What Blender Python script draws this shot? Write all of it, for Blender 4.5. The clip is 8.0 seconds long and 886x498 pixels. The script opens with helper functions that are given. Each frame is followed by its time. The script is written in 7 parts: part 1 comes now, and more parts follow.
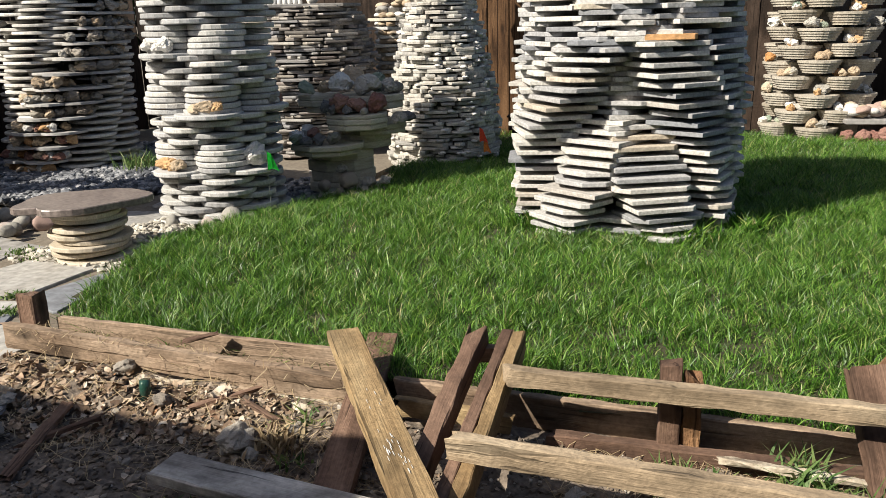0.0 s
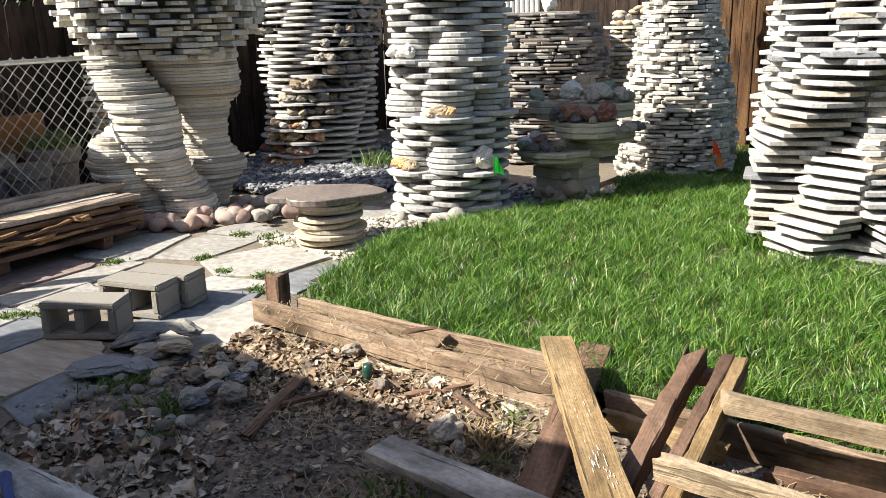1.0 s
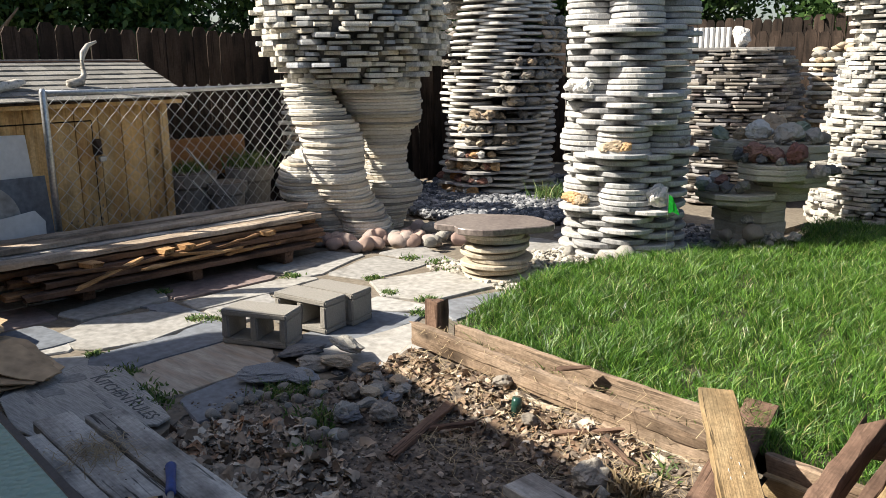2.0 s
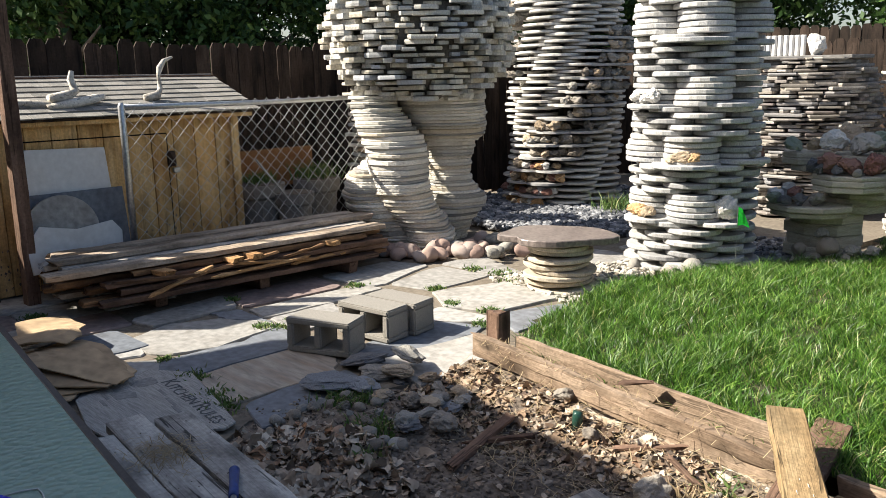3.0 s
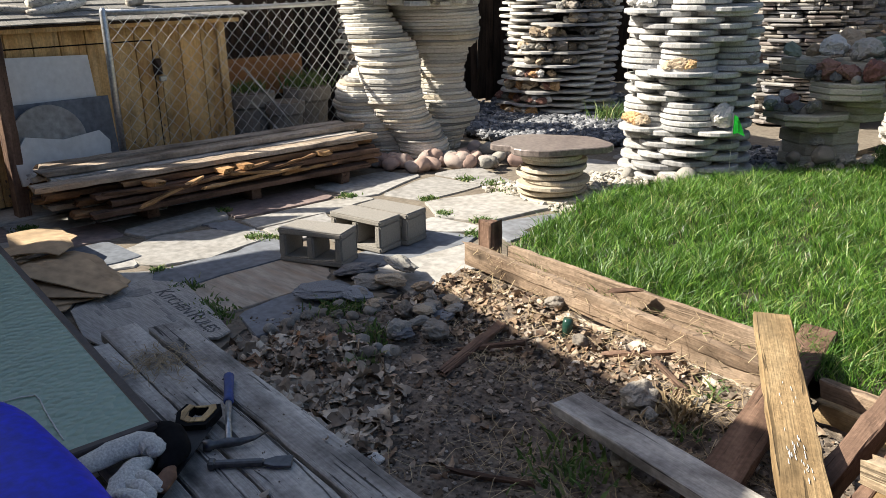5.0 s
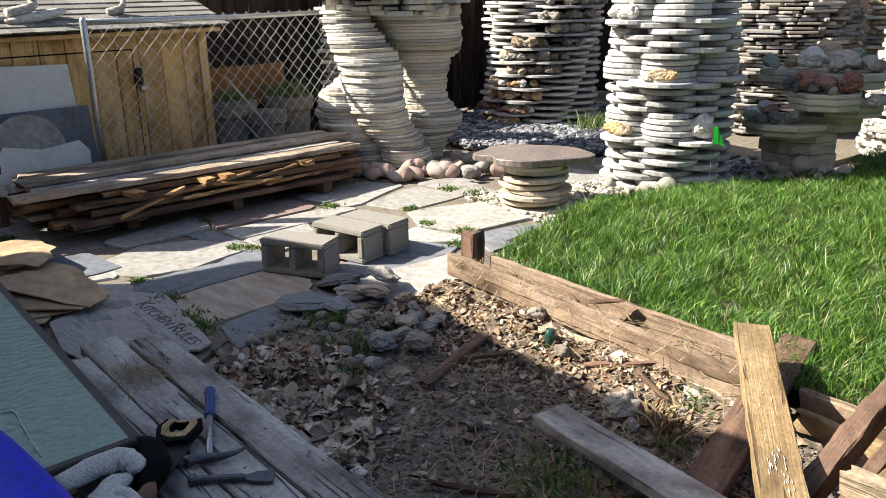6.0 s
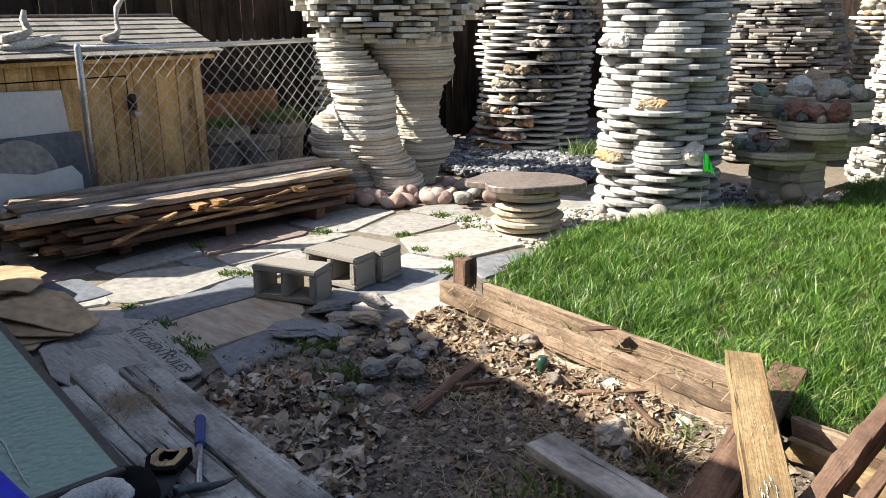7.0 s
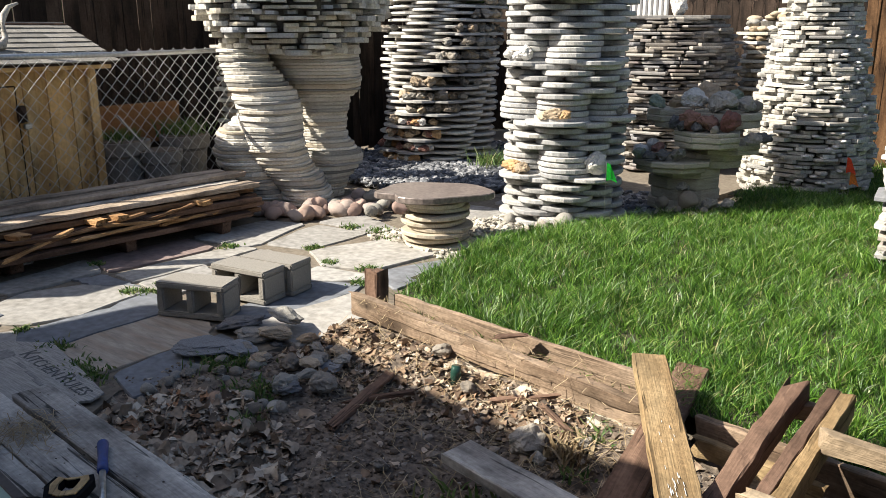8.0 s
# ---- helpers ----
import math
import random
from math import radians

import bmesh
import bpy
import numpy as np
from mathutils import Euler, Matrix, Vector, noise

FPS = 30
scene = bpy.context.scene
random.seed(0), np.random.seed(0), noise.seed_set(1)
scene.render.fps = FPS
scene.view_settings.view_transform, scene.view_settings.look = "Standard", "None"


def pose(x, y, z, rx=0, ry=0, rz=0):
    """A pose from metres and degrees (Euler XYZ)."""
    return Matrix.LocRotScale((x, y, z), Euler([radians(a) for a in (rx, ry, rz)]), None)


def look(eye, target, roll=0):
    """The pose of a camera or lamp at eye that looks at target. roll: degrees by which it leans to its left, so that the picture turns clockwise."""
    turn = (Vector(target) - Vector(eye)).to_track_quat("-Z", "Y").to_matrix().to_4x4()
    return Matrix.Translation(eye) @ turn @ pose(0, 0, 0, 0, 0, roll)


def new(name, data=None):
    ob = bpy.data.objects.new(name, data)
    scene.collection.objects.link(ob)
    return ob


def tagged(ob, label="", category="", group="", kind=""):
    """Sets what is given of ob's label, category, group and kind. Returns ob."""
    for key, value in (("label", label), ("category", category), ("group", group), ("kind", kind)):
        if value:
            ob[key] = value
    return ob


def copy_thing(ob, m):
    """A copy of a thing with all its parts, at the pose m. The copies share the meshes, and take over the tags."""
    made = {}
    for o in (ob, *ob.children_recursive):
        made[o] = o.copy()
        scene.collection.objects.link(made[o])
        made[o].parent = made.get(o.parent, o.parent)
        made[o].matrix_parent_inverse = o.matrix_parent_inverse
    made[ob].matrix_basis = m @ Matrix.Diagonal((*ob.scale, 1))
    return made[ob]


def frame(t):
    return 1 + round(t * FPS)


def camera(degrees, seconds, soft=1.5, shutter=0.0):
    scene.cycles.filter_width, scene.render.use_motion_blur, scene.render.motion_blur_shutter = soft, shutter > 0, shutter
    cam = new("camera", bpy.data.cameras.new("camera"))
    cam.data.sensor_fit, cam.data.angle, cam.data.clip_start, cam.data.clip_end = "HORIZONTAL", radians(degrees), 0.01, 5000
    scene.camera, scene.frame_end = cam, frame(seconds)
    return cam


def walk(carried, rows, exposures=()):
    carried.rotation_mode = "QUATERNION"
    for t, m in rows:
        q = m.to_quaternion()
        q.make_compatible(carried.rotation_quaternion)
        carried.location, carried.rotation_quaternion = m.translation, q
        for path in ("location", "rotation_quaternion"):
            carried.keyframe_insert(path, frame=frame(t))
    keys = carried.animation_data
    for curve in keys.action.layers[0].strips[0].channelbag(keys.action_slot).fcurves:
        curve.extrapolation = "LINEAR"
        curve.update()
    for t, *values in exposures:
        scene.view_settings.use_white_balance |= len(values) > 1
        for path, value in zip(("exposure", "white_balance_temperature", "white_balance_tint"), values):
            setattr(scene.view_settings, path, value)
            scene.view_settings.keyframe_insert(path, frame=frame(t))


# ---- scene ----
cam = camera(57.7, 8.0, soft=0.5)
PATH = [
    (0, (0.33, 0.46, 1.453), (-0.069, 2.338, 0.894), -1.6),
    (0.5, (0.324, 0.445, 1.461), (-0.329, 2.256, 0.921), -1.9),
    (1, (0.328, 0.429, 1.464), (-0.575, 2.133, 0.934), -1.5),
    (1.5, (0.34, 0.427, 1.471), (-0.784, 1.997, 0.948), -0.3),
    (2, (0.378, 0.469, 1.471), (-0.89, 1.949, 1.022), -0.6),
    (2.2, (0.384, 0.483, 1.467), (-0.934, 1.932, 1.064), -0.6),
    (3.3, (0.396, 0.474, 1.475), (-1.007, 1.823, 1.016), -1.3),
    (3.5, (0.396, 0.481, 1.47), (-0.994, 1.819, 0.944), -1.4),
    (4, (0.394, 0.482, 1.462), (-0.979, 1.812, 0.875), -1.5),
    (4.5, (0.396, 0.487, 1.457), (-0.961, 1.813, 0.825), -1.6),
    (6, (0.396, 0.496, 1.475), (-0.921, 1.87, 0.86), -1.0),
    (6.5, (0.394, 0.492, 1.474), (-0.918, 1.876, 0.873), -0.8),
    (7, (0.399, 0.494, 1.486), (-0.916, 1.895, 0.93), -0.7),
    (7.5, (0.396, 0.497, 1.48), (-0.834, 1.981, 0.948), -0.3),
    (8, (0.392, 0.493, 1.482), (-0.756, 2.043, 0.952), -0.1),
]
walk(cam, [(t, look(eye, target, roll)) for t, eye, target, roll in PATH], [(0, 0.78), (0.5, 1.0), (1, 1.33), (1.5, 1.21), (2, 1.19), (3.5, 1.36), (4, 1.2), (4.5, 1.17), (6, 1.43), (7, 1.43), (7.5, 1.32), (8, 1.16)])

# ---- world, sun and exposure ----
SUN = Vector((0.551, 0.532, -0.643))
world = bpy.data.worlds.new("sky")
scene.world = world
world.use_nodes = True
wn = world.node_tree.nodes
sky = wn.new("ShaderNodeTexSky")
sky.sky_type, sky.sun_disc, sky.sun_elevation, sky.sun_rotation = "NISHITA", False, radians(40), radians(226)
sky.air_density, sky.dust_density, sky.ozone_density = 0.95, 2.2, 0.8
wn["Background"].inputs["Strength"].default_value = 0.074
world.node_tree.links.new(sky.outputs["Color"], wn["Background"].inputs["Color"])
sun = new("sun", bpy.data.lights.new("sun", "SUN"))
sun.data.energy, sun.data.angle, sun.data.color = 5.0, radians(0.53), (1.0, 0.93, 0.8)
sun.matrix_world = look((0, 0, 20), Vector((0, 0, 20)) + SUN)

RNG = np.random.default_rng(7)
rnd = random.Random(11)


# ---- materials ----
def surface(name, ramp, by="object", scale=6.0, stain=0.35, stain_col=(0.5, 0.46, 0.4), rough=0.85, bump=0.25, fine=60.0, stretch=None, metal=0.0, spec=0.4, speck=0.0, translucent=0.0):
    """A procedural material: ramp of base colours picked by piece, island or noise, a broad stain and a fine grain."""
    m = bpy.data.materials.new(name)
    m.use_nodes = True
    nt = m.node_tree
    N, L = nt.nodes, nt.links.new
    bs = N["Principled BSDF"]
    tc = N.new("ShaderNodeTexCoord")
    mp = N.new("ShaderNodeMapping")
    L(tc.outputs["Object"], mp.inputs["Vector"])
    info = N.new("ShaderNodeObjectInfo")
    if stretch:
        mp.inputs["Scale"].default_value = stretch
    shift = N.new("ShaderNodeVectorMath")
    shift.operation = "MULTIPLY_ADD"
    comb = N.new("ShaderNodeCombineXYZ")
    L(info.outputs["Random"], comb.inputs["X"])
    L(info.outputs["Random"], comb.inputs["Z"])
    L(comb.outputs["Vector"], shift.inputs[0])
    shift.inputs[1].default_value = (37, 19, 53)
    L(mp.outputs["Vector"], shift.inputs[2])
    vec = shift.outputs["Vector"]
    big = N.new("ShaderNodeTexNoise")
    big.inputs["Scale"].default_value, big.inputs["Detail"].default_value = scale, 6
    big.inputs["Roughness"].default_value = 0.65
    L(vec, big.inputs["Vector"])
    small = N.new("ShaderNodeTexNoise")
    small.inputs["Scale"].default_value, small.inputs["Detail"].default_value = fine, 5
    L(vec, small.inputs["Vector"])
    cr = N.new("ShaderNodeValToRGB")
    el = cr.color_ramp.elements
    while len(el) < len(ramp):
        el.new(0.5)
    for e, (p, c) in zip(el, ramp):
        e.position, e.color = p, (*c, 1)
    if by == "object":
        L(info.outputs["Random"], cr.inputs["Fac"])
    elif by == "island":
        geo = N.new("ShaderNodeNewGeometry")
        L(geo.outputs["Random Per Island"], cr.inputs["Fac"])
    else:
        L(big.outputs["Fac"], cr.inputs["Fac"])
    mixa = N.new("ShaderNodeMix")
    mixa.data_type, mixa.blend_type = "RGBA", "MULTIPLY"
    st = N.new("ShaderNodeMapRange")
    st.inputs["From Min"].default_value, st.inputs["From Max"].default_value = 0.45, 0.7
    st.inputs["To Max"].default_value = stain
    L(big.outputs["Fac"], st.inputs["Value"])
    L(st.outputs["Result"], mixa.inputs["Factor"])
    L(cr.outputs["Color"], mixa.inputs["A"])
    mixa.inputs["B"].default_value = (*stain_col, 1)
    hv = N.new("ShaderNodeHueSaturation")
    va = N.new("ShaderNodeMapRange")
    va.inputs["From Min"].default_value, va.inputs["From Max"].default_value = 0.3, 0.7
    va.inputs["To Min"].default_value, va.inputs["To Max"].default_value = 0.72 - speck, 1.22 + speck
    L(small.outputs["Fac"], va.inputs["Value"])
    L(va.outputs["Result"], hv.inputs["Value"])
    L(mixa.outputs["Result"], hv.inputs["Color"])
    L(hv.outputs["Color"], bs.inputs["Base Color"])
    bs.inputs["Roughness"].default_value, bs.inputs["Metallic"].default_value = rough, metal
    bs.inputs["Specular IOR Level"].default_value = spec
    if bump:
        bp = N.new("ShaderNodeBump")
        bp.inputs["Strength"].default_value, bp.inputs["Distance"].default_value = bump, 0.01
        L(small.outputs["Fac"], bp.inputs["Height"])
        L(bp.outputs["Normal"], bs.inputs["Normal"])
    if translucent:
        tr = N.new("ShaderNodeBsdfTranslucent")
        ms = N.new("ShaderNodeMixShader")
        ms.inputs["Fac"].default_value = translucent
        L(hv.outputs["Color"], tr.inputs["Color"])
        L(bs.outputs["BSDF"], ms.inputs[1])
        L(tr.outputs["BSDF"], ms.inputs[2])
        L(ms.outputs["Shader"], N["Material Output"].inputs["Surface"])
    return m


def plain(name, col, rough=0.5, metal=0.0, spec=0.5):
    return surface(name, [(0, col), (1, tuple(c * 0.85 for c in col))], by="noise", stain=0.15, rough=rough, bump=0.05, metal=metal, spec=spec)


M_DISC = surface("pale_disc_stone", [(0, (0.28, 0.28, 0.285)), (0.35, (0.49, 0.48, 0.46)), (0.7, (0.38, 0.385, 0.395)), (1, (0.57, 0.555, 0.525))], scale=5, stain=0.4, speck=0.05)
M_DARKDISC = surface("grey_disc_stone", [(0, (0.43, 0.42, 0.40)), (0.5, (0.59, 0.57, 0.535)), (1, (0.71, 0.695, 0.665))], scale=5, stain=0.45)
# Dark filler colour standing in for the shade inside hollow stacks.
M_CORE = surface("dark_filler", [(0, (0.10, 0.09, 0.08)), (1, (0.16, 0.15, 0.13))], by="noise", stain=0.3)
M_SLAB = surface("white_cut_slab", [(0, (0.20, 0.21, 0.23)), (0.3, (0.44, 0.43, 0.42)), (0.6, (0.55, 0.53, 0.49)), (0.85, (0.34, 0.34, 0.35)), (1, (0.46, 0.40, 0.32))], scale=7, stain=0.35, stain_col=(0.55, 0.53, 0.5))
M_LEG = surface("cream_layered_stone", [(0, (0.24, 0.235, 0.22)), (0.2, (0.58, 0.55, 0.49)), (0.5, (0.72, 0.69, 0.63)), (0.72, (0.52, 0.45, 0.35)), (0.86, (0.62, 0.59, 0.54)), (1, (0.30, 0.295, 0.285))], scale=5, stain=0.45, stain_col=(0.6, 0.53, 0.43), stretch=(1, 1, 4))
M_CHIP = surface("grey_cream_chip_stone", [(0, (0.36, 0.37, 0.38)), (0.3, (0.52, 0.50, 0.45)), (0.6, (0.58, 0.56, 0.5)), (0.85, (0.47, 0.42, 0.33)), (1, (0.4, 0.42, 0.45))], scale=8, stain=0.35)
M_CHIP_I = surface("grey_cream_chip_fill", [(0, (0.36, 0.37, 0.38)), (0.3, (0.52, 0.50, 0.45)), (0.6, (0.58, 0.56, 0.5)), (0.85, (0.47, 0.42, 0.33)), (1, (0.4, 0.42, 0.45))], by="island", scale=8, stain=0.35)
M_CONE = surface("white_rubble_stone", [(0, (0.30, 0.29, 0.28)), (0.35, (0.54, 0.52, 0.47)), (0.7, (0.43, 0.40, 0.36)), (1, (0.6, 0.58, 0.54))], scale=8, stain=0.35)
M_CONE_I = surface("white_rubble_fill", [(0, (0.30, 0.29, 0.28)), (0.35, (0.54, 0.52, 0.47)), (0.7, (0.43, 0.40, 0.36)), (1, (0.6, 0.58, 0.54))], by="island", scale=8, stain=0.35)
M_BROWN = surface("brown_flagstone", [(0, (0.17, 0.155, 0.145)), (0.3, (0.36, 0.325, 0.28)), (0.6, (0.25, 0.25, 0.265)), (0.8, (0.46, 0.435, 0.39)), (1, (0.22, 0.185, 0.175))], scale=7, stain=0.4)
M_BROWN_I = surface("brown_flagstone_fill", [(0, (0.17, 0.155, 0.145)), (0.3, (0.36, 0.325, 0.28)), (0.6, (0.25, 0.25, 0.265)), (0.8, (0.46, 0.435, 0.39)), (1, (0.22, 0.185, 0.175))], by="island", scale=7, stain=0.4)
M_SAND = surface("sandstone_cut", [(0, (0.42, 0.385, 0.31)), (1, (0.53, 0.49, 0.405))], scale=5, stain=0.5, stain_col=(0.45, 0.4, 0.32), stretch=(1, 1, 6))
M_BOWL = surface("pale_bowl_stone", [(0, (0.36, 0.32, 0.26)), (1, (0.47, 0.43, 0.37))], scale=5, stain=0.4)
ROCKS = {
    "white": surface("quartz_rock", [(0, (0.62, 0.60, 0.56)), (1, (0.75, 0.73, 0.70))], scale=14, stain=0.5, stain_col=(0.45, 0.42, 0.4), bump=0.5, fine=35),
    "grey": surface("grey_rock", [(0, (0.24, 0.23, 0.21)), (1, (0.42, 0.40, 0.36))], scale=12, stain=0.5, bump=0.5, fine=35),
    "tan": surface("tan_rock", [(0, (0.40, 0.30, 0.20)), (1, (0.52, 0.43, 0.32))], scale=12, stain=0.5, bump=0.5, fine=35),
    "orange": surface("orange_rock", [(0, (0.48, 0.24, 0.09)), (1, (0.58, 0.38, 0.20))], scale=12, stain=0.6, bump=0.5, fine=35),
    "red": surface("red_rock", [(0, (0.19, 0.085, 0.07)), (1, (0.27, 0.15, 0.12))], scale=12, stain=0.5, bump=0.4, fine=35),
    "pink": surface("pink_cobble", [(0, (0.30, 0.21, 0.18)), (0.5, (0.42, 0.30, 0.25)), (1, (0.34, 0.30, 0.28))], scale=10, stain=0.35, bump=0.15),
    "green": surface("green_rock", [(0, (0.16, 0.22, 0.18)), (1, (0.30, 0.33, 0.26))], scale=12, stain=0.5, bump=0.4, fine=35),
    "dark": surface("dark_rock", [(0, (0.10, 0.10, 0.10)), (1, (0.18, 0.18, 0.19))], scale=12, stain=0.5, bump=0.4, fine=35),
    "pale": surface("pale_earthy_rock", [(0, (0.34, 0.305, 0.26)), (1, (0.41, 0.375, 0.325))], scale=12, stain=0.5, bump=0.5, fine=35),
    "slate": surface("slate_rock", [(0, (0.20, 0.215, 0.24)), (1, (0.30, 0.31, 0.33))], scale=12, stain=0.5, bump=0.6, fine=35),
    "soil": surface("earthy_rock", [(0, (0.20, 0.17, 0.14)), (1, (0.34, 0.31, 0.27))], scale=12, stain=0.5, bump=0.5, fine=35),
}
M_SOIL = surface("bare_soil", [(0.3, (0.085, 0.065, 0.051)), (0.55, (0.19, 0.152, 0.12)), (0.75, (0.29, 0.242, 0.197))], by="noise", scale=9, stain=0.4, rough=0.95, bump=0.9, fine=45, speck=0.2)
M_EARTH = surface("ground_earth", [(0.3, (0.13, 0.105, 0.08)), (0.7, (0.22, 0.19, 0.15))], by="noise", scale=3, stain=0.3, rough=0.95, bump=0.6, fine=30)
# Turf colour taken darker to deepen the shade between and under the blades.
M_TURF = surface("darkened_turf_base", [(0.3, (0.03, 0.035, 0.012)), (0.7, (0.06, 0.055, 0.03))], by="noise", scale=10, stain=0.3, rough=0.95, bump=0.6, fine=60)
M_GRASS = surface("grass_blade", [(0, (0.018, 0.055, 0.006)), (0.35, (0.05, 0.14, 0.014)), (0.7, (0.12, 0.265, 0.03)), (0.93, (0.24, 0.38, 0.07)), (1, (0.42, 0.38, 0.19))], by="island", scale=2, stain=0.35, rough=0.42, bump=0, spec=0.5, translucent=0.3)
M_WEED = surface("weed_leaf", [(0, (0.06, 0.13, 0.03)), (0.7, (0.14, 0.22, 0.06)), (1, (0.28, 0.27, 0.12))], by="island", stain=0.2, rough=0.6, bump=0, translucent=0.3)
M_TREE = surface("tree_leaf", [(0, (0.02, 0.05, 0.015)), (0.6, (0.05, 0.11, 0.025)), (1, (0.12, 0.20, 0.05))], by="island", stain=0.2, rough=0.55, bump=0, translucent=0.3)
M_BARK = surface("bark", [(0.3, (0.09, 0.07, 0.055)), (0.7, (0.2, 0.17, 0.14))], by="noise", scale=8, stain=0.4, stretch=(1, 1, 0.2), bump=0.8)
M_LEAF = surface("dry_leaf", [(0, (0.12, 0.085, 0.06)), (0.35, (0.36, 0.285, 0.215)), (0.8, (0.62, 0.54, 0.44)), (1, (0.30, 0.16, 0.085))], by="island", scale=30, stain=0.45, rough=0.8, bump=0.2)
M_LITTER = surface("leaf_litter", [(0, (0.1, 0.062, 0.04)), (0.4, (0.26, 0.18, 0.12)), (0.8, (0.44, 0.34, 0.25)), (0.95, (0.62, 0.54, 0.44)), (1, (0.28, 0.145, 0.075))], by="island", scale=30, stain=0.45, rough=0.85, bump=0.2)
M_STRAW = surface("straw", [(0, (0.22, 0.15, 0.08)), (1, (0.45, 0.36, 0.22))], by="island", stain=0.2, rough=0.8, bump=0)
M_GRAVEL = surface("slate_gravel", [(0, (0.07, 0.075, 0.088)), (0.6, (0.18, 0.187, 0.205)), (1, (0.40, 0.40, 0.415))], by="island", stain=0.3, rough=0.75, bump=0.2)
M_PEBBLE = surface("pale_pebbles", [(0, (0.24, 0.22, 0.19)), (0.6, (0.46, 0.43, 0.37)), (1, (0.62, 0.58, 0.5))], by="island", stain=0.3, rough=0.8, bump=0.2)
FLAGS = {
    "slate": surface("slate_flag", [(0, (0.13, 0.145, 0.17)), (1, (0.19, 0.20, 0.22))], scale=4, stain=0.4, stain_col=(0.6, 0.55, 0.5), rough=0.7, bump=0.28, fine=22),
    "pale": surface("pale_flag", [(0, (0.28, 0.27, 0.255)), (1, (0.37, 0.355, 0.33))], scale=4, stain=0.45, rough=0.8, bump=0.28, fine=22),
    "buff": surface("buff_sandstone_flag", [(0, (0.37, 0.32, 0.26)), (1, (0.43, 0.37, 0.31))], scale=3, stain=0.6, stain_col=(0.6, 0.42, 0.3), rough=0.8, bump=0.4, fine=12, stretch=(1, 5, 1)),
    "purple": surface("purple_flag", [(0, (0.20, 0.15, 0.14)), (1, (0.26, 0.20, 0.18))], scale=4, stain=0.4, rough=0.8, bump=0.4, fine=22),
    "grey": surface("grey_flag", [(0, (0.27, 0.26, 0.25)), (1, (0.36, 0.35, 0.33))], scale=4, stain=0.4, rough=0.8, bump=0.28, fine=22),
}


def wood(name, a, b, c, rough=0.85, bump=0.6, axis="x", dirt=0.45, crack=0.45):
    """Weathered timber: fine grain, split lines, knots and dirt, with the grain along one local axis."""
    m = bpy.data.materials.new(name)
    m.use_nodes = True
    N, L = m.node_tree.nodes, m.node_tree.links.new
    bs = N["Principled BSDF"]
    tc, info = N.new("ShaderNodeTexCoord"), N.new("ShaderNodeObjectInfo")
    comb, shift = N.new("ShaderNodeCombineXYZ"), N.new("ShaderNodeVectorMath")
    shift.operation = "MULTIPLY_ADD"
    for k in "XYZ":
        L(info.outputs["Random"], comb.inputs[k])
    L(comb.outputs["Vector"], shift.inputs[0])
    shift.inputs[1].default_value = (37, 19, 53)
    L(tc.outputs["Object"], shift.inputs[2])

    def field(along, across, scale, detail, distort=0.0):
        mp, nz = N.new("ShaderNodeMapping"), N.new("ShaderNodeTexNoise")
        mp.inputs["Scale"].default_value = (along, across, across) if axis == "x" else (across, across, along)
        L(shift.outputs["Vector"], mp.inputs["Vector"])
        L(mp.outputs["Vector"], nz.inputs["Vector"])
        nz.inputs["Scale"].default_value, nz.inputs["Detail"].default_value, nz.inputs["Distortion"].default_value = scale, detail, distort
        return nz.outputs["Fac"]

    def span(value, lo, hi, to_lo, to_hi):
        mr = N.new("ShaderNodeMapRange")
        for key, val in (("From Min", lo), ("From Max", hi), ("To Min", to_lo), ("To Max", to_hi)):
            mr.inputs[key].default_value = val
        L(value, mr.inputs["Value"])
        return mr.outputs["Result"]

    def times(x, y):
        mu = N.new("ShaderNodeMath")
        mu.operation = "MULTIPLY"
        L(x, mu.inputs[0])
        L(y, mu.inputs[1])
        return mu.outputs[0]

    grain, split = field(2.0, 60, 3.0, 4, 0.4), field(1.1, 26, 1.6, 3, 0.8)
    tone, blot, fleck = field(1.0, 5, 1.6, 5, 0.6), field(1, 2, 4.0, 6), field(1, 1, 55, 4)
    mp, vo = N.new("ShaderNodeMapping"), N.new("ShaderNodeTexVoronoi")
    mp.inputs["Scale"].default_value = (2.6, 8, 8) if axis == "x" else (8, 8, 2.6)
    L(shift.outputs["Vector"], mp.inputs["Vector"])
    L(mp.outputs["Vector"], vo.inputs["Vector"])
    vo.inputs["Scale"].default_value = 0.7
    cr = N.new("ShaderNodeValToRGB")
    el = cr.color_ramp.elements
    el.new(0.5)
    for e, (p, col) in zip(el, ((0.3, a), (0.5, b), (0.7, c))):
        e.position, e.color = p, (*col, 1)
    L(tone, cr.inputs["Fac"])
    v = times(span(grain, 0.3, 0.7, 0.84, 1.12), span(split, 0.61, 0.66, 1.0, crack))
    v = times(v, span(vo.outputs["Distance"], 0.05, 0.16, 0.35, 1.0))
    v = times(v, span(fleck, 0.3, 0.7, 0.8, 1.15))
    v = times(v, span(blot, 0.48, 0.68, 1.0, 1.0 - dirt))
    v = times(v, span(info.outputs["Random"], 0, 1, 0.82, 1.12))
    hv = N.new("ShaderNodeHueSaturation")
    L(v, hv.inputs["Value"])
    L(cr.outputs["Color"], hv.inputs["Color"])
    L(hv.outputs["Color"], bs.inputs["Base Color"])
    bs.inputs["Roughness"].default_value, bs.inputs["Specular IOR Level"].default_value = rough, 0.2
    bp = N.new("ShaderNodeBump")
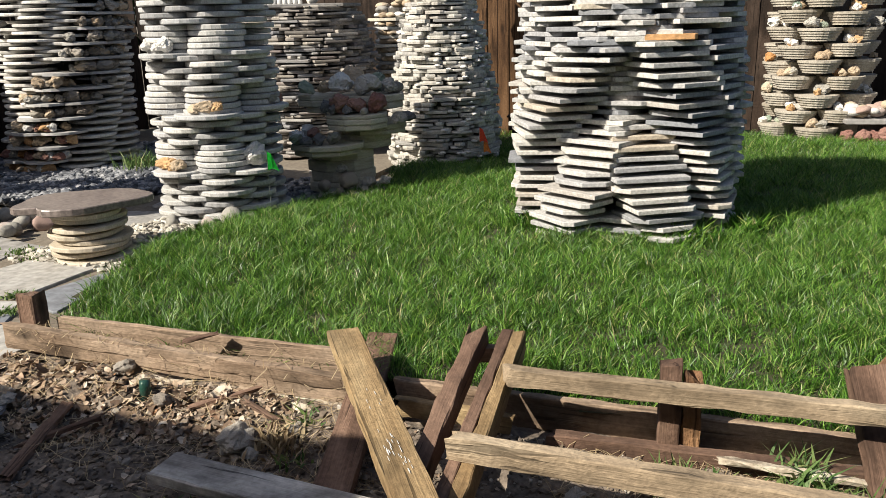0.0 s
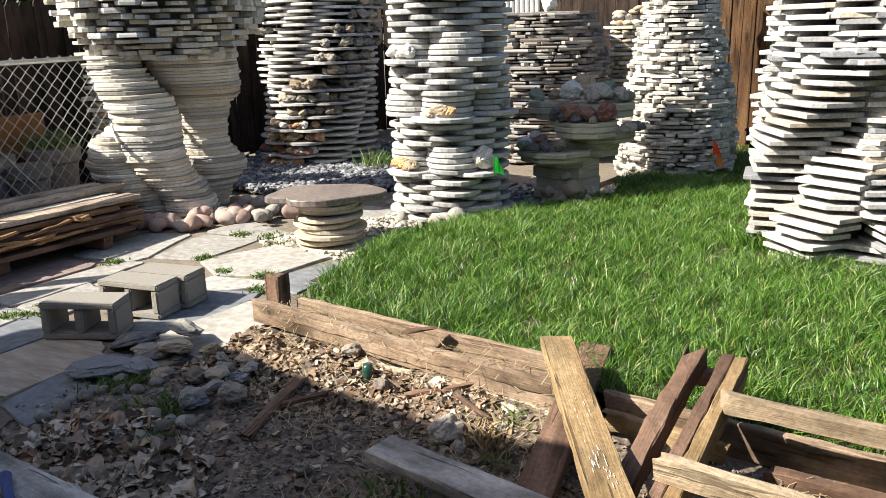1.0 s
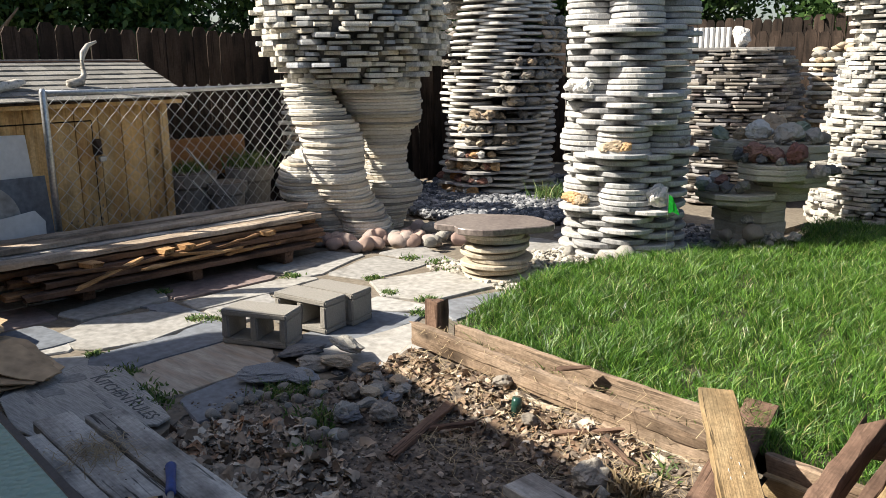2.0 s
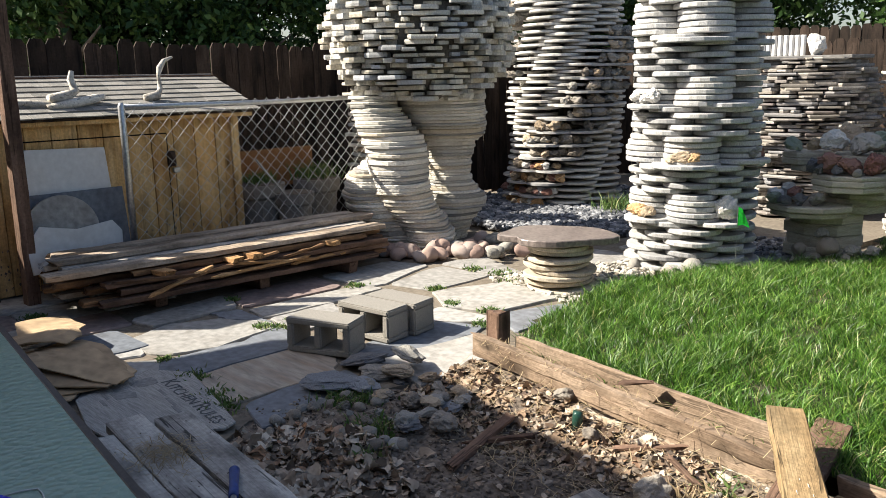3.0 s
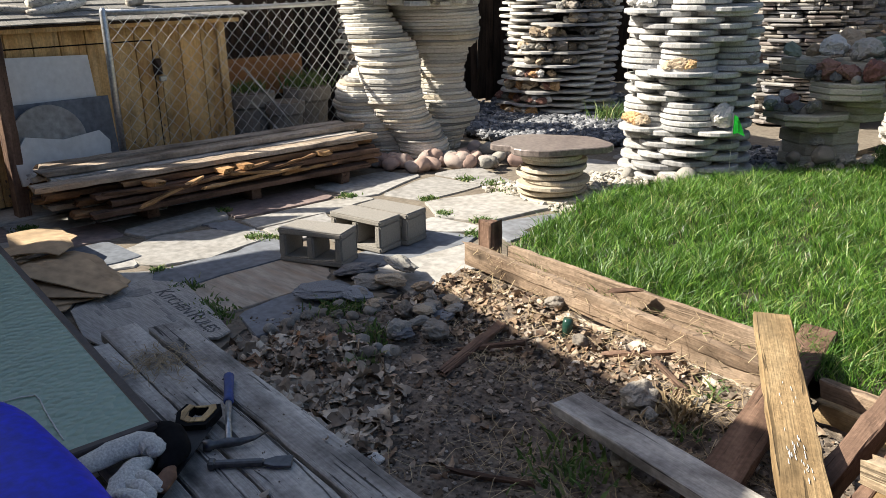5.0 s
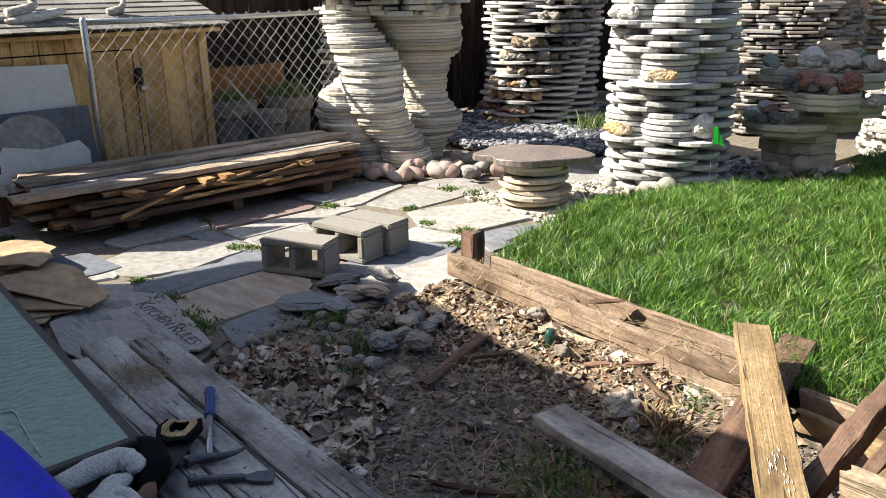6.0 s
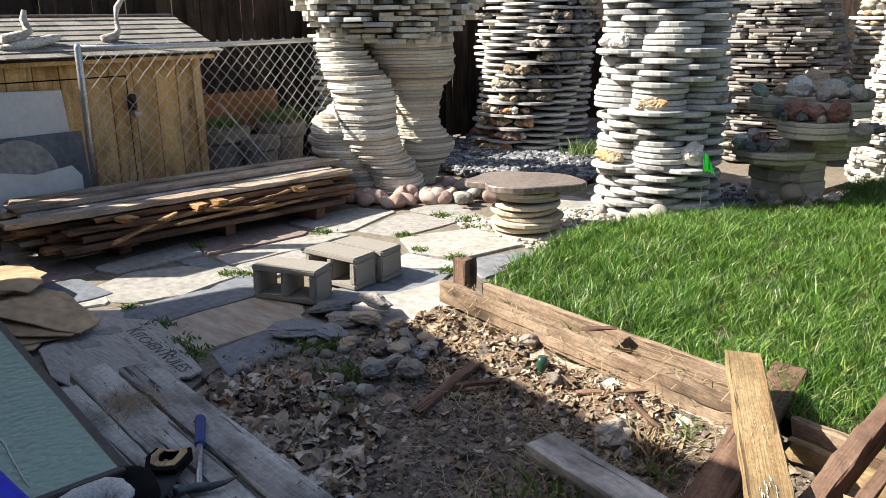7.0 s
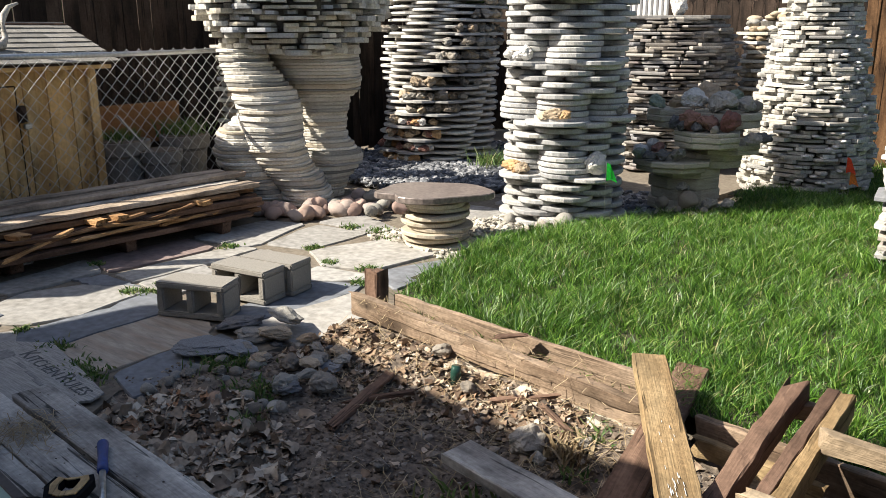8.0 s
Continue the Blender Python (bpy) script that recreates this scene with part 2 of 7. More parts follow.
    bp.inputs["Strength"].default_value, bp.inputs["Distance"].default_value = bump, 0.008
    L(v, bp.inputs["Height"])
    L(bp.outputs["Normal"], bs.inputs["Normal"])
    return m


W_OLD = wood("weathered_lumber", (0.23, 0.175, 0.13), (0.38, 0.305, 0.235), (0.52, 0.44, 0.36))
W_GREY = wood("silver_grey_board", (0.26, 0.235, 0.21), (0.41, 0.38, 0.345), (0.54, 0.51, 0.465), dirt=0.6, crack=0.2)
W_TAN = wood("tan_pine_board", (0.16, 0.10, 0.048), (0.26, 0.178, 0.092), (0.34, 0.25, 0.14))
W_RAIL = wood("grey_tan_rail", (0.20, 0.15, 0.10), (0.32, 0.245, 0.165), (0.42, 0.335, 0.235))
W_RED = wood("red_brown_board", (0.07, 0.042, 0.03), (0.14, 0.085, 0.06), (0.22, 0.14, 0.10))
W_PINK = wood("faded_redwood", (0.165, 0.112, 0.076), (0.27, 0.195, 0.137), (0.37, 0.28, 0.205), dirt=0.55, crack=0.55)
W_ROT = wood("rotten_wood", (0.07, 0.04, 0.03), (0.20, 0.11, 0.06), (0.42, 0.24, 0.12), bump=1.0)
W_RAW = wood("orange_split_wood", (0.30, 0.15, 0.06), (0.45, 0.26, 0.12), (0.55, 0.36, 0.19))
# Dark brown wood, taken darker still to hold the shade over the back fence.
W_FENCE = wood("dark_fence_wood", (0.02, 0.014, 0.010), (0.042, 0.028, 0.02), (0.075, 0.052, 0.04), axis="z")
W_GATE = wood("brown_gate_wood", (0.045, 0.023, 0.012), (0.10, 0.053, 0.026), (0.16, 0.09, 0.046), axis="z")
W_SHED = wood("yellow_plywood", (0.44, 0.235, 0.085), (0.62, 0.39, 0.165), (0.70, 0.49, 0.25), bump=0.25, axis="z", dirt=0.4, crack=0.72)
W_DRIFT = wood("bleached_driftwood", (0.36, 0.32, 0.27), (0.54, 0.50, 0.44), (0.64, 0.60, 0.54), dirt=0.3)
M_SHINGLE = surface("grey_shingle", [(0, (0.15, 0.143, 0.13)), (1, (0.27, 0.255, 0.23))], by="island", stain=0.3, fine=90, bump=0.6)
M_BLOCK = surface("concrete_block", [(0.3, (0.225, 0.21, 0.187)), (0.7, (0.28, 0.263, 0.237))], by="noise", scale=6, stain=0.25, bump=0.35, fine=110, speck=-0.14)
M_STEEL = plain("galvanised_steel", (0.50, 0.51, 0.52), 0.38, 0.85)
M_DARKSTEEL = plain("dark_tool_steel", (0.12, 0.12, 0.125), 0.38, 0.85)
M_BLACK = plain("black_rubber", (0.008, 0.008, 0.009), 0.9, 0.0, 0.1)
M_BLUEGRIP = plain("blue_rubber_grip", (0.012, 0.045, 0.22), 0.55)
M_BLUE = plain("blue_plastic", (0.004, 0.02, 0.62), 0.45, 0.0, 0.25)
M_GLOVE = surface("dirty_white_cotton", [(0.3, (0.58, 0.56, 0.51)), (0.7, (0.76, 0.74, 0.70))], by="noise", scale=18, stain=0.4, bump=0.6, fine=160)
M_HANDLE = wood("pale_saw_handle", (0.30, 0.19, 0.08), (0.50, 0.34, 0.16), (0.56, 0.40, 0.2), rough=0.45, bump=0.1)
M_SAW = plain("saw_plate", (0.014, 0.015, 0.017), 0.55, 0.0, 0.25)
M_CARD = surface("tan_cardboard", [(0, (0.34, 0.235, 0.14)), (1, (0.43, 0.31, 0.19))], scale=3, stain=0.25, bump=0.05, fine=14)
M_GLASS = bpy.data.materials.new("frosted_green_glass")
M_GLASS.use_nodes = True
_g = M_GLASS.node_tree
_b = _g.nodes["Principled BSDF"]
_b.inputs["Base Color"].default_value = (0.27, 0.385, 0.30, 1)
_b.inputs["Roughness"].default_value, _b.inputs["Transmission Weight"].default_value = 0.32, 0.12
_v = _g.nodes.new("ShaderNodeTexVoronoi")
_v.inputs["Scale"].default_value = 38
_c = _g.nodes.new("ShaderNodeTexCoord")
_g.links.new(_c.outputs["Object"], _v.inputs["Vector"])
_p = _g.nodes.new("ShaderNodeBump")
_p.inputs["Strength"].default_value, _p.inputs["Distance"].default_value = 0.5, 0.01
_g.links.new(_v.outputs["Distance"], _p.inputs["Height"])
_g.links.new(_p.outputs["Normal"], _b.inputs["Normal"])
M_FRAME = plain("brown_frame_metal", (0.06, 0.045, 0.04), 0.55, 0.2)
M_MAT = surface("grey_doormat", [(0.3, (0.31, 0.295, 0.275)), (0.7, (0.40, 0.385, 0.36))], by="noise", scale=5, stain=0.3, fine=50, stretch=(0.3, 3, 1), bump=0.6)
M_PRINT = plain("dark_print", (0.11, 0.11, 0.11), 0.85)
M_PRINT2 = plain("faded_print", (0.25, 0.245, 0.235), 0.85)
M_GREENFLAG = plain("green_marker_vinyl", (0.02, 0.62, 0.05), 0.45)
M_REDFLAG = plain("red_marker_vinyl", (0.75, 0.06, 0.02), 0.45)
M_POT = surface("grey_planter_plaster", [(0.3, (0.19, 0.175, 0.16)), (0.7, (0.31, 0.29, 0.265))], by="noise", stain=0.4)
M_RUST = surface("rust_brown_panel", [(0.3, (0.22, 0.10, 0.04)), (0.7, (0.34, 0.17, 0.07))], by="noise", stain=0.3)
M_STUCCO = surface("house_stucco", [(0.3, (0.52, 0.47, 0.40)), (0.7, (0.58, 0.53, 0.46))], by="noise", scale=2, stain=0.15, bump=0.4)
M_BOTTLE = plain("green_bottle_glass", (0.02, 0.06, 0.045), 0.1)
M_TABLETOP = surface("brown_polished_stone", [(0.3, (0.14, 0.115, 0.105)), (0.55, (0.21, 0.175, 0.16)), (0.75, (0.28, 0.24, 0.22))], by="noise", scale=9, stain=0.3, rough=0.32, bump=0.1, fine=45, speck=0.1)
M_WHITESLAB = surface("white_marble_slab", [(0.3, (0.62, 0.62, 0.61)), (0.7, (0.70, 0.69, 0.67))], by="noise", scale=5, stain=0.3, bump=0.05, fine=25, speck=-0.18)


# ---- shape helpers ----
def mesh(name, verts, faces, mat=None, parent=None, smooth=False):
    me = bpy.data.meshes.new(name)
    me.from_pydata([tuple(v) for v in verts], [], faces)
    me.update()
    if mat:
        me.materials.append(mat)
    if smooth:
        me.polygons.foreach_set("use_smooth", [True] * len(me.polygons))
    return me


def fast_mesh(name, verts, faces_flat, counts, mat):
    """A large mesh from arrays: vertices, a flat list of corners, and the corner count of every face."""
    me = bpy.data.meshes.new(name)
    verts = np.asarray(verts, np.float32)
    me.vertices.add(len(verts))
    me.vertices.foreach_set("co", verts.ravel())
    me.loops.add(len(faces_flat))
    me.loops.foreach_set("vertex_index", np.asarray(faces_flat, np.int32))
    me.polygons.add(len(counts))
    starts = np.concatenate([[0], np.cumsum(counts)[:-1]]).astype(np.int32)
    me.polygons.foreach_set("loop_start", starts)
    me.update(calc_edges=True)
    me.validate()
    me.materials.append(mat)
    return me


def thing(name, loc, label, category, group="", kind=""):
    ob = new(name)
    ob.location = loc
    ob.empty_display_size = 0.1
    return tagged(ob, label, category, group, kind)


def part(name, me, parent, loc=(0, 0, 0), rot=(0, 0, 0), scale=(1, 1, 1), label=""):
    """A mesh as a part of a thing, placed relative to the thing."""
    ob = new(name, me)
    ob.parent = parent
    ob.location, ob.rotation_euler, ob.scale = loc, rot, scale
    return tagged(ob, label) if label else ob


def bm_mesh(name, bm, mat, smooth=False):
    me = bpy.data.meshes.new(name)
    bm.to_mesh(me)
    bm.free()
    me.materials.append(mat)
    if smooth:
        me.polygons.foreach_set("use_smooth", [True] * len(me.polygons))
    return me


def slab_data(outline, th, ch=0.005, wob=0.0):
    """Vertices and faces of a slab with worn edges over an outline in the plan."""
    n = len(outline)
    cx, cy = sum(p[0] for p in outline) / n, sum(p[1] for p in outline) / n
    size = max(math.hypot(p[0] - cx, p[1] - cy) for p in outline)
    k = 1 - ch / size
    vs = []
    for z, s in ((0, k), (ch, 1), (th - ch, 1), (th, k)):
        vs += [(cx + (x - cx) * s, cy + (y - cy) * s, z + (rnd.uniform(-wob, wob) if z > 0 else 0)) for x, y in outline]
    fs = [tuple(range(n - 1, -1, -1)), tuple(range(3 * n, 4 * n))]
    for r in range(3):
        fs += [(r * n + i, r * n + (i + 1) % n, (r + 1) * n + (i + 1) % n, (r + 1) * n + i) for i in range(n)]
    return vs, fs


def slab(name, outline, th, mat, ch=0.005, wob=0.0):
    return mesh(name, *slab_data(outline, th, ch, wob), mat)


def round_outline(r, n=18, jag=0.02, seed=0, squash=1.0):
    q = random.Random(seed)
    return [(r * (1 + q.uniform(-jag, jag)) * math.cos(2 * math.pi * i / n), r * squash * (1 + q.uniform(-jag, jag)) * math.sin(2 * math.pi * i / n)) for i in range(n)]


def rough_outline(w, d, seed, cut=0.2):
    """A broken rectangular outline with snapped corners."""
    q = random.Random(seed)
    a, b = w / 2, d / 2
    pts = []
    for sx, sy in ((-1, -1), (1, -1), (1, 1), (-1, 1)):
        j = lambda: q.uniform(1 - cut, 1.0)
        if q.random() < 0.5:
            pts.append((sx * a * j(), sy * b * j()))
        else:
            c = q.uniform(0.1, 0.3) * min(a, b) * 2
            p1, p2 = (sx * a, sy * (b - c)), (sx * (a - c), sy * b)
            pts += [p1, p2] if sx * sy > 0 else [p2, p1]
    if sum(pts[i][0] * pts[(i + 1) % len(pts)][1] - pts[(i + 1) % len(pts)][0] * pts[i][1] for i in range(len(pts))) < 0:
        pts.reverse()
    return pts


def box_mesh(name, sx, sy, sz, mat, bevel=0.006, seg=1, centred=True, rag=0.0, cuts=0, seed=0):
    """A bevelled box; with cuts along x and ragged edges it becomes an old board."""
    bm = bmesh.new()
    bmesh.ops.create_cube(bm, size=1)
    for v in bm.verts:
        v.co = Vector((v.co.x * sx, v.co.y * sy, v.co.z * sz))
        if not centred:
            v.co.x += sx / 2
    if cuts:
        long_edges = [e for e in bm.edges if abs((e.verts[0].co - e.verts[1].co).x) > sx * 0.9]
        bmesh.ops.subdivide_edges(bm, edges=long_edges, cuts=cuts, use_grid_fill=True)
    if bevel:
        bmesh.ops.bevel(bm, geom=[e for e in bm.edges if e.calc_face_angle(0) > 0.5], offset=bevel, segments=seg, affect="EDGES")
    if rag:
        q = random.Random(seed)
        for v in bm.verts:
            f = 3.0 if abs(abs(v.co.x - (0 if centred else sx / 2)) - sx / 2) < 0.02 else 1.0
            w = Vector((v.co.x * 11 + seed, math.copysign(7, v.co.y), math.copysign(3, v.co.z)))
            bite = 1 - 0.16 * max(0.0, noise.noise(w * 1.7) - 0.35) * (rag / 0.004)
            v.co.y, v.co.z = v.co.y * bite, v.co.z * bite
            v.co += Vector((q.uniform(-rag, rag) * f * 1.5, 0.9 * rag * noise.noise(w) + q.uniform(-rag, rag) * 0.4, 0.9 * rag * noise.noise(w + Vector((0, 0, 40))) + q.uniform(-rag, rag) * 0.4))
    return bm_mesh(name, bm, mat)


def between(p0, p1, roll=0.0):
    """The pose of a board whose local x runs from p0 to p1, with its width level."""
    p0, p1 = Vector(p0), Vector(p1)
    x = (p1 - p0).normalized()
    y = Vector((0, 0, 1)).cross(x).normalized() if abs(x.z) < 0.98 else Vector((0, 1, 0))
    z = x.cross(y)
    m = Matrix((x, y, z)).transposed().to_4x4()
    return Matrix.Translation((p0 + p1) / 2) @ m @ Matrix.Rotation(radians(roll), 4, "X"), (p1 - p0).length


def board(name, p0, p1, w, t, mat, label, category="board", roll=0.0, rag=0.003, group="", seed=None, bevel=0.004, parent=None):
    m, length = between(p0, p1, roll)
    me = box_mesh(name, length, w, t, mat, bevel, 1, True, rag, max(3, int(length / 0.07)), seed if seed is not None else rnd.randrange(9999))
    ob = new(name, me)
    ob.matrix_world = m
    if parent is not None:
        ob.parent = parent
        ob.matrix_parent_inverse = Matrix.Translation(parent.location).inverted()
        return ob
    return tagged(ob, label, category, group)


def rock_data(seed, sub=3, cuts=5, rough=0.12):
    q = random.Random(seed)
    bm = bmesh.new()
    bmesh.ops.create_icosphere(bm, subdivisions=sub, radius=1)
    planes = [(Vector((q.gauss(0, 1), q.gauss(0, 1), q.gauss(0, 1))).normalized(), q.uniform(0.55, 0.85)) for _ in range(cuts)]
    off = Vector((q.uniform(-50, 50), q.uniform(-50, 50), q.uniform(-50, 50)))
    for v in bm.verts:
        for n, d in planes:
            over = v.co.dot(n) - d
            if over > 0:
                v.co -= n * over * 0.9
        v.co *= 1 + rough * noise.noise(v.co * 1.7 + off) + rough * 0.5 * noise.noise(v.co * 4 + off) + rough * 0.3 * noise.noise(v.co * 10 + off)
    return bm


ROCK_MESH = {}


def rock_mesh(kind, variant, smooth_type):
    key = (kind, variant, smooth_type)
    if key not in ROCK_MESH:
        bm = rock_data(variant * 7 + 3, 3 if smooth_type else 4, 2 if smooth_type else 9, 0.12 if smooth_type else 0.26)
        ROCK_MESH[key] = bm_mesh("rock", bm, ROCKS[kind], smooth_type)
    return ROCK_MESH[key]


def rock(loc, size, kind="grey", cobble=False, label="", group="", flat=0.75, name="rock", sink=0.15, parent=None):
    """A loose stone resting with its underside at loc."""
    ob = new(name, rock_mesh(kind, rnd.randrange(6), cobble))
    s = Vector((size * rnd.uniform(0.85, 1.2), size * rnd.uniform(0.7, 1.0), size * flat * rnd.uniform(0.85, 1.1))) * 0.5
    ob.scale = s
    ob.rotation_euler = (rnd.uniform(-0.25, 0.25), rnd.uniform(-0.25, 0.25), rnd.uniform(0, 6.28))
    ob.location = (loc[0], loc[1], loc[2] + s.z * (1 - sink))
    if parent is not None:
        ob.parent = parent
        ob.location -= parent.location
        ob.name = "stone"
        return ob
    return tagged(ob, label or f"{kind} rough stone", "rock", group)


def scatter_chips(name, pts, sizes, mat, label, category, flat=0.6, base=None):
    """Many small stones as one object: pts are their places, sizes their widths."""
    vs, fl, cn = [], [], []
    bm = bmesh.new()
    bmesh.ops.create_icosphere(bm, subdivisions=1, radius=0.5)
    bv = np.array([v.co[:] for v in bm.verts])
    bf = np.array([[v.index for v in f.verts] for f in bm.faces])
    bm.free()
    n = len(pts)
    ang = RNG.uniform(0, 6.28, n)
    v = bv[None] * (1 + RNG.uniform(-0.35, 0.35, (n, len(bv), 1)))
    v = v * np.stack([np.ones(n), RNG.uniform(0.6, 1, n), flat * RNG.uniform(0.6, 1.2, n)], 1)[:, None] * np.asarray(sizes)[:, None, None]
    tilt = RNG.uniform(-0.5, 0.5, n)
    y, z = v[..., 1] * np.cos(tilt)[:, None] - v[..., 2] * np.sin(tilt)[:, None], v[..., 1] * np.sin(tilt)[:, None] + v[..., 2] * np.cos(tilt)[:, None]
    x, y = v[..., 0] * np.cos(ang)[:, None] - y * np.sin(ang)[:, None], v[..., 0] * np.sin(ang)[:, None] + y * np.cos(ang)[:, None]
    v = np.stack([x, y, z], -1) + np.asarray(pts)[:, None]
    f = (bf[None] + (np.arange(n) * len(bv))[:, None, None]).reshape(-1)
    me = fast_mesh(name, v.reshape(-1, 3), f, np.full(n * len(bf), 3), mat)
    me.shade_flat()
    return tagged(new(name, me), label, category, kind="stuff")


def inside(x, y, poly):
    hit = np.zeros(np.shape(x), bool)
    for (x0, y0), (x1, y1) in zip(poly, poly[1:] + poly[:1]):
        cond = (y0 > y) != (y1 > y)
        hit ^= cond & (x < (x1 - x0) * (y - y0) / (y1 - y0 + 1e-12) + x0)
    return hit


def random_in(poly, n):
    lo, hi = np.min(poly, 0), np.max(poly, 0)
    got = np.zeros((0, 2))
    while len(got) < n:
        p = RNG.uniform(lo, hi, (n, 2))
        got = np.concatenate([got, p[inside(p[:, 0], p[:, 1], poly)]])
    return got[:n]


def tube(points, radii, n=8):
    """Vertices and faces of a tapered tube along points."""
    vs, fs = [], []
    pts = [Vector(p) for p in points]
    for i, p in enumerate(pts):
        d = (pts[min(i + 1, len(pts) - 1)] - pts[max(i - 1, 0)]).normalized()
        a = d.cross(Vector((0.31, 0.2, 0.93))).normalized()
        b = d.cross(a)
        vs += [p + (a * math.cos(2 * math.pi * k / n) + b * math.sin(2 * math.pi * k / n)) * radii[i] for k in range(n)]
    for i in range(len(pts) - 1):
        fs += [(i * n + k, i * n + (k + 1) % n, (i + 1) * n + (k + 1) % n, (i + 1) * n + k) for k in range(n)]
    fs += [tuple(range(n - 1, -1, -1)), tuple(range((len(pts) - 1) * n, len(pts) * n))]
    return vs, fs


# ---- ground, lawn, bed and patio ----
def sheet(name, xs, ys, height, mat, label, category, mask=None):
    """A sheet of ground over a grid, with a height for every place."""
    vs = [(x, y, height(x, y)) for y in ys for x in xs]
    n = len(xs)
    fs = [(j * n + i, j * n + i + 1, (j + 1) * n + i + 1, (j + 1) * n + i) for j in range(len(ys) - 1) for i in range(n - 1)]
    if mask:
        fs = [f for f in fs if mask(sum(vs[k][0] for k in f) / 4, sum(vs[k][1] for k in f) / 4)]
    return tagged(new(name, mesh(name, vs, fs, mat, smooth=True)), label, category, kind="structure")


far = [-600, -150, -60, -25, -12] + [x * 0.5 for x in range(-19, 20)] + [12, 25, 60, 150, 600]
sheet("ground", far, far, lambda x, y: -0.06 + 0.012 * noise.noise(Vector((x * 0.7, y * 0.7, 0))), M_EARTH, "packed brown earth of the back yard", "ground")

LAWN = [(-2.05, 3.44), (-2.33, 3.75), (-2.49, 4.47), (-2.52, 4.98), (-2.4, 5.4), (-2.31, 5.74), (-2.06, 6.08), (-1.91, 6.43), (-1.54, 6.85), (-1.66, 7.67), (-1.36, 8.21), (-1.01, 8.61), (-0.91, 10.11), (-0.5, 9.3), (0.0, 9.9), (1.8, 10.0), (3.3, 9.5), (6.0, 9.4), (6.0, 2.6), (1.2, 3.06), (0.0, 3.2), (-1.0, 3.3)]


def lawn_z(x, y):
    return 0.075 + 0.02 * noise.noise(Vector((x * 0.9, y * 0.9, 4))) - 0.02 * max(0, (x - 0.5)) * 0.3


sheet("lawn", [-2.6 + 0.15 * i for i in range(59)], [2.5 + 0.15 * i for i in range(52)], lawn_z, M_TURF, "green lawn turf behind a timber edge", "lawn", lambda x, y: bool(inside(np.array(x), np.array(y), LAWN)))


def bed_z(x, y):
    v = Vector((x, y, 0))
    ridge = 0.085 * math.exp(-((y - 3.15 + 0.13 * (x + 1.4)) / 0.22) ** 2) * (1 if x < -0.5 else 0.3) + 0.05 * math.exp(-((x + 2.2) / 0.6) ** 2 - ((y - 2.5) / 0.4) ** 2)
    return -0.035 + ridge + 0.035 * noise.noise(v * 2.5) + 0.026 * noise.noise(v * 7) + 0.016 * noise.noise(v * 17)


BED = [(-2.75, 2.2), (-2.5, 2.25), (-2.45, 2.85), (-2.3, 3.1), (-2.25, 3.36), (2.4, 3.1), (2.4, 1.2), (-2.0, 1.2)]
sheet("soil_bed", [-2.8 + 0.025 * i for i in range(210)], [1.2 + 0.025 * i for i in range(88)], bed_z, M_SOIL, "dug-over bare brown soil of the bed", "soil", lambda x, y: bool(inside(np.array(x), np.array(y), BED)))

patio = thing("patio", (0, 0, 0), "irregular flagstone patio of grey, buff and slate pieces", "patio", kind="structure")
part("joint_bed", slab("joint_bed", [(-7.0, 0.6), (1.2, 0.6), (-2.1, 1.3), (-2.6, 2.2), (-2.42, 2.9), (-2.3, 3.36), (-2.4, 4.5), (-2.2, 5.9), (-1.8, 8.5), (-3.2, 8.5), (-3.6, 6.6), (-4.6, 6.1), (-7.0, 6.1)], 0.05, M_EARTH, 0.004), patio, (0, 0, -0.06))


def flag(kind, *corners):
    """One flagstone: its corners are cut into shorter, chipped edges."""
    pts = []
    n = len(corners)
    cx, cy = sum(c[0] for c in corners) / n, sum(c[1] for c in corners) / n
    for i in range(n):
        (x0, y0), (x1, y1) = corners[i], corners[(i + 1) % n]
        for f in (0.06, 0.35, 0.65, 0.94):
            x, y = x0 + (x1 - x0) * f + rnd.uniform(-0.012, 0.012), y0 + (y1 - y0) * f + rnd.uniform(-0.012, 0.012)
            k = 1 + 0.012 / max(0.05, math.hypot(x - cx, y - cy))
            pts.append((cx + (x - cx) * k, cy + (y - cy) * k))
    if sum(pts[i][0] * pts[i - 1][1] - pts[i - 1][0] * pts[i][1] for i in range(len(pts))) > 0:
        pts.reverse()
    part("flagstone", slab("flagstone", [(x - cx, y - cy) for x, y in pts], 0.045, FLAGS[kind], 0.006, 0.0015), patio, (cx, cy, -0.04 + rnd.uniform(-0.006, 0.006)))


flag("buff", (-3.26, 2.30), (-3.25, 2.86), (-2.92, 2.93), (-2.79, 2.81), (-2.80, 2.24))
flag("slate", (-3.44, 2.20), (-3.60, 2.29), (-3.54, 2.71), (-3.63, 3.04), (-3.43, 3.00), (-3.26, 2.87), (-3.28, 2.31))
flag("pale", (-4.09, 2.34), (-4.21, 2.60), (-4.05, 2.90), (-3.77, 3.07), (-3.66, 3.03), (-3.59, 2.63), (-3.68, 2.36), (-3.82, 2.29))
flag("grey", (-4.14, 2.19), (-4.12, 2.35), (-3.79, 2.27), (-3.84, 2.08))
flag("grey", (-3.36, 1.73), (-3.82, 2.05), (-3.62, 2.27), (-3.51, 2.29), (-3.32, 2.25), (-3.28, 2.13))
flag("slate", (-2.76, 2.28), (-2.78, 2.64), (-2.76, 2.88), (-2.52, 2.82), (-2.53, 2.49), (-2.47, 2.20))
flag("pale", (-4.47, 2.50), (-4.56, 3.20), (-4.25, 3.12), (-4.24, 2.54))
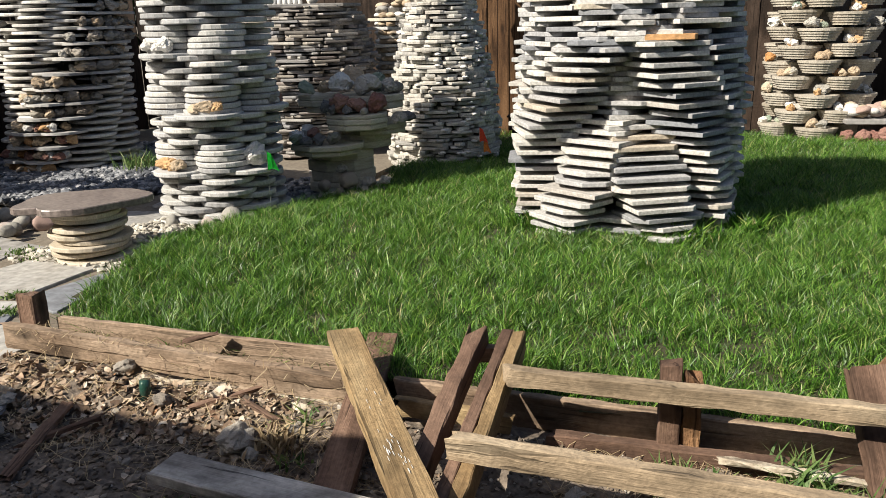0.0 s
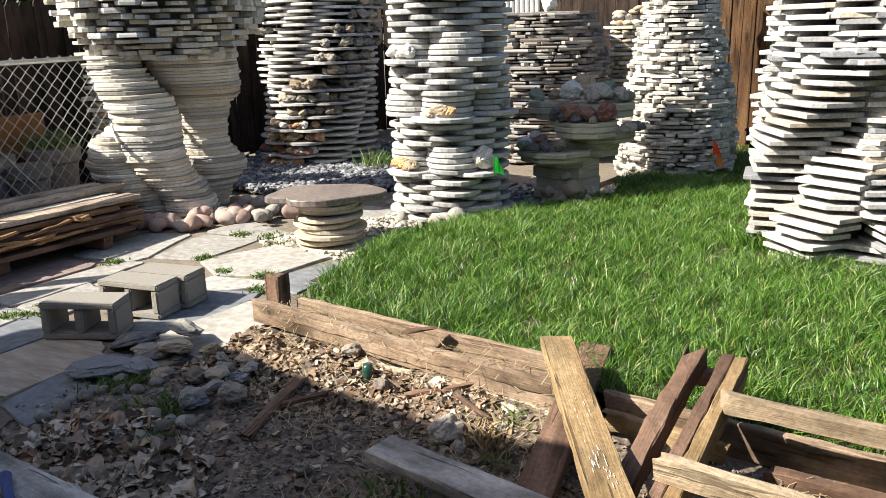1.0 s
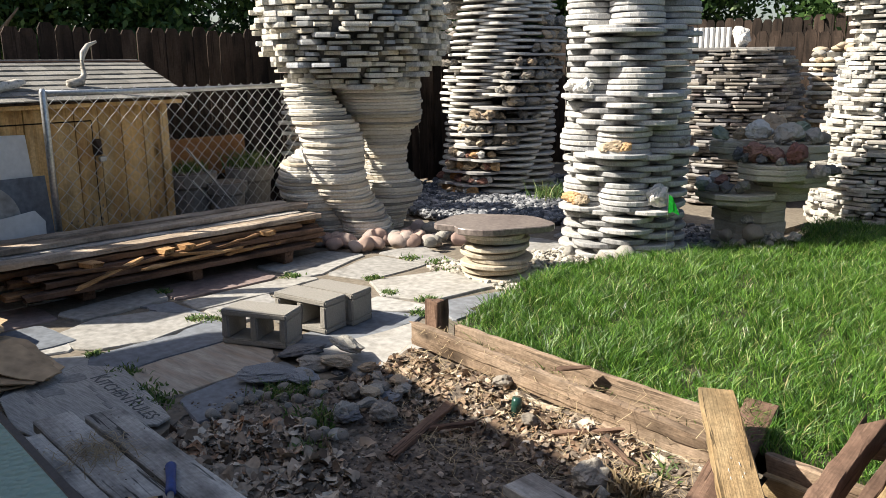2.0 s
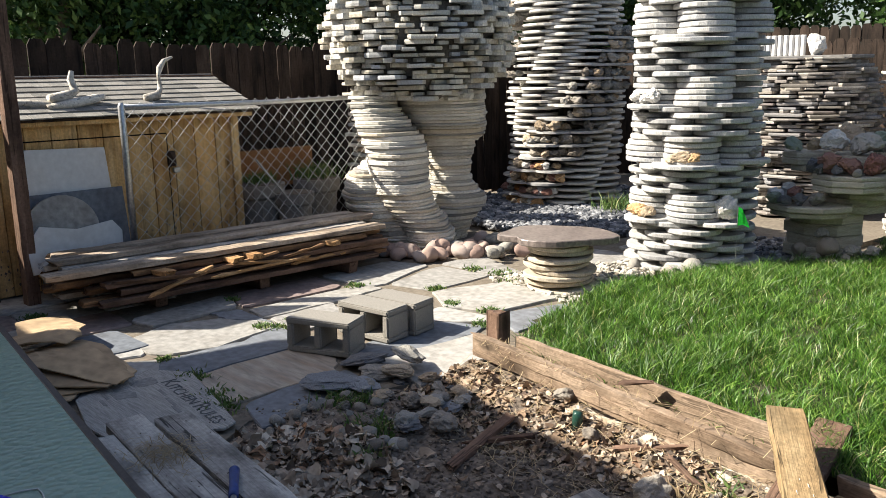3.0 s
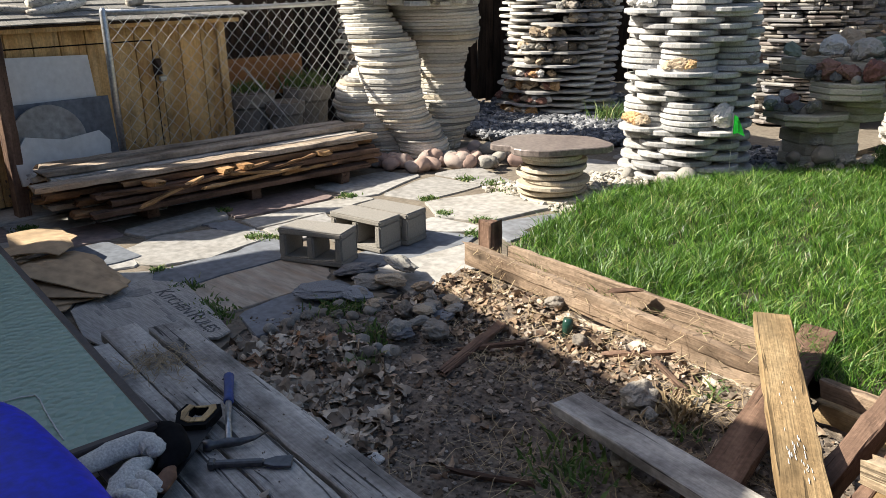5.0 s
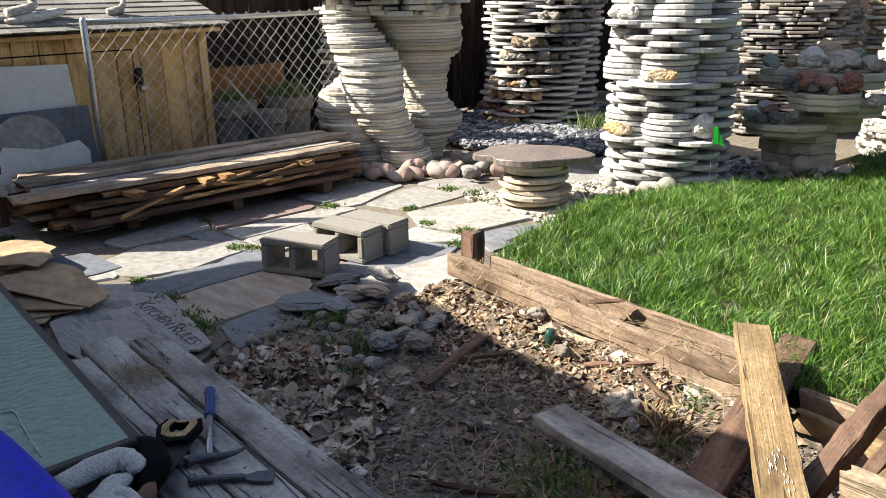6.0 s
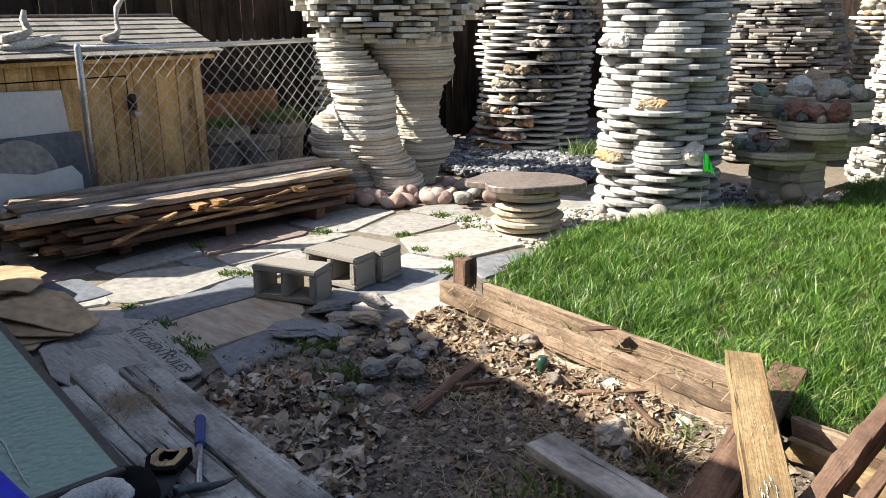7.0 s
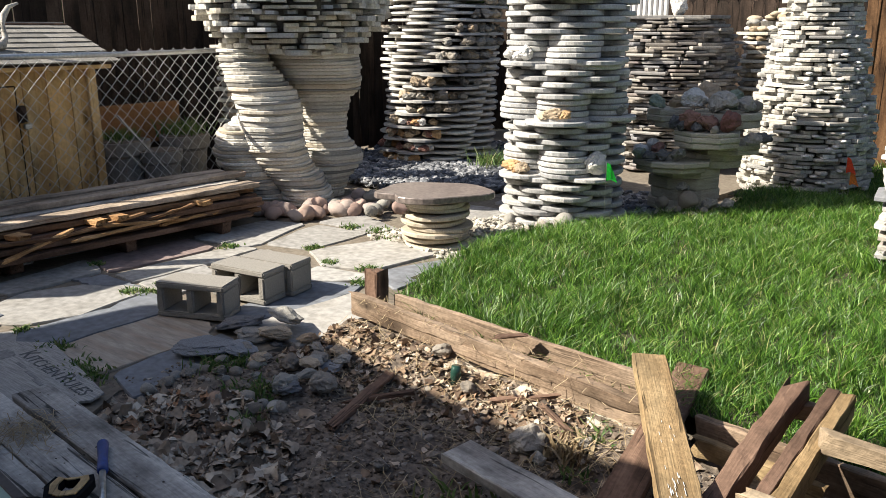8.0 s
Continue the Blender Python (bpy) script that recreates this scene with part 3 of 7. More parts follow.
flag("purple", (-4.54, 3.24), (-4.5, 3.95), (-4.13, 3.9), (-4.18, 3.15))
flag("pale", (-4.11, 3.14), (-4.06, 4.0), (-3.87, 4.07), (-3.85, 3.61), (-3.88, 3.12))
flag("grey", (-4.5, 3.99), (-4.48, 4.66), (-4.14, 4.78), (-3.95, 4.15), (-4.0, 4.05))
flag("pale", (-3.92, 4.2), (-4.05, 4.82), (-3.55, 4.86), (-3.56, 4.28))
flag("pale", (-3.51, 4.24), (-3.30, 4.78), (-2.75, 4.75), (-2.88, 4.17), (-3.19, 4.03))
flag("slate", (-2.83, 4.12), (-2.65, 4.62), (-2.48, 4.35), (-2.51, 3.95))
flag("pale", (-2.74, 3.08), (-2.64, 3.75), (-2.36, 3.6), (-2.30, 3.2), (-2.32, 2.99))
flag("slate", (-2.80, 2.97), (-3.0, 3.14), (-3.0, 3.75), (-2.72, 3.9), (-2.67, 3.76), (-2.77, 3.07))
flag("grey", (-4.1, 4.9), (-4.0, 5.3), (-3.37, 5.05), (-3.53, 4.9))
flag("slate", (-4.22, 2.92), (-4.16, 3.09), (-3.88, 3.08), (-3.78, 3.09), (-4.05, 2.93))
flag("grey", (-3.83, 3.12), (-3.83, 3.58), (-3.55, 3.5), (-3.46, 3.08))
flag("pale", (-3.80, 3.63), (-3.82, 4.1), (-3.25, 3.98), (-3.2, 3.6), (-3.5, 3.55))
flag("grey", (-3.15, 3.62), (-3.2, 4.0), (-2.75, 4.05), (-2.78, 3.95))
for gx in range(6):
    for gy in range(8):
        x0, y0 = -6.9 + gx * 0.42, 1.5 + gy * 0.5
        x1 = x0 + 0.40
        if x1 > -4.55 and y0 > 2.3:
            continue
        flag(rnd.choice(("grey", "pale", "slate", "purple")), (x0, y0 + rnd.uniform(0, 0.06)), (x0 + rnd.uniform(0, 0.05), y0 + 0.48), (x1, y0 + 0.48), (x1 - rnd.uniform(0, 0.04), y0))
for x0, y0, k in ((-4.4, 1.5, "grey"), (-4.35, 1.95, "slate"), (-3.9, 1.4, "grey"), (-3.4, 1.25, "slate"), (-2.9, 1.3, "grey"), (-2.95, 0.8, "pale"), (-2.4, 0.9, "grey"), (-1.9, 0.8, "slate"), (-1.4, 0.8, "grey"), (-0.9, 0.8, "pale"), (-0.4, 0.8, "grey"), (0.1, 0.7, "slate"), (0.6, 0.7, "grey")):
    flag(k, (x0, y0), (x0 + 0.02, y0 + 0.38), (x0 + 0.45, y0 + 0.4), (x0 + 0.44, y0 + 0.02))
for x0, y0, k in ((-3.55, 5.6, "grey"), (-3.35, 6.3, "pale"), (-2.9, 6.9, "pale"), (-2.5, 7.25, "grey"), (-2.35, 6.65, "pale"), (-2.6, 7.9, "grey")):
    flag(k, (x0, y0), (x0 + 0.03, y0 + 0.5), (x0 + 0.5, y0 + 0.55), (x0 + 0.48, y0 + 0.03))


# ---- grass ----
def blades(name, pts, heights, widths, lean, mat, label, category, base_z, flow=None):
    """Grass as one object: each blade a bent, tapered strip."""
    n = len(pts)
    ang, face = RNG.uniform(0, 6.28, n), RNG.uniform(0, 6.28, n)
    if flow is not None:
        ang = flow + RNG.normal(0, 1.5, n)
    b = np.column_stack([pts, base_z])
    side = np.column_stack([np.cos(face), np.sin(face), np.zeros(n)]) * np.asarray(widths)[:, None]
    out = np.column_stack([np.cos(ang), np.sin(ang), np.zeros(n)]) * (np.asarray(heights) * lean * RNG.uniform(0.2, 1.3, n))[:, None]
    up = np.column_stack([np.zeros(n), np.zeros(n), heights])
    v = np.stack([b - side, b + side, b - side * 0.8 + out * 0.35 + up * 0.6, b + side * 0.8 + out * 0.35 + up * 0.6, b + out + up], 1).reshape(-1, 3)
    k = np.arange(n)[:, None] * 5
    f = np.concatenate([k + [0, 1, 3, 2], k + [2, 3, 4]], 1).ravel()
    cn = np.tile([4, 3], n)
    return tagged(new(name, fast_mesh(name, v, f, cn, mat)), label, category, kind="stuff")


near_pts = random_in(LAWN, 620000)
keep = (RNG.uniform(0, 1, len(near_pts)) < np.clip(1.5 - (near_pts[:, 1] - 3) * 0.16, 0.3, 1)) & (near_pts[:, 0] < 4.2)
near_pts = near_pts[keep]
lump = np.array([0.6 * noise.noise(Vector((x * 1.8, y * 1.8, 9))) + 0.75 * noise.noise(Vector((x * 6.5, y * 6.5, 2))) + 0.6 * noise.noise(Vector((x * 15, y * 15, 5))) for x, y in near_pts])
thin = RNG.uniform(-0.9, 1.1, len(near_pts)) < 1.2 * lump + 0.8
near_pts, lump = near_pts[thin], lump[thin]
flow = np.array([9 * noise.noise(Vector((x * 5, y * 5, 30))) for x, y in near_pts])
gz = np.array([lawn_z(x, y) for x, y in near_pts]) - 0.005
blades("grass", near_pts, np.clip(0.054 + 0.055 * lump, 0.012, 0.13) * RNG.uniform(0.4, 1.5, len(near_pts)), RNG.uniform(0.0012, 0.0033, len(near_pts)), 1.15, M_GRASS, "lush green uncut grass with pale dry tips", "grass", gz, flow)


def tuft(x, y, r, n, h, z=0.0, mat=M_WEED, name="weed"):
    p = np.column_stack([x + RNG.normal(0, r * 0.5, n), y + RNG.normal(0, r * 0.5, n)])
    blades(name, p, h * RNG.uniform(0.4, 1.2, n), RNG.uniform(0.003, 0.009, n), 1.1, mat, "small green weeds growing in a joint", "weed", np.full(n, z))


for x, y, r in ((-3.27, 2.28, 0.09), (-2.8, 2.2, 0.1), (-2.95, 2.22, 0.08), (-3.62, 3.05, 0.07), (-3.66, 3.2, 0.07), (-3.72, 2.98, 0.05), (-4.05, 3.98, 0.06), (-3.55, 4.3, 0.06), (-3.3, 4.85, 0.1), (-3.5, 4.95, 0.09), (-3.2, 4.1, 0.06), (-2.9, 4.15, 0.06), (-3.75, 4.9, 0.07), (-5.0, 2.1, 0.07), (-3.6, 2.3, 0.04), (-2.75, 3.9, 0.06), (-4.4, 3.18, 0.04), (-5.3, 2.75, 0.12)):
    tuft(x, y, r, 110, 0.028)
for x, y, r, n, h in ((-2.4, 2.62, 0.13, 260, 0.06), (-2.1, 2.5, 0.12, 160, 0.05), (-1.95, 2.35, 0.1, 80, 0.04), (-0.75, 3.0, 0.08, 60, 0.06), (0.6, 2.75, 0.12, 120, 0.08), (1.0, 2.65, 0.15, 200, 0.1), (0.95, 2.85, 0.1, 120, 0.1)):
    tuft(x, y, r, n, h, 0.0)
for x, y, r, n, h in ((0.1, 5.35, 0.14, 200, 0.1), (0.8, 5.45, 0.2, 340, 0.12), (1.2, 5.7, 0.15, 200, 0.12), (-0.2, 5.7, 0.12, 150, 0.12), (0.45, 5.25, 0.16, 200, 0.08)):
    tuft(x, y, r, n, h, 0.08, M_GRASS if h > 0.11 else M_WEED)
tuft(-5.0, 5.6, 0.2, 200, 0.14)
tuft(-0.78, 2.83, 0.1, 120, 0.07, 0.0, M_STRAW)
tuft(-0.7, 2.72, 0.06, 30, 0.035, 0.0, M_WEED)
tuft(-4.4, 7.9, 0.2, 160, 0.2)

# ---- gravel and loose small stuff ----
p = random_in([(-4.75, 6.3), (-3.9, 6.75), (-3.3, 7.1), (-3.3, 8.6), (-4.0, 9.6), (-6.4, 9.6), (-6.4, 7.6), (-5.4, 6.5)], 7000)
p2 = random_in([(-4.75, 6.3), (-3.6, 6.9), (-3.5, 7.8), (-6.2, 8.2), (-5.4, 6.5)], 3500)
p = np.concatenate([p, p2, random_in([(-3.0, 6.6), (-1.9, 6.3), (-1.4, 7.3), (-2.6, 7.5)], 900)])
scatter_chips("gravel", np.column_stack([p, RNG.uniform(-0.03, 0.03, len(p))]), RNG.uniform(0.03, 0.09, len(p)), M_GRAVEL, "blue-grey crushed slate gravel", "gravel")
p = np.concatenate([random_in([(-3.4, 4.75), (-2.6, 4.65), (-2.42, 5.3), (-2.3, 5.75), (-3.0, 5.9), (-3.4, 5.3)], 1300), random_in([(-3.5, 4.8), (-2.6, 4.7), (-2.6, 5.0), (-3.4, 5.1)], 350)])
scatter_chips("pebbles", np.column_stack([p, RNG.uniform(-0.02, 0.015, len(p))]), RNG.uniform(0.02, 0.075, len(p)), M_PEBBLE, "pale broken stone chips round the stool", "pebbles")
p = random_in([(-2.7, 2.3), (-2.35, 2.95), (-0.4, 3.05), (2.0, 2.9), (2.0, 2.0), (-2.2, 1.9)], 11000)
scatter_chips("soil_crumbs", np.column_stack([p, [bed_z(x, y) + 0.003 for x, y in p]]), RNG.uniform(0.006, 0.022, len(p)) * RNG.uniform(0.5, 1.4, len(p)), surface("soil_crumb", [(0, (0.07, 0.053, 0.04)), (0.7, (0.19, 0.15, 0.115)), (0.93, (0.29, 0.245, 0.2)), (1, (0.42, 0.38, 0.33))], by="island", rough=0.95), "crumbs of brown soil and grit", "soil")


def leaves(name, pts, z, size, mat, label, category):
    """Curled dry leaves as one object: each a cupped, crumpled blade with a ragged margin."""
    n = len(pts)
    g = np.random.default_rng(n)
    rows = ((-0.42, 0.16), (-0.36, 0.36), (-0.2, 0.45), (0.0, 0.42), (0.2, 0.3), (0.38, 0.13), (0.54, 0.015))
    shape = np.array([(x - 0.12 * abs(k) * (x < 0), w * k, 0) for x, w in rows for k in (-1, -0.5, 0, 0.5, 1)])
    margin = np.array([abs(k) == 1 for _ in rows for k in (-1, -0.5, 0, 0.5, 1)])
    ang, s = g.uniform(0, 6.28, n), size * np.clip(g.lognormal(-0.1, 0.38, n), 0.4, 1.9)
    v = np.repeat(shape[None], n, 0) * np.stack([np.ones(n), g.uniform(0.6, 1.15, n), np.ones(n)], 1)[:, None]
    v[..., 1] *= 1 + margin * g.normal(0, 0.17, v.shape[:2])
    v[..., 0] += margin * g.normal(0, 0.03, v.shape[:2])
    cup, bow, twist = g.normal(0.3, 1.0, n)[:, None], g.normal(-0.4, 0.7, n)[:, None], g.normal(0, 0.8, n)[:, None]
    ph, fr = g.uniform(0, 6.28, n)[:, None], g.uniform(7, 14, n)[:, None]
    v[..., 2] = cup * v[..., 1] ** 2 + bow * v[..., 0] ** 2 + twist * v[..., 0] * v[..., 1] + 0.16 * np.abs(v[..., 1]) * np.sin(fr * v[..., 0] + ph) + g.normal(0, 0.014, v.shape[:2])
    v *= s[:, None, None]
    t1, t2 = g.normal(0, 0.36, n), g.normal(0, 0.36, n)
    x, y, zz = v[..., 0], v[..., 1], v[..., 2]
    y, zz = y * np.cos(t1)[:, None] - zz * np.sin(t1)[:, None], y * np.sin(t1)[:, None] + zz * np.cos(t1)[:, None]
    x, zz = x * np.cos(t2)[:, None] - zz * np.sin(t2)[:, None], x * np.sin(t2)[:, None] + zz * np.cos(t2)[:, None]
    x, y = x * np.cos(ang)[:, None] - y * np.sin(ang)[:, None], x * np.sin(ang)[:, None] + y * np.cos(ang)[:, None]
    v = np.stack([x + pts[:, :1], y + pts[:, 1:2], zz + np.asarray(z)[:, None]], -1).reshape(-1, 3)
    quads = [[r * 5 + c, r * 5 + c + 5, r * 5 + c + 6, r * 5 + c + 1] for r in range(6) for c in range(4)]
    k = np.arange(n)[:, None] * 35
    f = np.concatenate([k + q for q in quads], 1).ravel()
    me = fast_mesh(name, v, f, np.full(24 * n, 4), mat)
    me.polygons.foreach_set("use_smooth", np.ones(24 * n, dtype=bool))
    return tagged(new(name, me), label, category, kind="stuff")


p = np.concatenate([random_in([(-2.5, 2.1), (-2.33, 2.35), (-1.95, 2.42), (-1.66, 2.32), (-1.4, 2.0), (-1.5, 1.7), (-2.2, 1.8)], 1500), random_in([(-2.4, 2.9), (-2.25, 3.28), (-0.75, 3.06), (-0.8, 2.85), (-1.5, 2.75)], 1350), random_in([(-2.5, 2.2), (-0.4, 3.1), (0.2, 2.6), (-1.0, 1.8)], 190)])
clod = np.concatenate([random_in([(-2.4, 2.85), (-2.25, 3.3), (-0.5, 3.05), (-0.4, 2.6), (-1.4, 2.6)], 480), random_in([(0.1, 2.95), (1.4, 2.85), (1.4, 2.0), (0.0, 2.1)], 260), random_in([(-2.0, 2.6), (-0.5, 2.7), (-0.6, 1.9), (-1.6, 1.9)], 60)])
scatter_chips("soil_clods", np.column_stack([clod, [bed_z(x, y) + 0.004 for x, y in clod]]), RNG.uniform(0.014, 0.062, len(clod)) * RNG.uniform(0.6, 1.1, len(clod)), bpy.data.materials["soil_crumb"], "broken clods of brown soil", "soil")
leaves("dry_leaves", p[:1500], [bed_z(x, y) + rnd.uniform(0.0, 0.035) for x, y in p[:1500]], 0.052, M_LEAF, "curled brown dead leaves heaped beside the bench", "leaves")
leaves("leaf_litter", p[1500:], [bed_z(x, y) + rnd.uniform(0.0, 0.02) for x, y in p[1500:]], 0.036, M_LITTER, "broken brown leaf litter on the soil", "leaves")


def straws(name, pts, z, length, mat, label):
    n = len(pts)
    a = RNG.uniform(0, 6.28, n)
    ln = length * RNG.uniform(0.4, 1.4, n)
    d = np.column_stack([np.cos(a), np.sin(a), RNG.normal(0, 0.25, n)]) * ln[:, None] * 0.5
    s = np.column_stack([-np.sin(a), np.cos(a), np.zeros(n)]) * 0.0013
    bend = np.column_stack([-np.sin(a), np.cos(a), np.zeros(n)]) * (RNG.normal(0, 0.18, n) * ln)[:, None] + np.array([0, 0, 0.012])
    c = np.column_stack([pts, z])
    v = np.stack([c - d - s, c - d + s, c + bend - s, c + bend + s, c + d - s, c + d + s], 1).reshape(-1, 3)
    k = np.arange(n)[:, None] * 6
    f = np.concatenate([k + [0, 1, 3, 2], k + [2, 3, 5, 4]], 1).ravel()
    return tagged(new(name, fast_mesh(name, v, f, np.full(2 * n, 4), mat)), label, "straw", kind="stuff")


p = np.concatenate([random_in([(-2.4, 2.9), (-2.2, 3.3), (-0.4, 3.1), (-0.3, 2.6), (-1.2, 2.5)], 750), random_in([(-1.5, 2.4), (-0.4, 2.5), (-0.6, 1.8), (-1.4, 1.8)], 70), random_in([(0.1, 2.95), (1.3, 2.9), (1.3, 2.4), (0.2, 2.5)], 650)])
straws("straw", p, [bed_z(x, y) + 0.012 for x, y in p], 0.11, M_STRAW, "dry roots and straw lying on the soil")

for x, y, s, k in ((-0.95, 2.81, 0.17, "pale"), (-0.76, 2.92, 0.09, "soil"), (-0.86, 2.75, 0.07, "grey"), (-1.35, 3.02, 0.08, "soil"), (-1.62, 3.2, 0.1, "soil"), (-1.3, 2.4, 0.08, "soil"), (-0.75, 2.62, 0.06, "grey"), (-0.55, 2.95, 0.08, "soil"), (0.25, 2.7, 0.1, "soil"), (0.4, 2.3, 0.12, "grey"), (0.7, 2.25, 0.1, "grey"), (0.2, 2.2, 0.09, "grey"), (-1.9, 2.72, 0.13, "soil"), (-2.0, 2.6, 0.12, "grey"), (-2.15, 2.78, 0.1, "soil")):
    rock((x, y, bed_z(x, y)), s, k, label="earth-covered rough stone lying in the soil", group="stones in the soil", flat=0.7)
for i in range(40):
    x, y = rnd.uniform(-2.5, -1.85), rnd.uniform(2.2, 2.8)
    rock((x, y, bed_z(x, y) - 0.01), rnd.uniform(0.035, 0.085), rnd.choice(("soil", "soil", "grey", "soil")), rnd.random() < 0.7, "rounded dusty garden stone on the soil", "stones in the soil", 0.7)
for x, y, w, d, th, k, a, lift in ((-2.60, 2.66, 0.34, 0.22, 0.07, "slate", 25, 0.03), (-2.45, 2.74, 0.2, 0.16, 0.06, "slate", -15, 0.02), (-2.72, 2.97, 0.32, 0.17, 0.09, "dark", 30, 0.02), (-2.52, 3.1, 0.26, 0.15, 0.08, "grey", -10, 0.05), (-2.46, 2.97, 0.18, 0.14, 0.08, "tan", 40, 0.04), (-2.58, 2.95, 0.22, 0.18, 0.1, "soil", 70, 0.0), (-2.04, 2.9, 0.2, 0.13, 0.05, "slate", 10, 0.0), (-2.02, 2.62, 0.24, 0.15, 0.07, "dark", -35, 0.0), (-2.32, 3.05, 0.13, 0.1, 0.06, "tan", 15, 0.02)):
    ob = new("broken_flagstone", rock_mesh(k, int(w * 100) % 6, False))
    ob.scale = (w * 0.46, d * 0.46, th * 0.4)
    ob.location, ob.rotation_euler = (x, y, bed_z(x, y) + th * 0.3 + lift), (radians(rnd.uniform(-14, 14)), radians(rnd.uniform(-14, 10)), radians(a))
    tagged(ob, f"broken rough flat stone of {k} colour on the soil", "stone", "broken flagstones")
for i in range(22):
    x, y = rnd.uniform(-2.6, -2.0), rnd.uniform(2.72, 3.08)
    rock((x, y, bed_z(x, y) + rnd.uniform(0, 0.04)), rnd.uniform(0.045, 0.115), rnd.choice(("soil", "tan", "grey", "dark", "soil")), False, "rough angular stone heaped at the bed corner", "stones in the soil", 0.5)

# ---- timber edging and lumber ----
EDGE = "timbers of the lawn edging"
front_edge = board("edging_timber", (-2.3, 3.34, 0.137), (-0.5, 3.10, 0.09), 0.042, 0.112, W_PINK, "split faded redwood edging timber holding the lawn", "timber", rag=0.007, group=EDGE)
board("edging_timber", (-2.09, 3.455, 0.115), (-0.66, 3.275, 0.11), 0.026, 0.15, W_PINK, "faded redwood board set on edge behind the timber", "timber", rag=0.004, group=EDGE)
board("edging_timber", (-0.45, 3.2, 0.05), (1.9, 2.98, 0.01), 0.04, 0.13, W_PINK, "faded redwood board set on edge against the turf", "timber", rag=0.005, group=EDGE)
board("edging_timber", (-0.42, 3.1, 0.05), (0.0, 3.04, 0.04), 0.04, 0.07, W_TAN, "short pale split timber offcut at the lawn edge", "timber", rag=0.006, group=EDGE)
board("edging_timber", (0.15, 2.97, 0.01), (1.7, 2.86, -0.01), 0.05, 0.1, W_RED, "buried red-brown edging timber", "timber", rag=0.006, group=EDGE)
for x0, x1, dz, mat in ((-2.1, -1.55, 0.035, W_PINK), (-1.6, -1.05, -0.015, W_PINK), (-1.2, -0.6, 0.04, W_PINK)):
    m, length = between((x0, 3.335 - 0.133 * (x0 + 2.265), 0), (x1, 3.335 - 0.133 * (x1 + 2.265), 0))
    part("split_strip", box_mesh("split_strip", length, 0.009, 0.045, mat, 0.003, 1, True, 0.008, 9, int(-x0 * 90)), front_edge, ((x0 + x1) / 2 + 1.42, -0.0225, dz * 0.7), label="loose split strip")
board("corner_post", (-2.2, 3.425, -0.12), (-2.2, 3.425, 0.3), 0.088, 0.088, W_RED, "short weathered square post at the bed corner", "post", rag=0.003)
M_FOAM = surface("white_foam_strip", [(0.35, (0.16, 0.12, 0.085)), (0.5, (0.42, 0.36, 0.28)), (0.7, (0.60, 0.56, 0.47))], by="noise", scale=14, stain=0.3)
for x0, x1 in ((-1.62, -1.3), (-1.1, -0.78), (-0.74, -0.55)):
    board("root_strip", (x0, 3.258 - 0.133 * (x0 + 1.9), 0.035), (x1, 3.258 - 0.133 * (x1 + 1.9), 0.03), 0.02, 0.026, M_FOAM, "torn pale strip along the foot of the timber", "strip", rag=0.009)
board("root_strip", (0.72, 2.86, 0.065), (1.15, 2.82, 0.045), 0.03, 0.02, M_FOAM, "torn pale strip on the buried timber", "strip", rag=0.009)
board("splinter", (-1.36, 3.225, 0.2), (-1.23, 3.27, 0.225), 0.04, 0.012, W_RED, "dark splinter of wood stuck on the timber", "splinter", rag=0.006)
LUM = "loose lumber over the bed"
board("plank", (-0.66, 3.22, 0.275), (-0.02, 2.02, 0.2), 0.125, 0.04, W_TAN, "yellow-brown plank with white paint splashes", "plank", rag=0.004, group=LUM)
for k in range(34):
    f = rnd.choice((0.42, 0.62, 0.66)) + rnd.gauss(0, 0.05)
    x, y, z = -0.66 + 0.64 * f + rnd.uniform(-0.035, 0.035), 3.22 - 1.2 * f, 0.296 - 0.075 * f
    ob = new("paint_splash", slab("paint_splash", round_outline(rnd.uniform(0.0006, 0.0013), 8, 0.4, k, 14.0), 0.0008, M_WHITESLAB, 0.0002))
    ob.location, ob.rotation_euler = (x, y, z + 0.001), (radians(-3.5), 0, radians(28))
    tagged(ob, "dried splash of white paint on the plank", "paint", "paint splashes")
board("board", (-0.6, 3.56, 0.13), (-0.47, 2.35, 0.005), 0.13, 0.035, W_RED, "dark red-brown board lying under the plank", "board", rag=0.004, group=LUM)
board("beam", (-0.13, 3.19, 0.3), (-0.23, 2.35, 0.06), 0.06, 0.09, W_RED, "rotten splintered brown beam", "beam", rag=0.009, group=LUM)
board("beam", (-0.02, 3.21, 0.29), (-0.13, 2.1, 0.07), 0.04, 0.09, W_RED, "dark red-brown beam nailed to a paler one", "beam", rag=0.004, group=LUM)
board("beam", (0.025, 3.2, 0.29), (-0.085, 2.1, 0.07), 0.045, 0.09, W_TAN, "paler beam nailed to a dark one", "beam", rag=0.005, group=LUM)
board("block_of_wood", (-0.135, 3.2, 0.235), (-0.045, 3.21, 0.235), 0.04, 0.06, W_PINK, "short spacer of wood between the beams", "wood", rag=0.003, group=LUM)
board("rail", (0.02, 2.91, 0.29), (1.6, 2.76, 0.285), 0.045, 0.062, W_RAIL, "weathered split rail with a ragged edge", "rail", rag=0.006, group=LUM)
board("rail", (-0.1, 2.53, 0.235), (1.5, 2.3, 0.22), 0.05, 0.075, W_RAIL, "grey-tan rail with a splintered lower edge", "rail", rag=0.006, group=LUM)
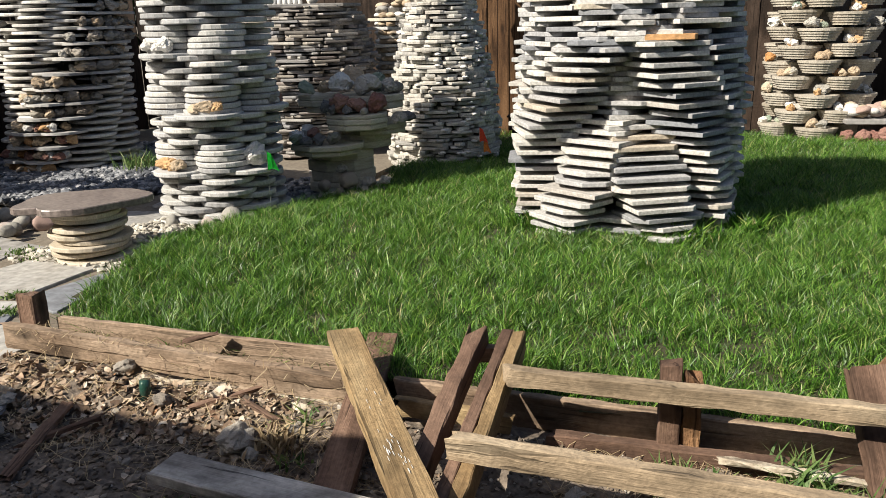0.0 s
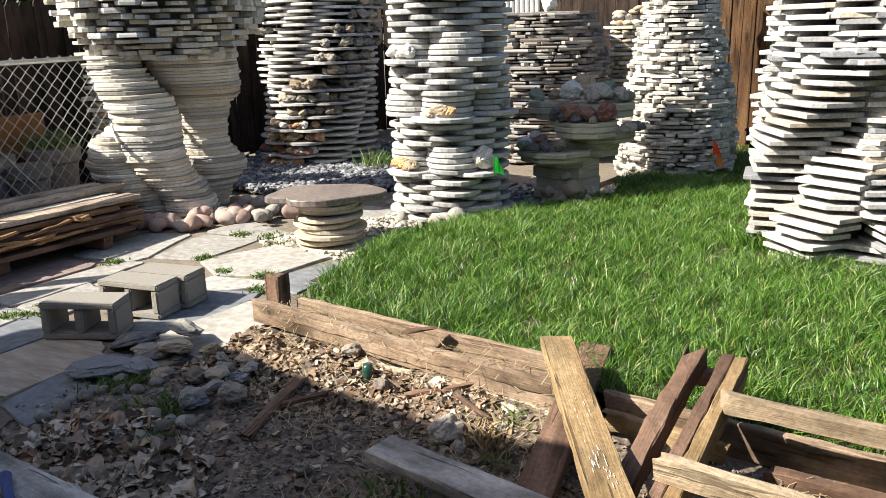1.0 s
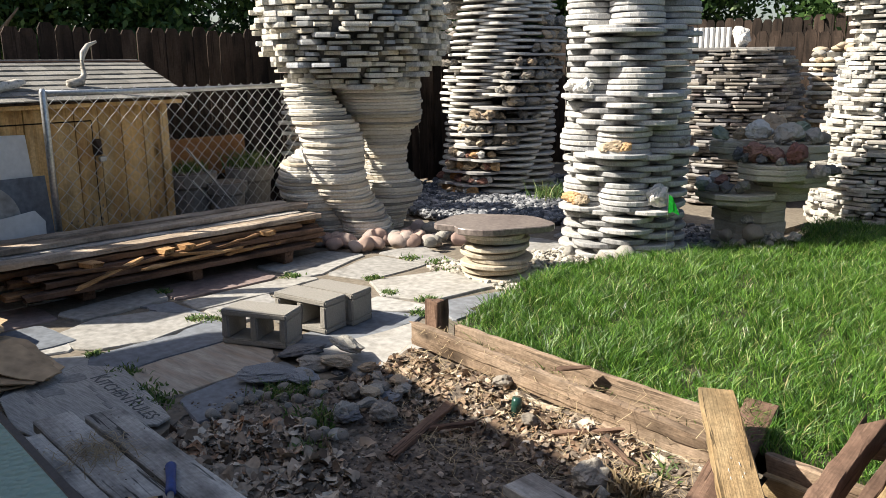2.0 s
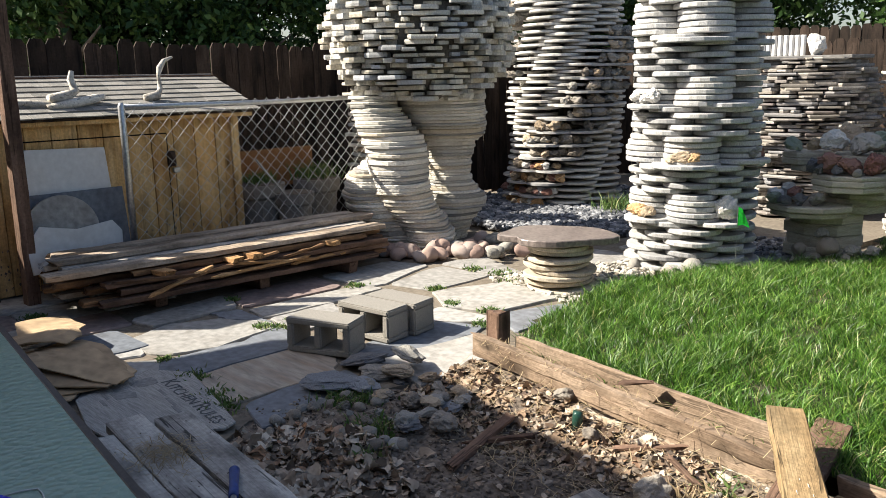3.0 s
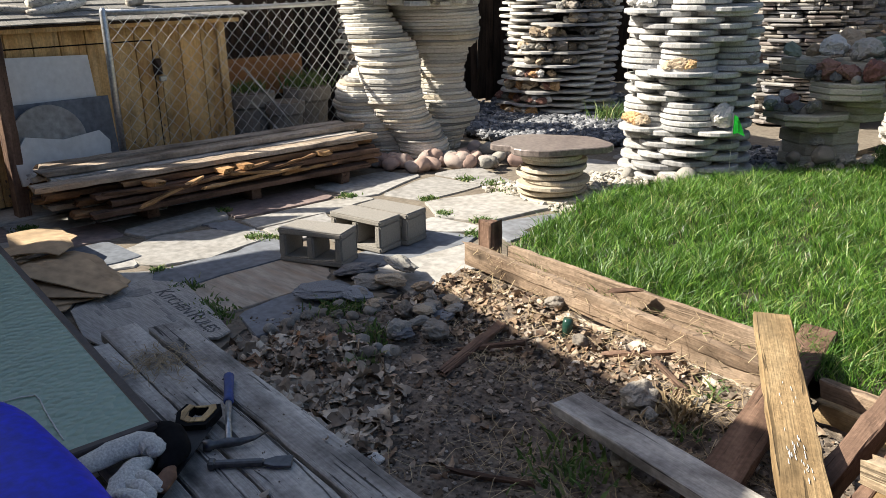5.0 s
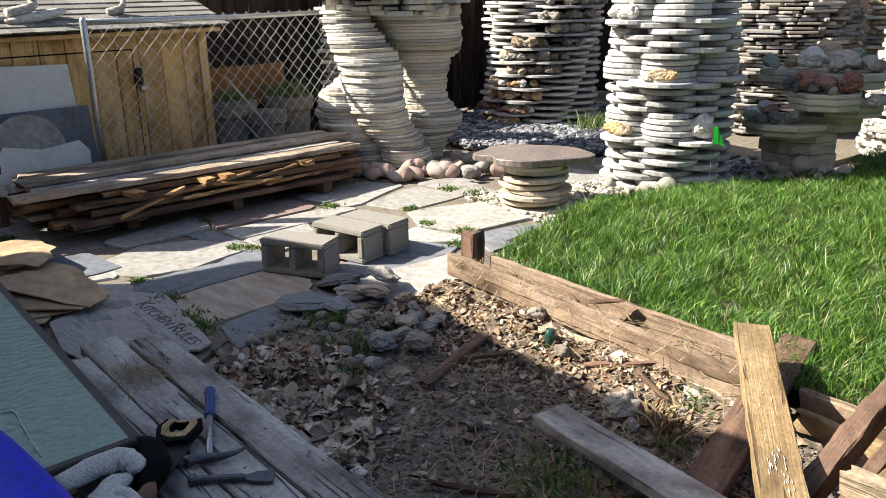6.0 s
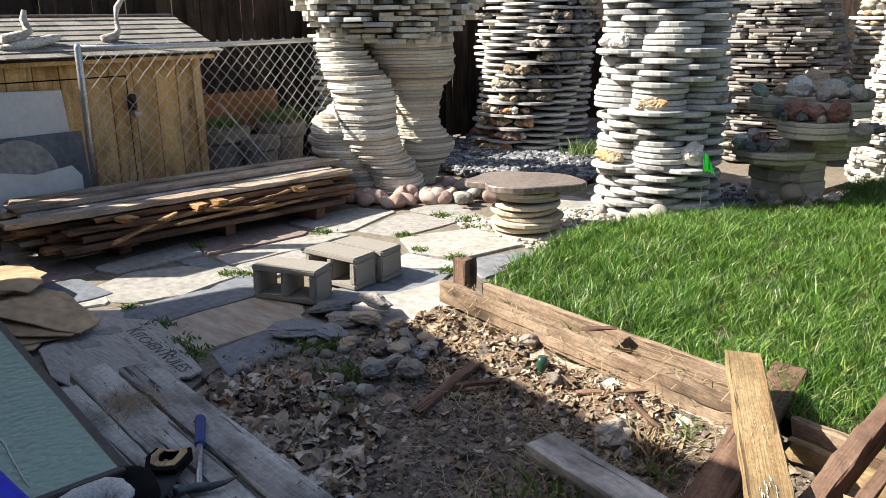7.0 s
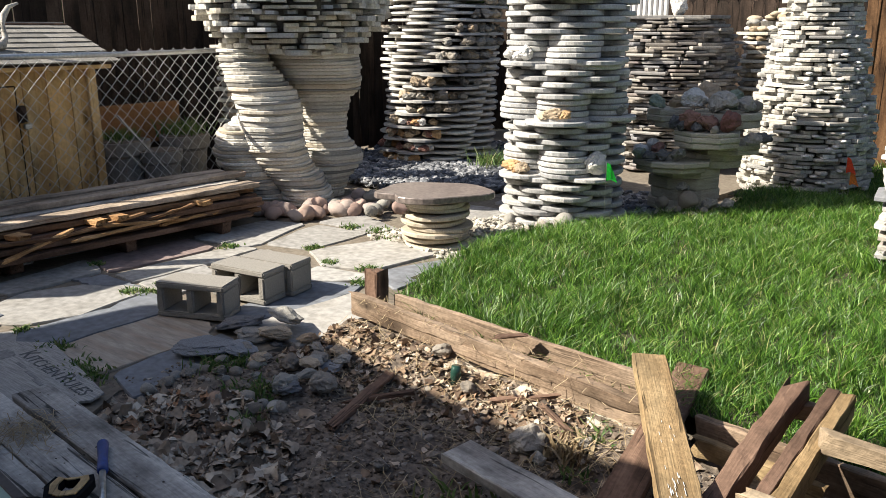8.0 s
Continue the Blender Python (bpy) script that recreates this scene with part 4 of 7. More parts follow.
board("stake", (0.55, 2.98, -0.1), (0.55, 2.98, 0.35), 0.06, 0.07, W_RED, "red-brown stake with a split top", "stake", rag=0.005, group=LUM)
board("stake", (0.62, 2.99, -0.1), (0.62, 2.99, 0.29), 0.05, 0.06, W_ROT, "rotten stake with crumbled edges", "stake", rag=0.009, group=LUM)
board("stake", (1.15, 3.02, 0.33), (1.2, 2.72, -0.05), 0.12, 0.05, W_RED, "broad leaning board at the corner of the frame", "board", rag=0.005, group=LUM)
board("stake", (1.2, 3.08, 0.32), (1.3, 2.75, 0.0), 0.06, 0.05, W_ROT, "splintered leaning stake at the frame corner", "stake", rag=0.008, group=LUM)
board("grey_board", (-1.03, 2.485, 0.1), (-0.16, 2.3, 0.1), 0.135, 0.04, W_GREY, "silver-grey weathered board lying across the soil", "board", rag=0.002, group=LUM)
for x0, y0, x1, y1, w in ((-1.63, 2.5, -1.735, 2.98, 0.05), (-1.2, 2.98, -0.98, 3.1, 0.025), (-1.75, 2.7, -1.5, 2.85, 0.03), (-1.15, 2.05, -0.95, 2.2, 0.015), (-1.0, 3.02, -0.85, 2.95, 0.02)):
    board("wood_scrap", (x0, y0, bed_z(x0, y0) + 0.02), (x1, y1, bed_z(x1, y1) + 0.03), w, 0.018, W_RED, "dark scrap of rotten wood on the soil", "wood", rag=0.006, group="wood scraps")
jar = thing("broken_jar", (-1.45, 3.07, bed_z(-1.45, 3.07)), "broken green glass jar standing in the soil", "jar")
vs, fs = tube([(0, 0, -0.02), (0, 0, 0.05), (0.002, 0, 0.085)], [0.022, 0.024, 0.02], 12)
part("glass", mesh("glass", vs, fs, M_BOTTLE, smooth=True), jar)
ob = new("plastic_scrap", slab("plastic_scrap", rough_outline(0.05, 0.03, 5), 0.01, M_BLUE))
ob.location = (0.93, 2.72, bed_z(0.93, 2.72) + 0.02)
tagged(ob, "small scrap of bright blue plastic", "scrap")


f = RNG.uniform(0, 1, 230)
p = np.column_stack([-2.2 + 1.65 * f, 3.335 - 0.133 * (1.65 * f + 0.065) + RNG.normal(0.0, 0.03, 230)])
p = p[:120]
straws("root_tangle", p, np.where(p[:, 1] < 3.335 - 0.133 * (p[:, 0] + 2.265) - 0.022, RNG.uniform(0.07, 0.15, 120), 0.172), 0.09, M_STRAW, "dry roots and straw caught on the edging timber")
p = np.column_stack([RNG.uniform(-1.25, -0.75, 260), RNG.normal(2.2, 0.08, 260)])[:45]
straws("root_tangle", p, [bed_z(x, y) + 0.02 for x, y in p], 0.2, M_STRAW, "tangle of thin dry roots on the soil")

# ---- wood pile ----
PILE = "boards of the lumber pile"
for i in range(3):
    y = 2.75 + i * 0.72
    board("bearer", (-5.05, y, 0.05), (-4.62 + 0.12 * i, y + 0.03, 0.05), 0.09, 0.09, W_RED, "short bearer under the lumber pile", "bearer", rag=0.003, group="bearers of the lumber pile")
layers = ((0.115, ((-4.45, 0.09, 2.36, 4.45), (-4.57, 0.12, 2.3, 4.6), (-4.72, 0.13, 2.4, 4.55), (-4.88, 0.13, 2.25, 4.6), (-5.02, 0.11, 2.3, 4.5))),
          (0.165, ((-4.5, 0.1, 2.5, 4.6), (-4.62, 0.1, 2.35, 4.55), (-4.77, 0.13, 2.45, 4.65), (-4.93, 0.13, 2.2, 4.5))),
          (0.215, ((-4.49, 0.09, 2.42, 4.55), (-4.6, 0.11, 2.9, 4.62), (-4.75, 0.12, 2.2, 4.5), (-4.9, 0.13, 2.3, 4.66), (-5.04, 0.1, 2.3, 4.5))),
          (0.265, ((-4.52, 0.06, 2.6, 4.4), (-4.63, 0.1, 2.75, 4.6), (-4.78, 0.12, 2.3, 4.6), (-4.95, 0.12, 2.2, 4.5))),
          (0.312, ((-4.58, 0.14, 2.1, 4.62), (-4.74, 0.13, 2.25, 4.55), (-4.9, 0.14, 2.2, 4.62), (-5.05, 0.13, 2.3, 4.64))),
          (0.355, ((-4.82, 0.14, 2.22, 4.68), (-5.0, 0.13, 2.28, 4.62))))
for z, row in layers:
    for x, w, y0, y1 in row:
        k = rnd.uniform(-0.03, 0.03)
        board("board", (x - 0.12 + k, y0, z + rnd.uniform(-0.006, 0.004)), (x + 0.08 - k, y1, z + rnd.uniform(-0.006, 0.004)), w, 0.036, rnd.choice((W_OLD, W_RED, W_OLD, W_ROT)) if z < 0.3 else rnd.choice((W_OLD, W_GREY, W_OLD)), "weathered used board in the lumber pile", "board", rag=0.005, group=PILE)
for x, y, z in ((-4.44, 2.75, 0.262), (-4.43, 3.25, 0.265), (-4.42, 3.4, 0.268), (-4.38, 4.05, 0.262)):
    board("offcut", (x - 0.12, y, z), (x, y + 0.02, z), 0.09, 0.035, W_RAW, "pale cut end of a short board in the pile", "offcut", rag=0.004, group="offcuts in the pile")
for i in range(9):
    x, y = -4.43 + rnd.uniform(-0.02, 0.03), 2.4 + i * 0.22
    board("splintered_strip", (x, y, 0.2 + rnd.uniform(-0.06, 0.08)), (x + rnd.uniform(-0.02, 0.02), min(4.52, y + rnd.uniform(0.4, 0.8)), 0.2 + rnd.uniform(-0.06, 0.08)), 0.03, 0.02, rnd.choice((W_RAW, W_ROT, W_RAW)), "splintered orange-brown strip in the pile", "strip", rag=0.006, group="strips in the pile")


# ---- concrete blocks ----
def hollow_block():
    """A two-celled block lying with its cells level: 39 x 19 x 19 cm."""
    t = thing("concrete_block", (0, 0, 0), "grey hollow concrete block with two cells on the patio", "block", "concrete blocks")
    l, d, hh, w = 0.39, 0.19, 0.19, 0.032
    pieces = [("face_shell", (0, 0, w / 2), (l, d, w)), ("face_shell", (0, 0, hh - w / 2), (l, d, w))]
    pieces += [("web", (x, 0, hh / 2), (w + 0.006, d * 0.985, hh - 2 * w)) for x in (-l / 2 + w / 2 + 0.004, 0, l / 2 - w / 2 - 0.004)]
    for n, loc, size in pieces:
        part(n, box_mesh(n, *size, M_BLOCK, 0.006, 2, True, 0.0012, 3, 3), t, loc)
    return t


b1 = hollow_block()
b1.matrix_basis = pose(-3.085, 2.995, 0.006, 0, 0, 22.3)
copy_thing(b1, pose(-3.098, 3.345, 0.006, 0, 0, 7))
copy_thing(b1, pose(-3.09, 3.54, 0.006, 0, 0, 8))


# ---- stone towers ----
def at_height(table, z):
    """Linear reading of rows (z, value...)."""
    if z <= table[0][0]:
        return table[0][1:]
    for a, b in zip(table, table[1:]):
        if z <= b[0]:
            f = (z - a[0]) / (b[0] - a[0])
            return tuple(u + (v - u) * f for u, v in zip(a[1:], b[1:]))
    return table[-1][1:]


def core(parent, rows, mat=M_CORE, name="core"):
    """An added dark filler that puts shade into a tower's gaps: a stack of rings (z, radius)."""
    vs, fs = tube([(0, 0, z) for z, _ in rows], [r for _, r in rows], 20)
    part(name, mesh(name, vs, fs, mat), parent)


DISC = [slab("disc", round_outline(1.0, 20, 0.012, s), 1.0, M_DISC, 0.03) for s in range(4)]


def disc_set(mat, h, count=4, n=20, jag=0.014):
    """Round stone discs of radius 1 m, to be scaled in the plan, of thickness h."""
    out = []
    for s in range(count):
        o = round_outline(1.0, n, jag, s + 40)
        vs, fs = [], [tuple(range(n - 1, -1, -1)), tuple(range(3 * n, 4 * n))]
        for z, k in ((0, 0.975), (h * 0.18, 1), (h * 0.82, 1), (h, 0.975)):
            vs += [(x * k, y * k, z) for x, y in o]
        for r in range(3):
            fs += [(r * n + i, r * n + (i + 1) % n, (r + 1) * n + (i + 1) % n, (r + 1) * n + i) for i in range(n)]
        out.append(mesh("disc", vs, fs, mat))
    return out


# T3: pale discs in interleaved columns
def disc_tower(loc, height, h, ring, rad, per, twist, mat, label, wave=0.0, solid=(), shelves=(), start=0.0, thin=1.0, bare=None):
    t = thing("stone_tower", loc, label, "tower", "stacked stone towers")
    discs = disc_set(mat, h * thin)
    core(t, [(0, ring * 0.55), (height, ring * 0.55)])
    n = int(height / h)
    for i in range(n):
        z = i * h
        for k in range(per):
            full = any(a <= z <= b and k in ks for a, b, ks in solid)
            a = start + 2 * math.pi * (k + (0 if full else 0.5 * (i % 2))) / per + twist * z + wave * math.sin(z * 5.2)
            if full and i % 2:
                a += 0.03
            if bare and bare(i, z, a):
                continue
            rr = ring * (1 + 0.06 * math.sin(z * 7 + k * 2) + rnd.uniform(-0.03, 0.03))
            s = rad * rnd.uniform(0.92, 1.07)
            part("disc", discs[rnd.randrange(4)], t, (rr * math.cos(a), rr * math.sin(a), z), (rnd.uniform(-0.006, 0.006), rnd.uniform(-0.006, 0.006), rnd.uniform(0, 6.28)), (s, s, 1))
    for z, ang, dist, s in shelves:
        part("shelf_disc", discs[0], t, (dist * math.cos(ang), dist * math.sin(ang), z), (0, 0, 1), (s, s, 0.9))
    return t


view = lambda x, y: math.atan2(0.45 - y, 0.4 - x)  # the bearing from a tower towards the path
T3 = (-2.63, 6.2)
a3 = view(*T3)
SHELF3 = ((0.40, a3 - 0.95, 0.37, 0.2), (0.40, a3 + 0.55, 0.36, 0.21), (0.815, a3 - 0.18, 0.33, 0.245), (1.24, a3 - 0.95, 0.37, 0.2), (1.25, a3 + 0.62, 0.33, 0.21), (0.84, a3 + 1.15, 0.36, 0.2), (1.70, a3 - 0.1, 0.3, 0.28))
disc_tower((*T3, -0.03), 2.35, 0.042, 0.29, 0.202, 5, 0.12, M_DISC, "tall pale tower of stacked round stone discs", 0.12, ((0.44, 0.6, (0, 4)), (0.86, 1.04, (0, 1, 4)), (1.28, 1.42, (0, 4)), (1.74, 1.9, (0, 1, 4))), SHELF3, a3 - 0.1, 0.87)


def on_shelf(base, z, ang, dist, spread, items, group, label=""):
    for i, (kind, size) in enumerate(items):
        off = (i - (len(items) - 1) / 2) * spread
        x = base[0] + dist * math.cos(ang) - off * math.sin(ang)
        y = base[1] + dist * math.sin(ang) + off * math.cos(ang)
        rock((x, y, z), size, kind, kind in ("pink",), label, group, 0.75, sink=0.05)


G3 = "stones on the pale disc tower"
on_shelf(T3, 0.409, a3 - 0.95, 0.45, 0.085, (("orange", 0.13), ("orange", 0.16), ("tan", 0.12)), G3, "rough orange stone on a disc shelf")
on_shelf(T3, 0.409, a3 + 0.55, 0.44, 0.1, (("white", 0.24),), G3, "large white quartz lump on a disc shelf")
on_shelf(T3, 0.822, a3 - 0.18, 0.46, 0.085, (("tan", 0.1), ("tan", 0.15), ("orange", 0.12)), G3, "rough tan stone on a disc shelf")
on_shelf(T3, 1.248, a3 - 0.95, 0.45, 0.09, (("white", 0.12), ("white", 0.13), ("white", 0.14)), G3, "white stone on a disc shelf")
on_shelf(T3, 0.80, a3 - 1.25, 0.43, 0.1, (("tan", 0.14), ("orange", 0.13)), G3, "tan stone wedged between discs")
on_shelf(T3, 0.848, a3 + 1.15, 0.46, 0.1, (("grey", 0.12), ("red", 0.12)), G3, "dark stone on a disc shelf")
for x, y, s, k in ((-2.35, 5.72, 0.2, "grey"), (-2.5, 5.66, 0.15, "pink"), (-2.85, 5.75, 0.12, "grey"), (-2.25, 5.85, 0.12, "grey")):
    rock((x, y, -0.02), s, k, True, "rounded stone leaning at the tower's foot", "stones at the tower's foot", 0.95)

# T2: darker discs with a spiral of shelved stones
T2 = (-5.38, 8.25)
a2 = view(*T2)


def in_spiral(z, a):
    """Whether a bearing lies in the band of shelves that climbs round the grey tower."""
    d = (a - (a2 - 1.05 + 1.3 * z) + math.pi) % (2 * math.pi) - math.pi
    e = (a - (a2 - 1.35) + math.pi) % (2 * math.pi) - math.pi
    return (abs(d) < 0.55 and z < 2.0) or (abs(e) < 0.35 and z > 1.35)


grey_tower = disc_tower((*T2, -0.03), 2.6, 0.036, 0.41, 0.265, 5, 1.0, M_DARKDISC, "tall grey-brown tower of stacked stone discs with stones", 0.0, (), (), a2, 0.82, lambda i, z, a: i % 4 and in_spiral(z, a))
for i in range(16):
    z = i * 0.144 + 0.025
    for k in range(17):
        if z < 2.0:
            mid, half = a2 - 1.05 + 1.3 * z, 0.6
        if k > 12:
            if z < 1.35:
                continue
            mid, half = a2 - 1.35, 0.3
        ang = mid + rnd.uniform(-half, half)
        r = rnd.uniform(0.58, 0.72)
        kinds = ("tan", "orange", "grey", "tan", "white", "red") if z < 0.55 else ("grey", "soil", "tan", "grey", "soil")
        rock((T2[0] + r * math.cos(ang), T2[1] + r * math.sin(ang), z - 0.03), rnd.uniform(0.1, 0.18), rnd.choice(kinds), False, "", "", 0.7, sink=0.03, parent=grey_tower)
    if z < 2.0:
        for k in (-0.3, 0.25):
            ang = a2 - 1.05 + 1.3 * z + k
            part("shelf_disc", DISC[i % 4], grey_tower, (0.53 * math.cos(ang), 0.53 * math.sin(ang), z - 0.03), (0, 0, i), (0.24, 0.24, 0.026))


# T7: cut rectangular slabs in lobes
def slab_tower(loc, height, h, label):
    t = thing("stone_tower", loc, label, "tower", "stacked stone towers")
    core(t, [(0, 0.2), (height, 0.2)])
    shapes = []
    for s in range(7):
        w, d = 0.40 + 0.04 * (s % 3), 0.36 + 0.03 * (s % 2)
        o = rough_outline(w, d, s + 5, 0.06)
        shapes.append((slab("slab", o, h * 0.94, M_SLAB, 0.003), o))
    a0 = view(loc[0], loc[1])
    n = int(height / h)
    spare_v, spare_f = [], []
    for i in range(n):
        z = i * h
        right = at_height(((0, 1.25), (0.3, 1.15), (0.45, 1.02), (0.69, 0.83), (0.87, 0.58), (1.12, 0.36), (1.2, 0.3), (1.35, 0.6), (1.6, 0.8), (2.1, 0.85)), z)[0]
        left = at_height(((0, 1.4), (0.45, 1.3), (0.69, 1.12), (0.87, 0.8), (1.12, 0.42), (1.2, 0.36), (1.35, 0.62), (1.6, 0.8), (2.1, 0.85)), z)[0]
        inner = at_height(((0, 0.57), (0.25, 0.56), (0.4, 0.53), (0.55, 0.46), (0.7, 0.38), (0.85, 0.3)), z)[0]
        if i % 2:
            row = [(right, 0.56), (right + 0.95, 0.53), (right + 1.9, 0.53), (-left - 0.5, 0.53), (-left - 1.4, 0.53)]
            if z < 0.85:
                row.append((-at_height(((0, 0.62), (0.2, 0.56), (0.33, 0.45), (0.5, 0.38), (0.75, 0.33)), z)[0], inner))
            else:
                row.append((-0.12, 0.56 if z > 1.22 else 0.36))
            if z < 0.2:
                row.append((-0.08, 0.44))
        else:
            row = [(-left, 0.56), (-left - 0.95, 0.53), (-left - 1.9, 0.53), (right + 0.5, 0.53), (right + 1.4, 0.53)]
            if z < 0.85:
                row.append((at_height(((0, 0.5), (0.15, 0.4), (0.33, 0.24), (0.5, 0.17), (0.75, 0.14)), z)[0], inner))
            else:
                row.append((0.14, 0.56 if z > 1.22 else 0.34))
            if z > 1.3:
                row += [(right - 0.2, 0.54)]
        for da, rr in row:
            a = a0 + da
            rr += 0.03 * math.cos(z * 4.2 + da * 2) + rnd.uniform(-0.015, 0.015)
            pick = rnd.randrange(7)
            rz = a + math.pi / 2 + rnd.uniform(-0.07, 0.07) + math.copysign(0.16 if z < 1.15 else -0.1, da) * (abs(da) < 1.75)
            if abs(da) < 1.75:
                part("slab", shapes[pick][0], t, (rr * math.cos(a), rr * math.sin(a), z), (rnd.uniform(-0.008, 0.008), rnd.uniform(-0.008, 0.008), rz))
            else:
                vs, fs = slab_data(shapes[pick][1], h * 0.94, 0.003)
                k0, c, s_ = len(spare_v), math.cos(rz), math.sin(rz)
                spare_v += [(rr * math.cos(a) + x * c - y * s_, rr * math.sin(a) + x * s_ + y * c, z + zz) for x, y, zz in vs]
                spare_f += [tuple(k0 + q for q in f) for f in fs]
    ob = part("slab_fill", mesh("slab_fill", spare_v, spare_f, M_SLAB), t)
    ob["kind"] = "stuff"
    for z, off, w in ((1.18, 0.0, 0.5), (1.22, -0.05, 0.62), (1.27, 0.08, 0.45), (1.32, 0.0, 0.4), (1.42, -0.1, 0.5)):
        o = rough_outline(w, 0.3, int(z * 100), 0.1)
        part("slab", slab("slab", o, h * 1.1, M_SLAB, 0.004), t, (0.6 * math.cos(a0) - off * math.sin(a0), 0.6 * math.sin(a0) + off * math.cos(a0), z), (0, 0, a0 + math.pi / 2))
    part("amber_slab", slab("amber_slab", rough_outline(0.3, 0.2, 9, 0.05), 0.032, ROCKS["orange"], 0.003), t, (0.7 * math.cos(a0 + 0.3), 0.7 * math.sin(a0 + 0.3), 1.245), (0, 0, a0 + 1.7), label="amber-coloured stone slab")
    return t


T7 = (0.43, 6.02)
slab_tower((*T7, 0.04), 2.1, 0.0295, "tall white tower of stacked rectangular cut stone slabs")

# T1: cream layered legs under a bulb of chips
T1 = (-4.88, 5.45)
leg_tower = thing("stone_tower", (*T1, -0.02), "cream stone tower with twisting layered legs and a chip-stone bulb", "tower", "stacked stone towers")
LEGS = {  # height, side and ahead of the tower's middle, half width
    "a": [(0, 0.07, 0.32, 0.20), (0.05, 0.08, 0.32, 0.225), (0.15, 0.052, 0.32, 0.222), (0.25, -0.023, 0.32, 0.237), (0.35, -0.098, 0.31, 0.242), (0.45, -0.166, 0.3, 0.252), (0.55, -0.21, 0.3, 0.262), (0.64, -0.227, 0.3, 0.269), (0.73, -0.223, 0.3, 0.268), (0.82, -0.215, 0.3, 0.264), (0.92, -0.235, 0.3, 0.272), (1.01, -0.278, 0.28, 0.262), (1.1, -0.337, 0.25, 0.24), (1.19, -0.383, 0.22, 0.215), (1.28, -0.409, 0.2, 0.2), (1.34, -0.407, 0.18, 0.2)],
    "b": [(0, -0.245, 0.16, 0.23), (0.14, -0.254, 0.17, 0.24), (0.29, -0.338, 0.18, 0.275), (0.39, -0.4, 0.18, 0.29), (0.49, -0.425, 0.18, 0.294), (0.58, -0.42, 0.18, 0.29), (0.66, -0.39, 0.18, 0.275), (0.72, -0.34, 0.18, 0.23), (0.78, -0.3, 0.18, 0.19)],
    "c": [(0, 0.23, -0.2, 0.165), (0.13, 0.244, -0.2, 0.18), (0.21, 0.27, -0.2, 0.217), (0.29, 0.3, -0.2, 0.254), (0.36, 0.318, -0.2, 0.27), (0.44, 0.29, -0.2, 0.25), (0.52, 0.249, -0.2, 0.222), (0.62, 0.238, -0.2, 0.21), (0.72, 0.24, -0.2, 0.22), (0.84, 0.247, -0.19, 0.248), (0.92, 0.255, -0.16, 0.28), (0.99, 0.255, -0.12, 0.34), (1.09, 0.225, -0.08, 0.384), (1.21, 0.185, -0.04, 0.397), (1.34, 0.16, -0.02, 0.405)],
}
a1 = view(*T1)
H1 = 0.028
for key, table in LEGS.items():
    z = 0.0
    ph = {"a": 0.4, "b": 2.0, "c": 3.7}[key]
    while z < table[-1][0]:
        side, ahead, r = at_height(table, z)
        x, y = T1[0] + ahead * math.cos(a1) - side * math.sin(a1), T1[1] + ahead * math.sin(a1) + side * math.cos(a1)
        th = H1 * rnd.choice((0.7, 0.9, 1.0, 1.0, 1.2, 1.5))
        o = [((r * (1 + 0.035 * math.cos(3 * q + ph + z * 3) + 0.03 * math.cos(5 * q - ph + z * 4)) + rnd.uniform(-0.004, 0.004)) * math.cos(q), (r * (1 + 0.035 * math.cos(3 * q + ph + z * 3) + 0.03 * math.cos(5 * q - ph + z * 4)) + rnd.uniform(-0.004, 0.004)) * math.sin(q)) for q in (2 * math.pi * i / 26 for i in range(26))]
        part("leg_slab", slab("leg_slab", o, th * 0.97, M_LEG, 0.006), leg_tower, (x - T1[0] + rnd.uniform(-0.012, 0.012), y - T1[1] + rnd.uniform(-0.012, 0.012), z), (0, 0, rnd.uniform(-0.12, 0.12)))
        z += th


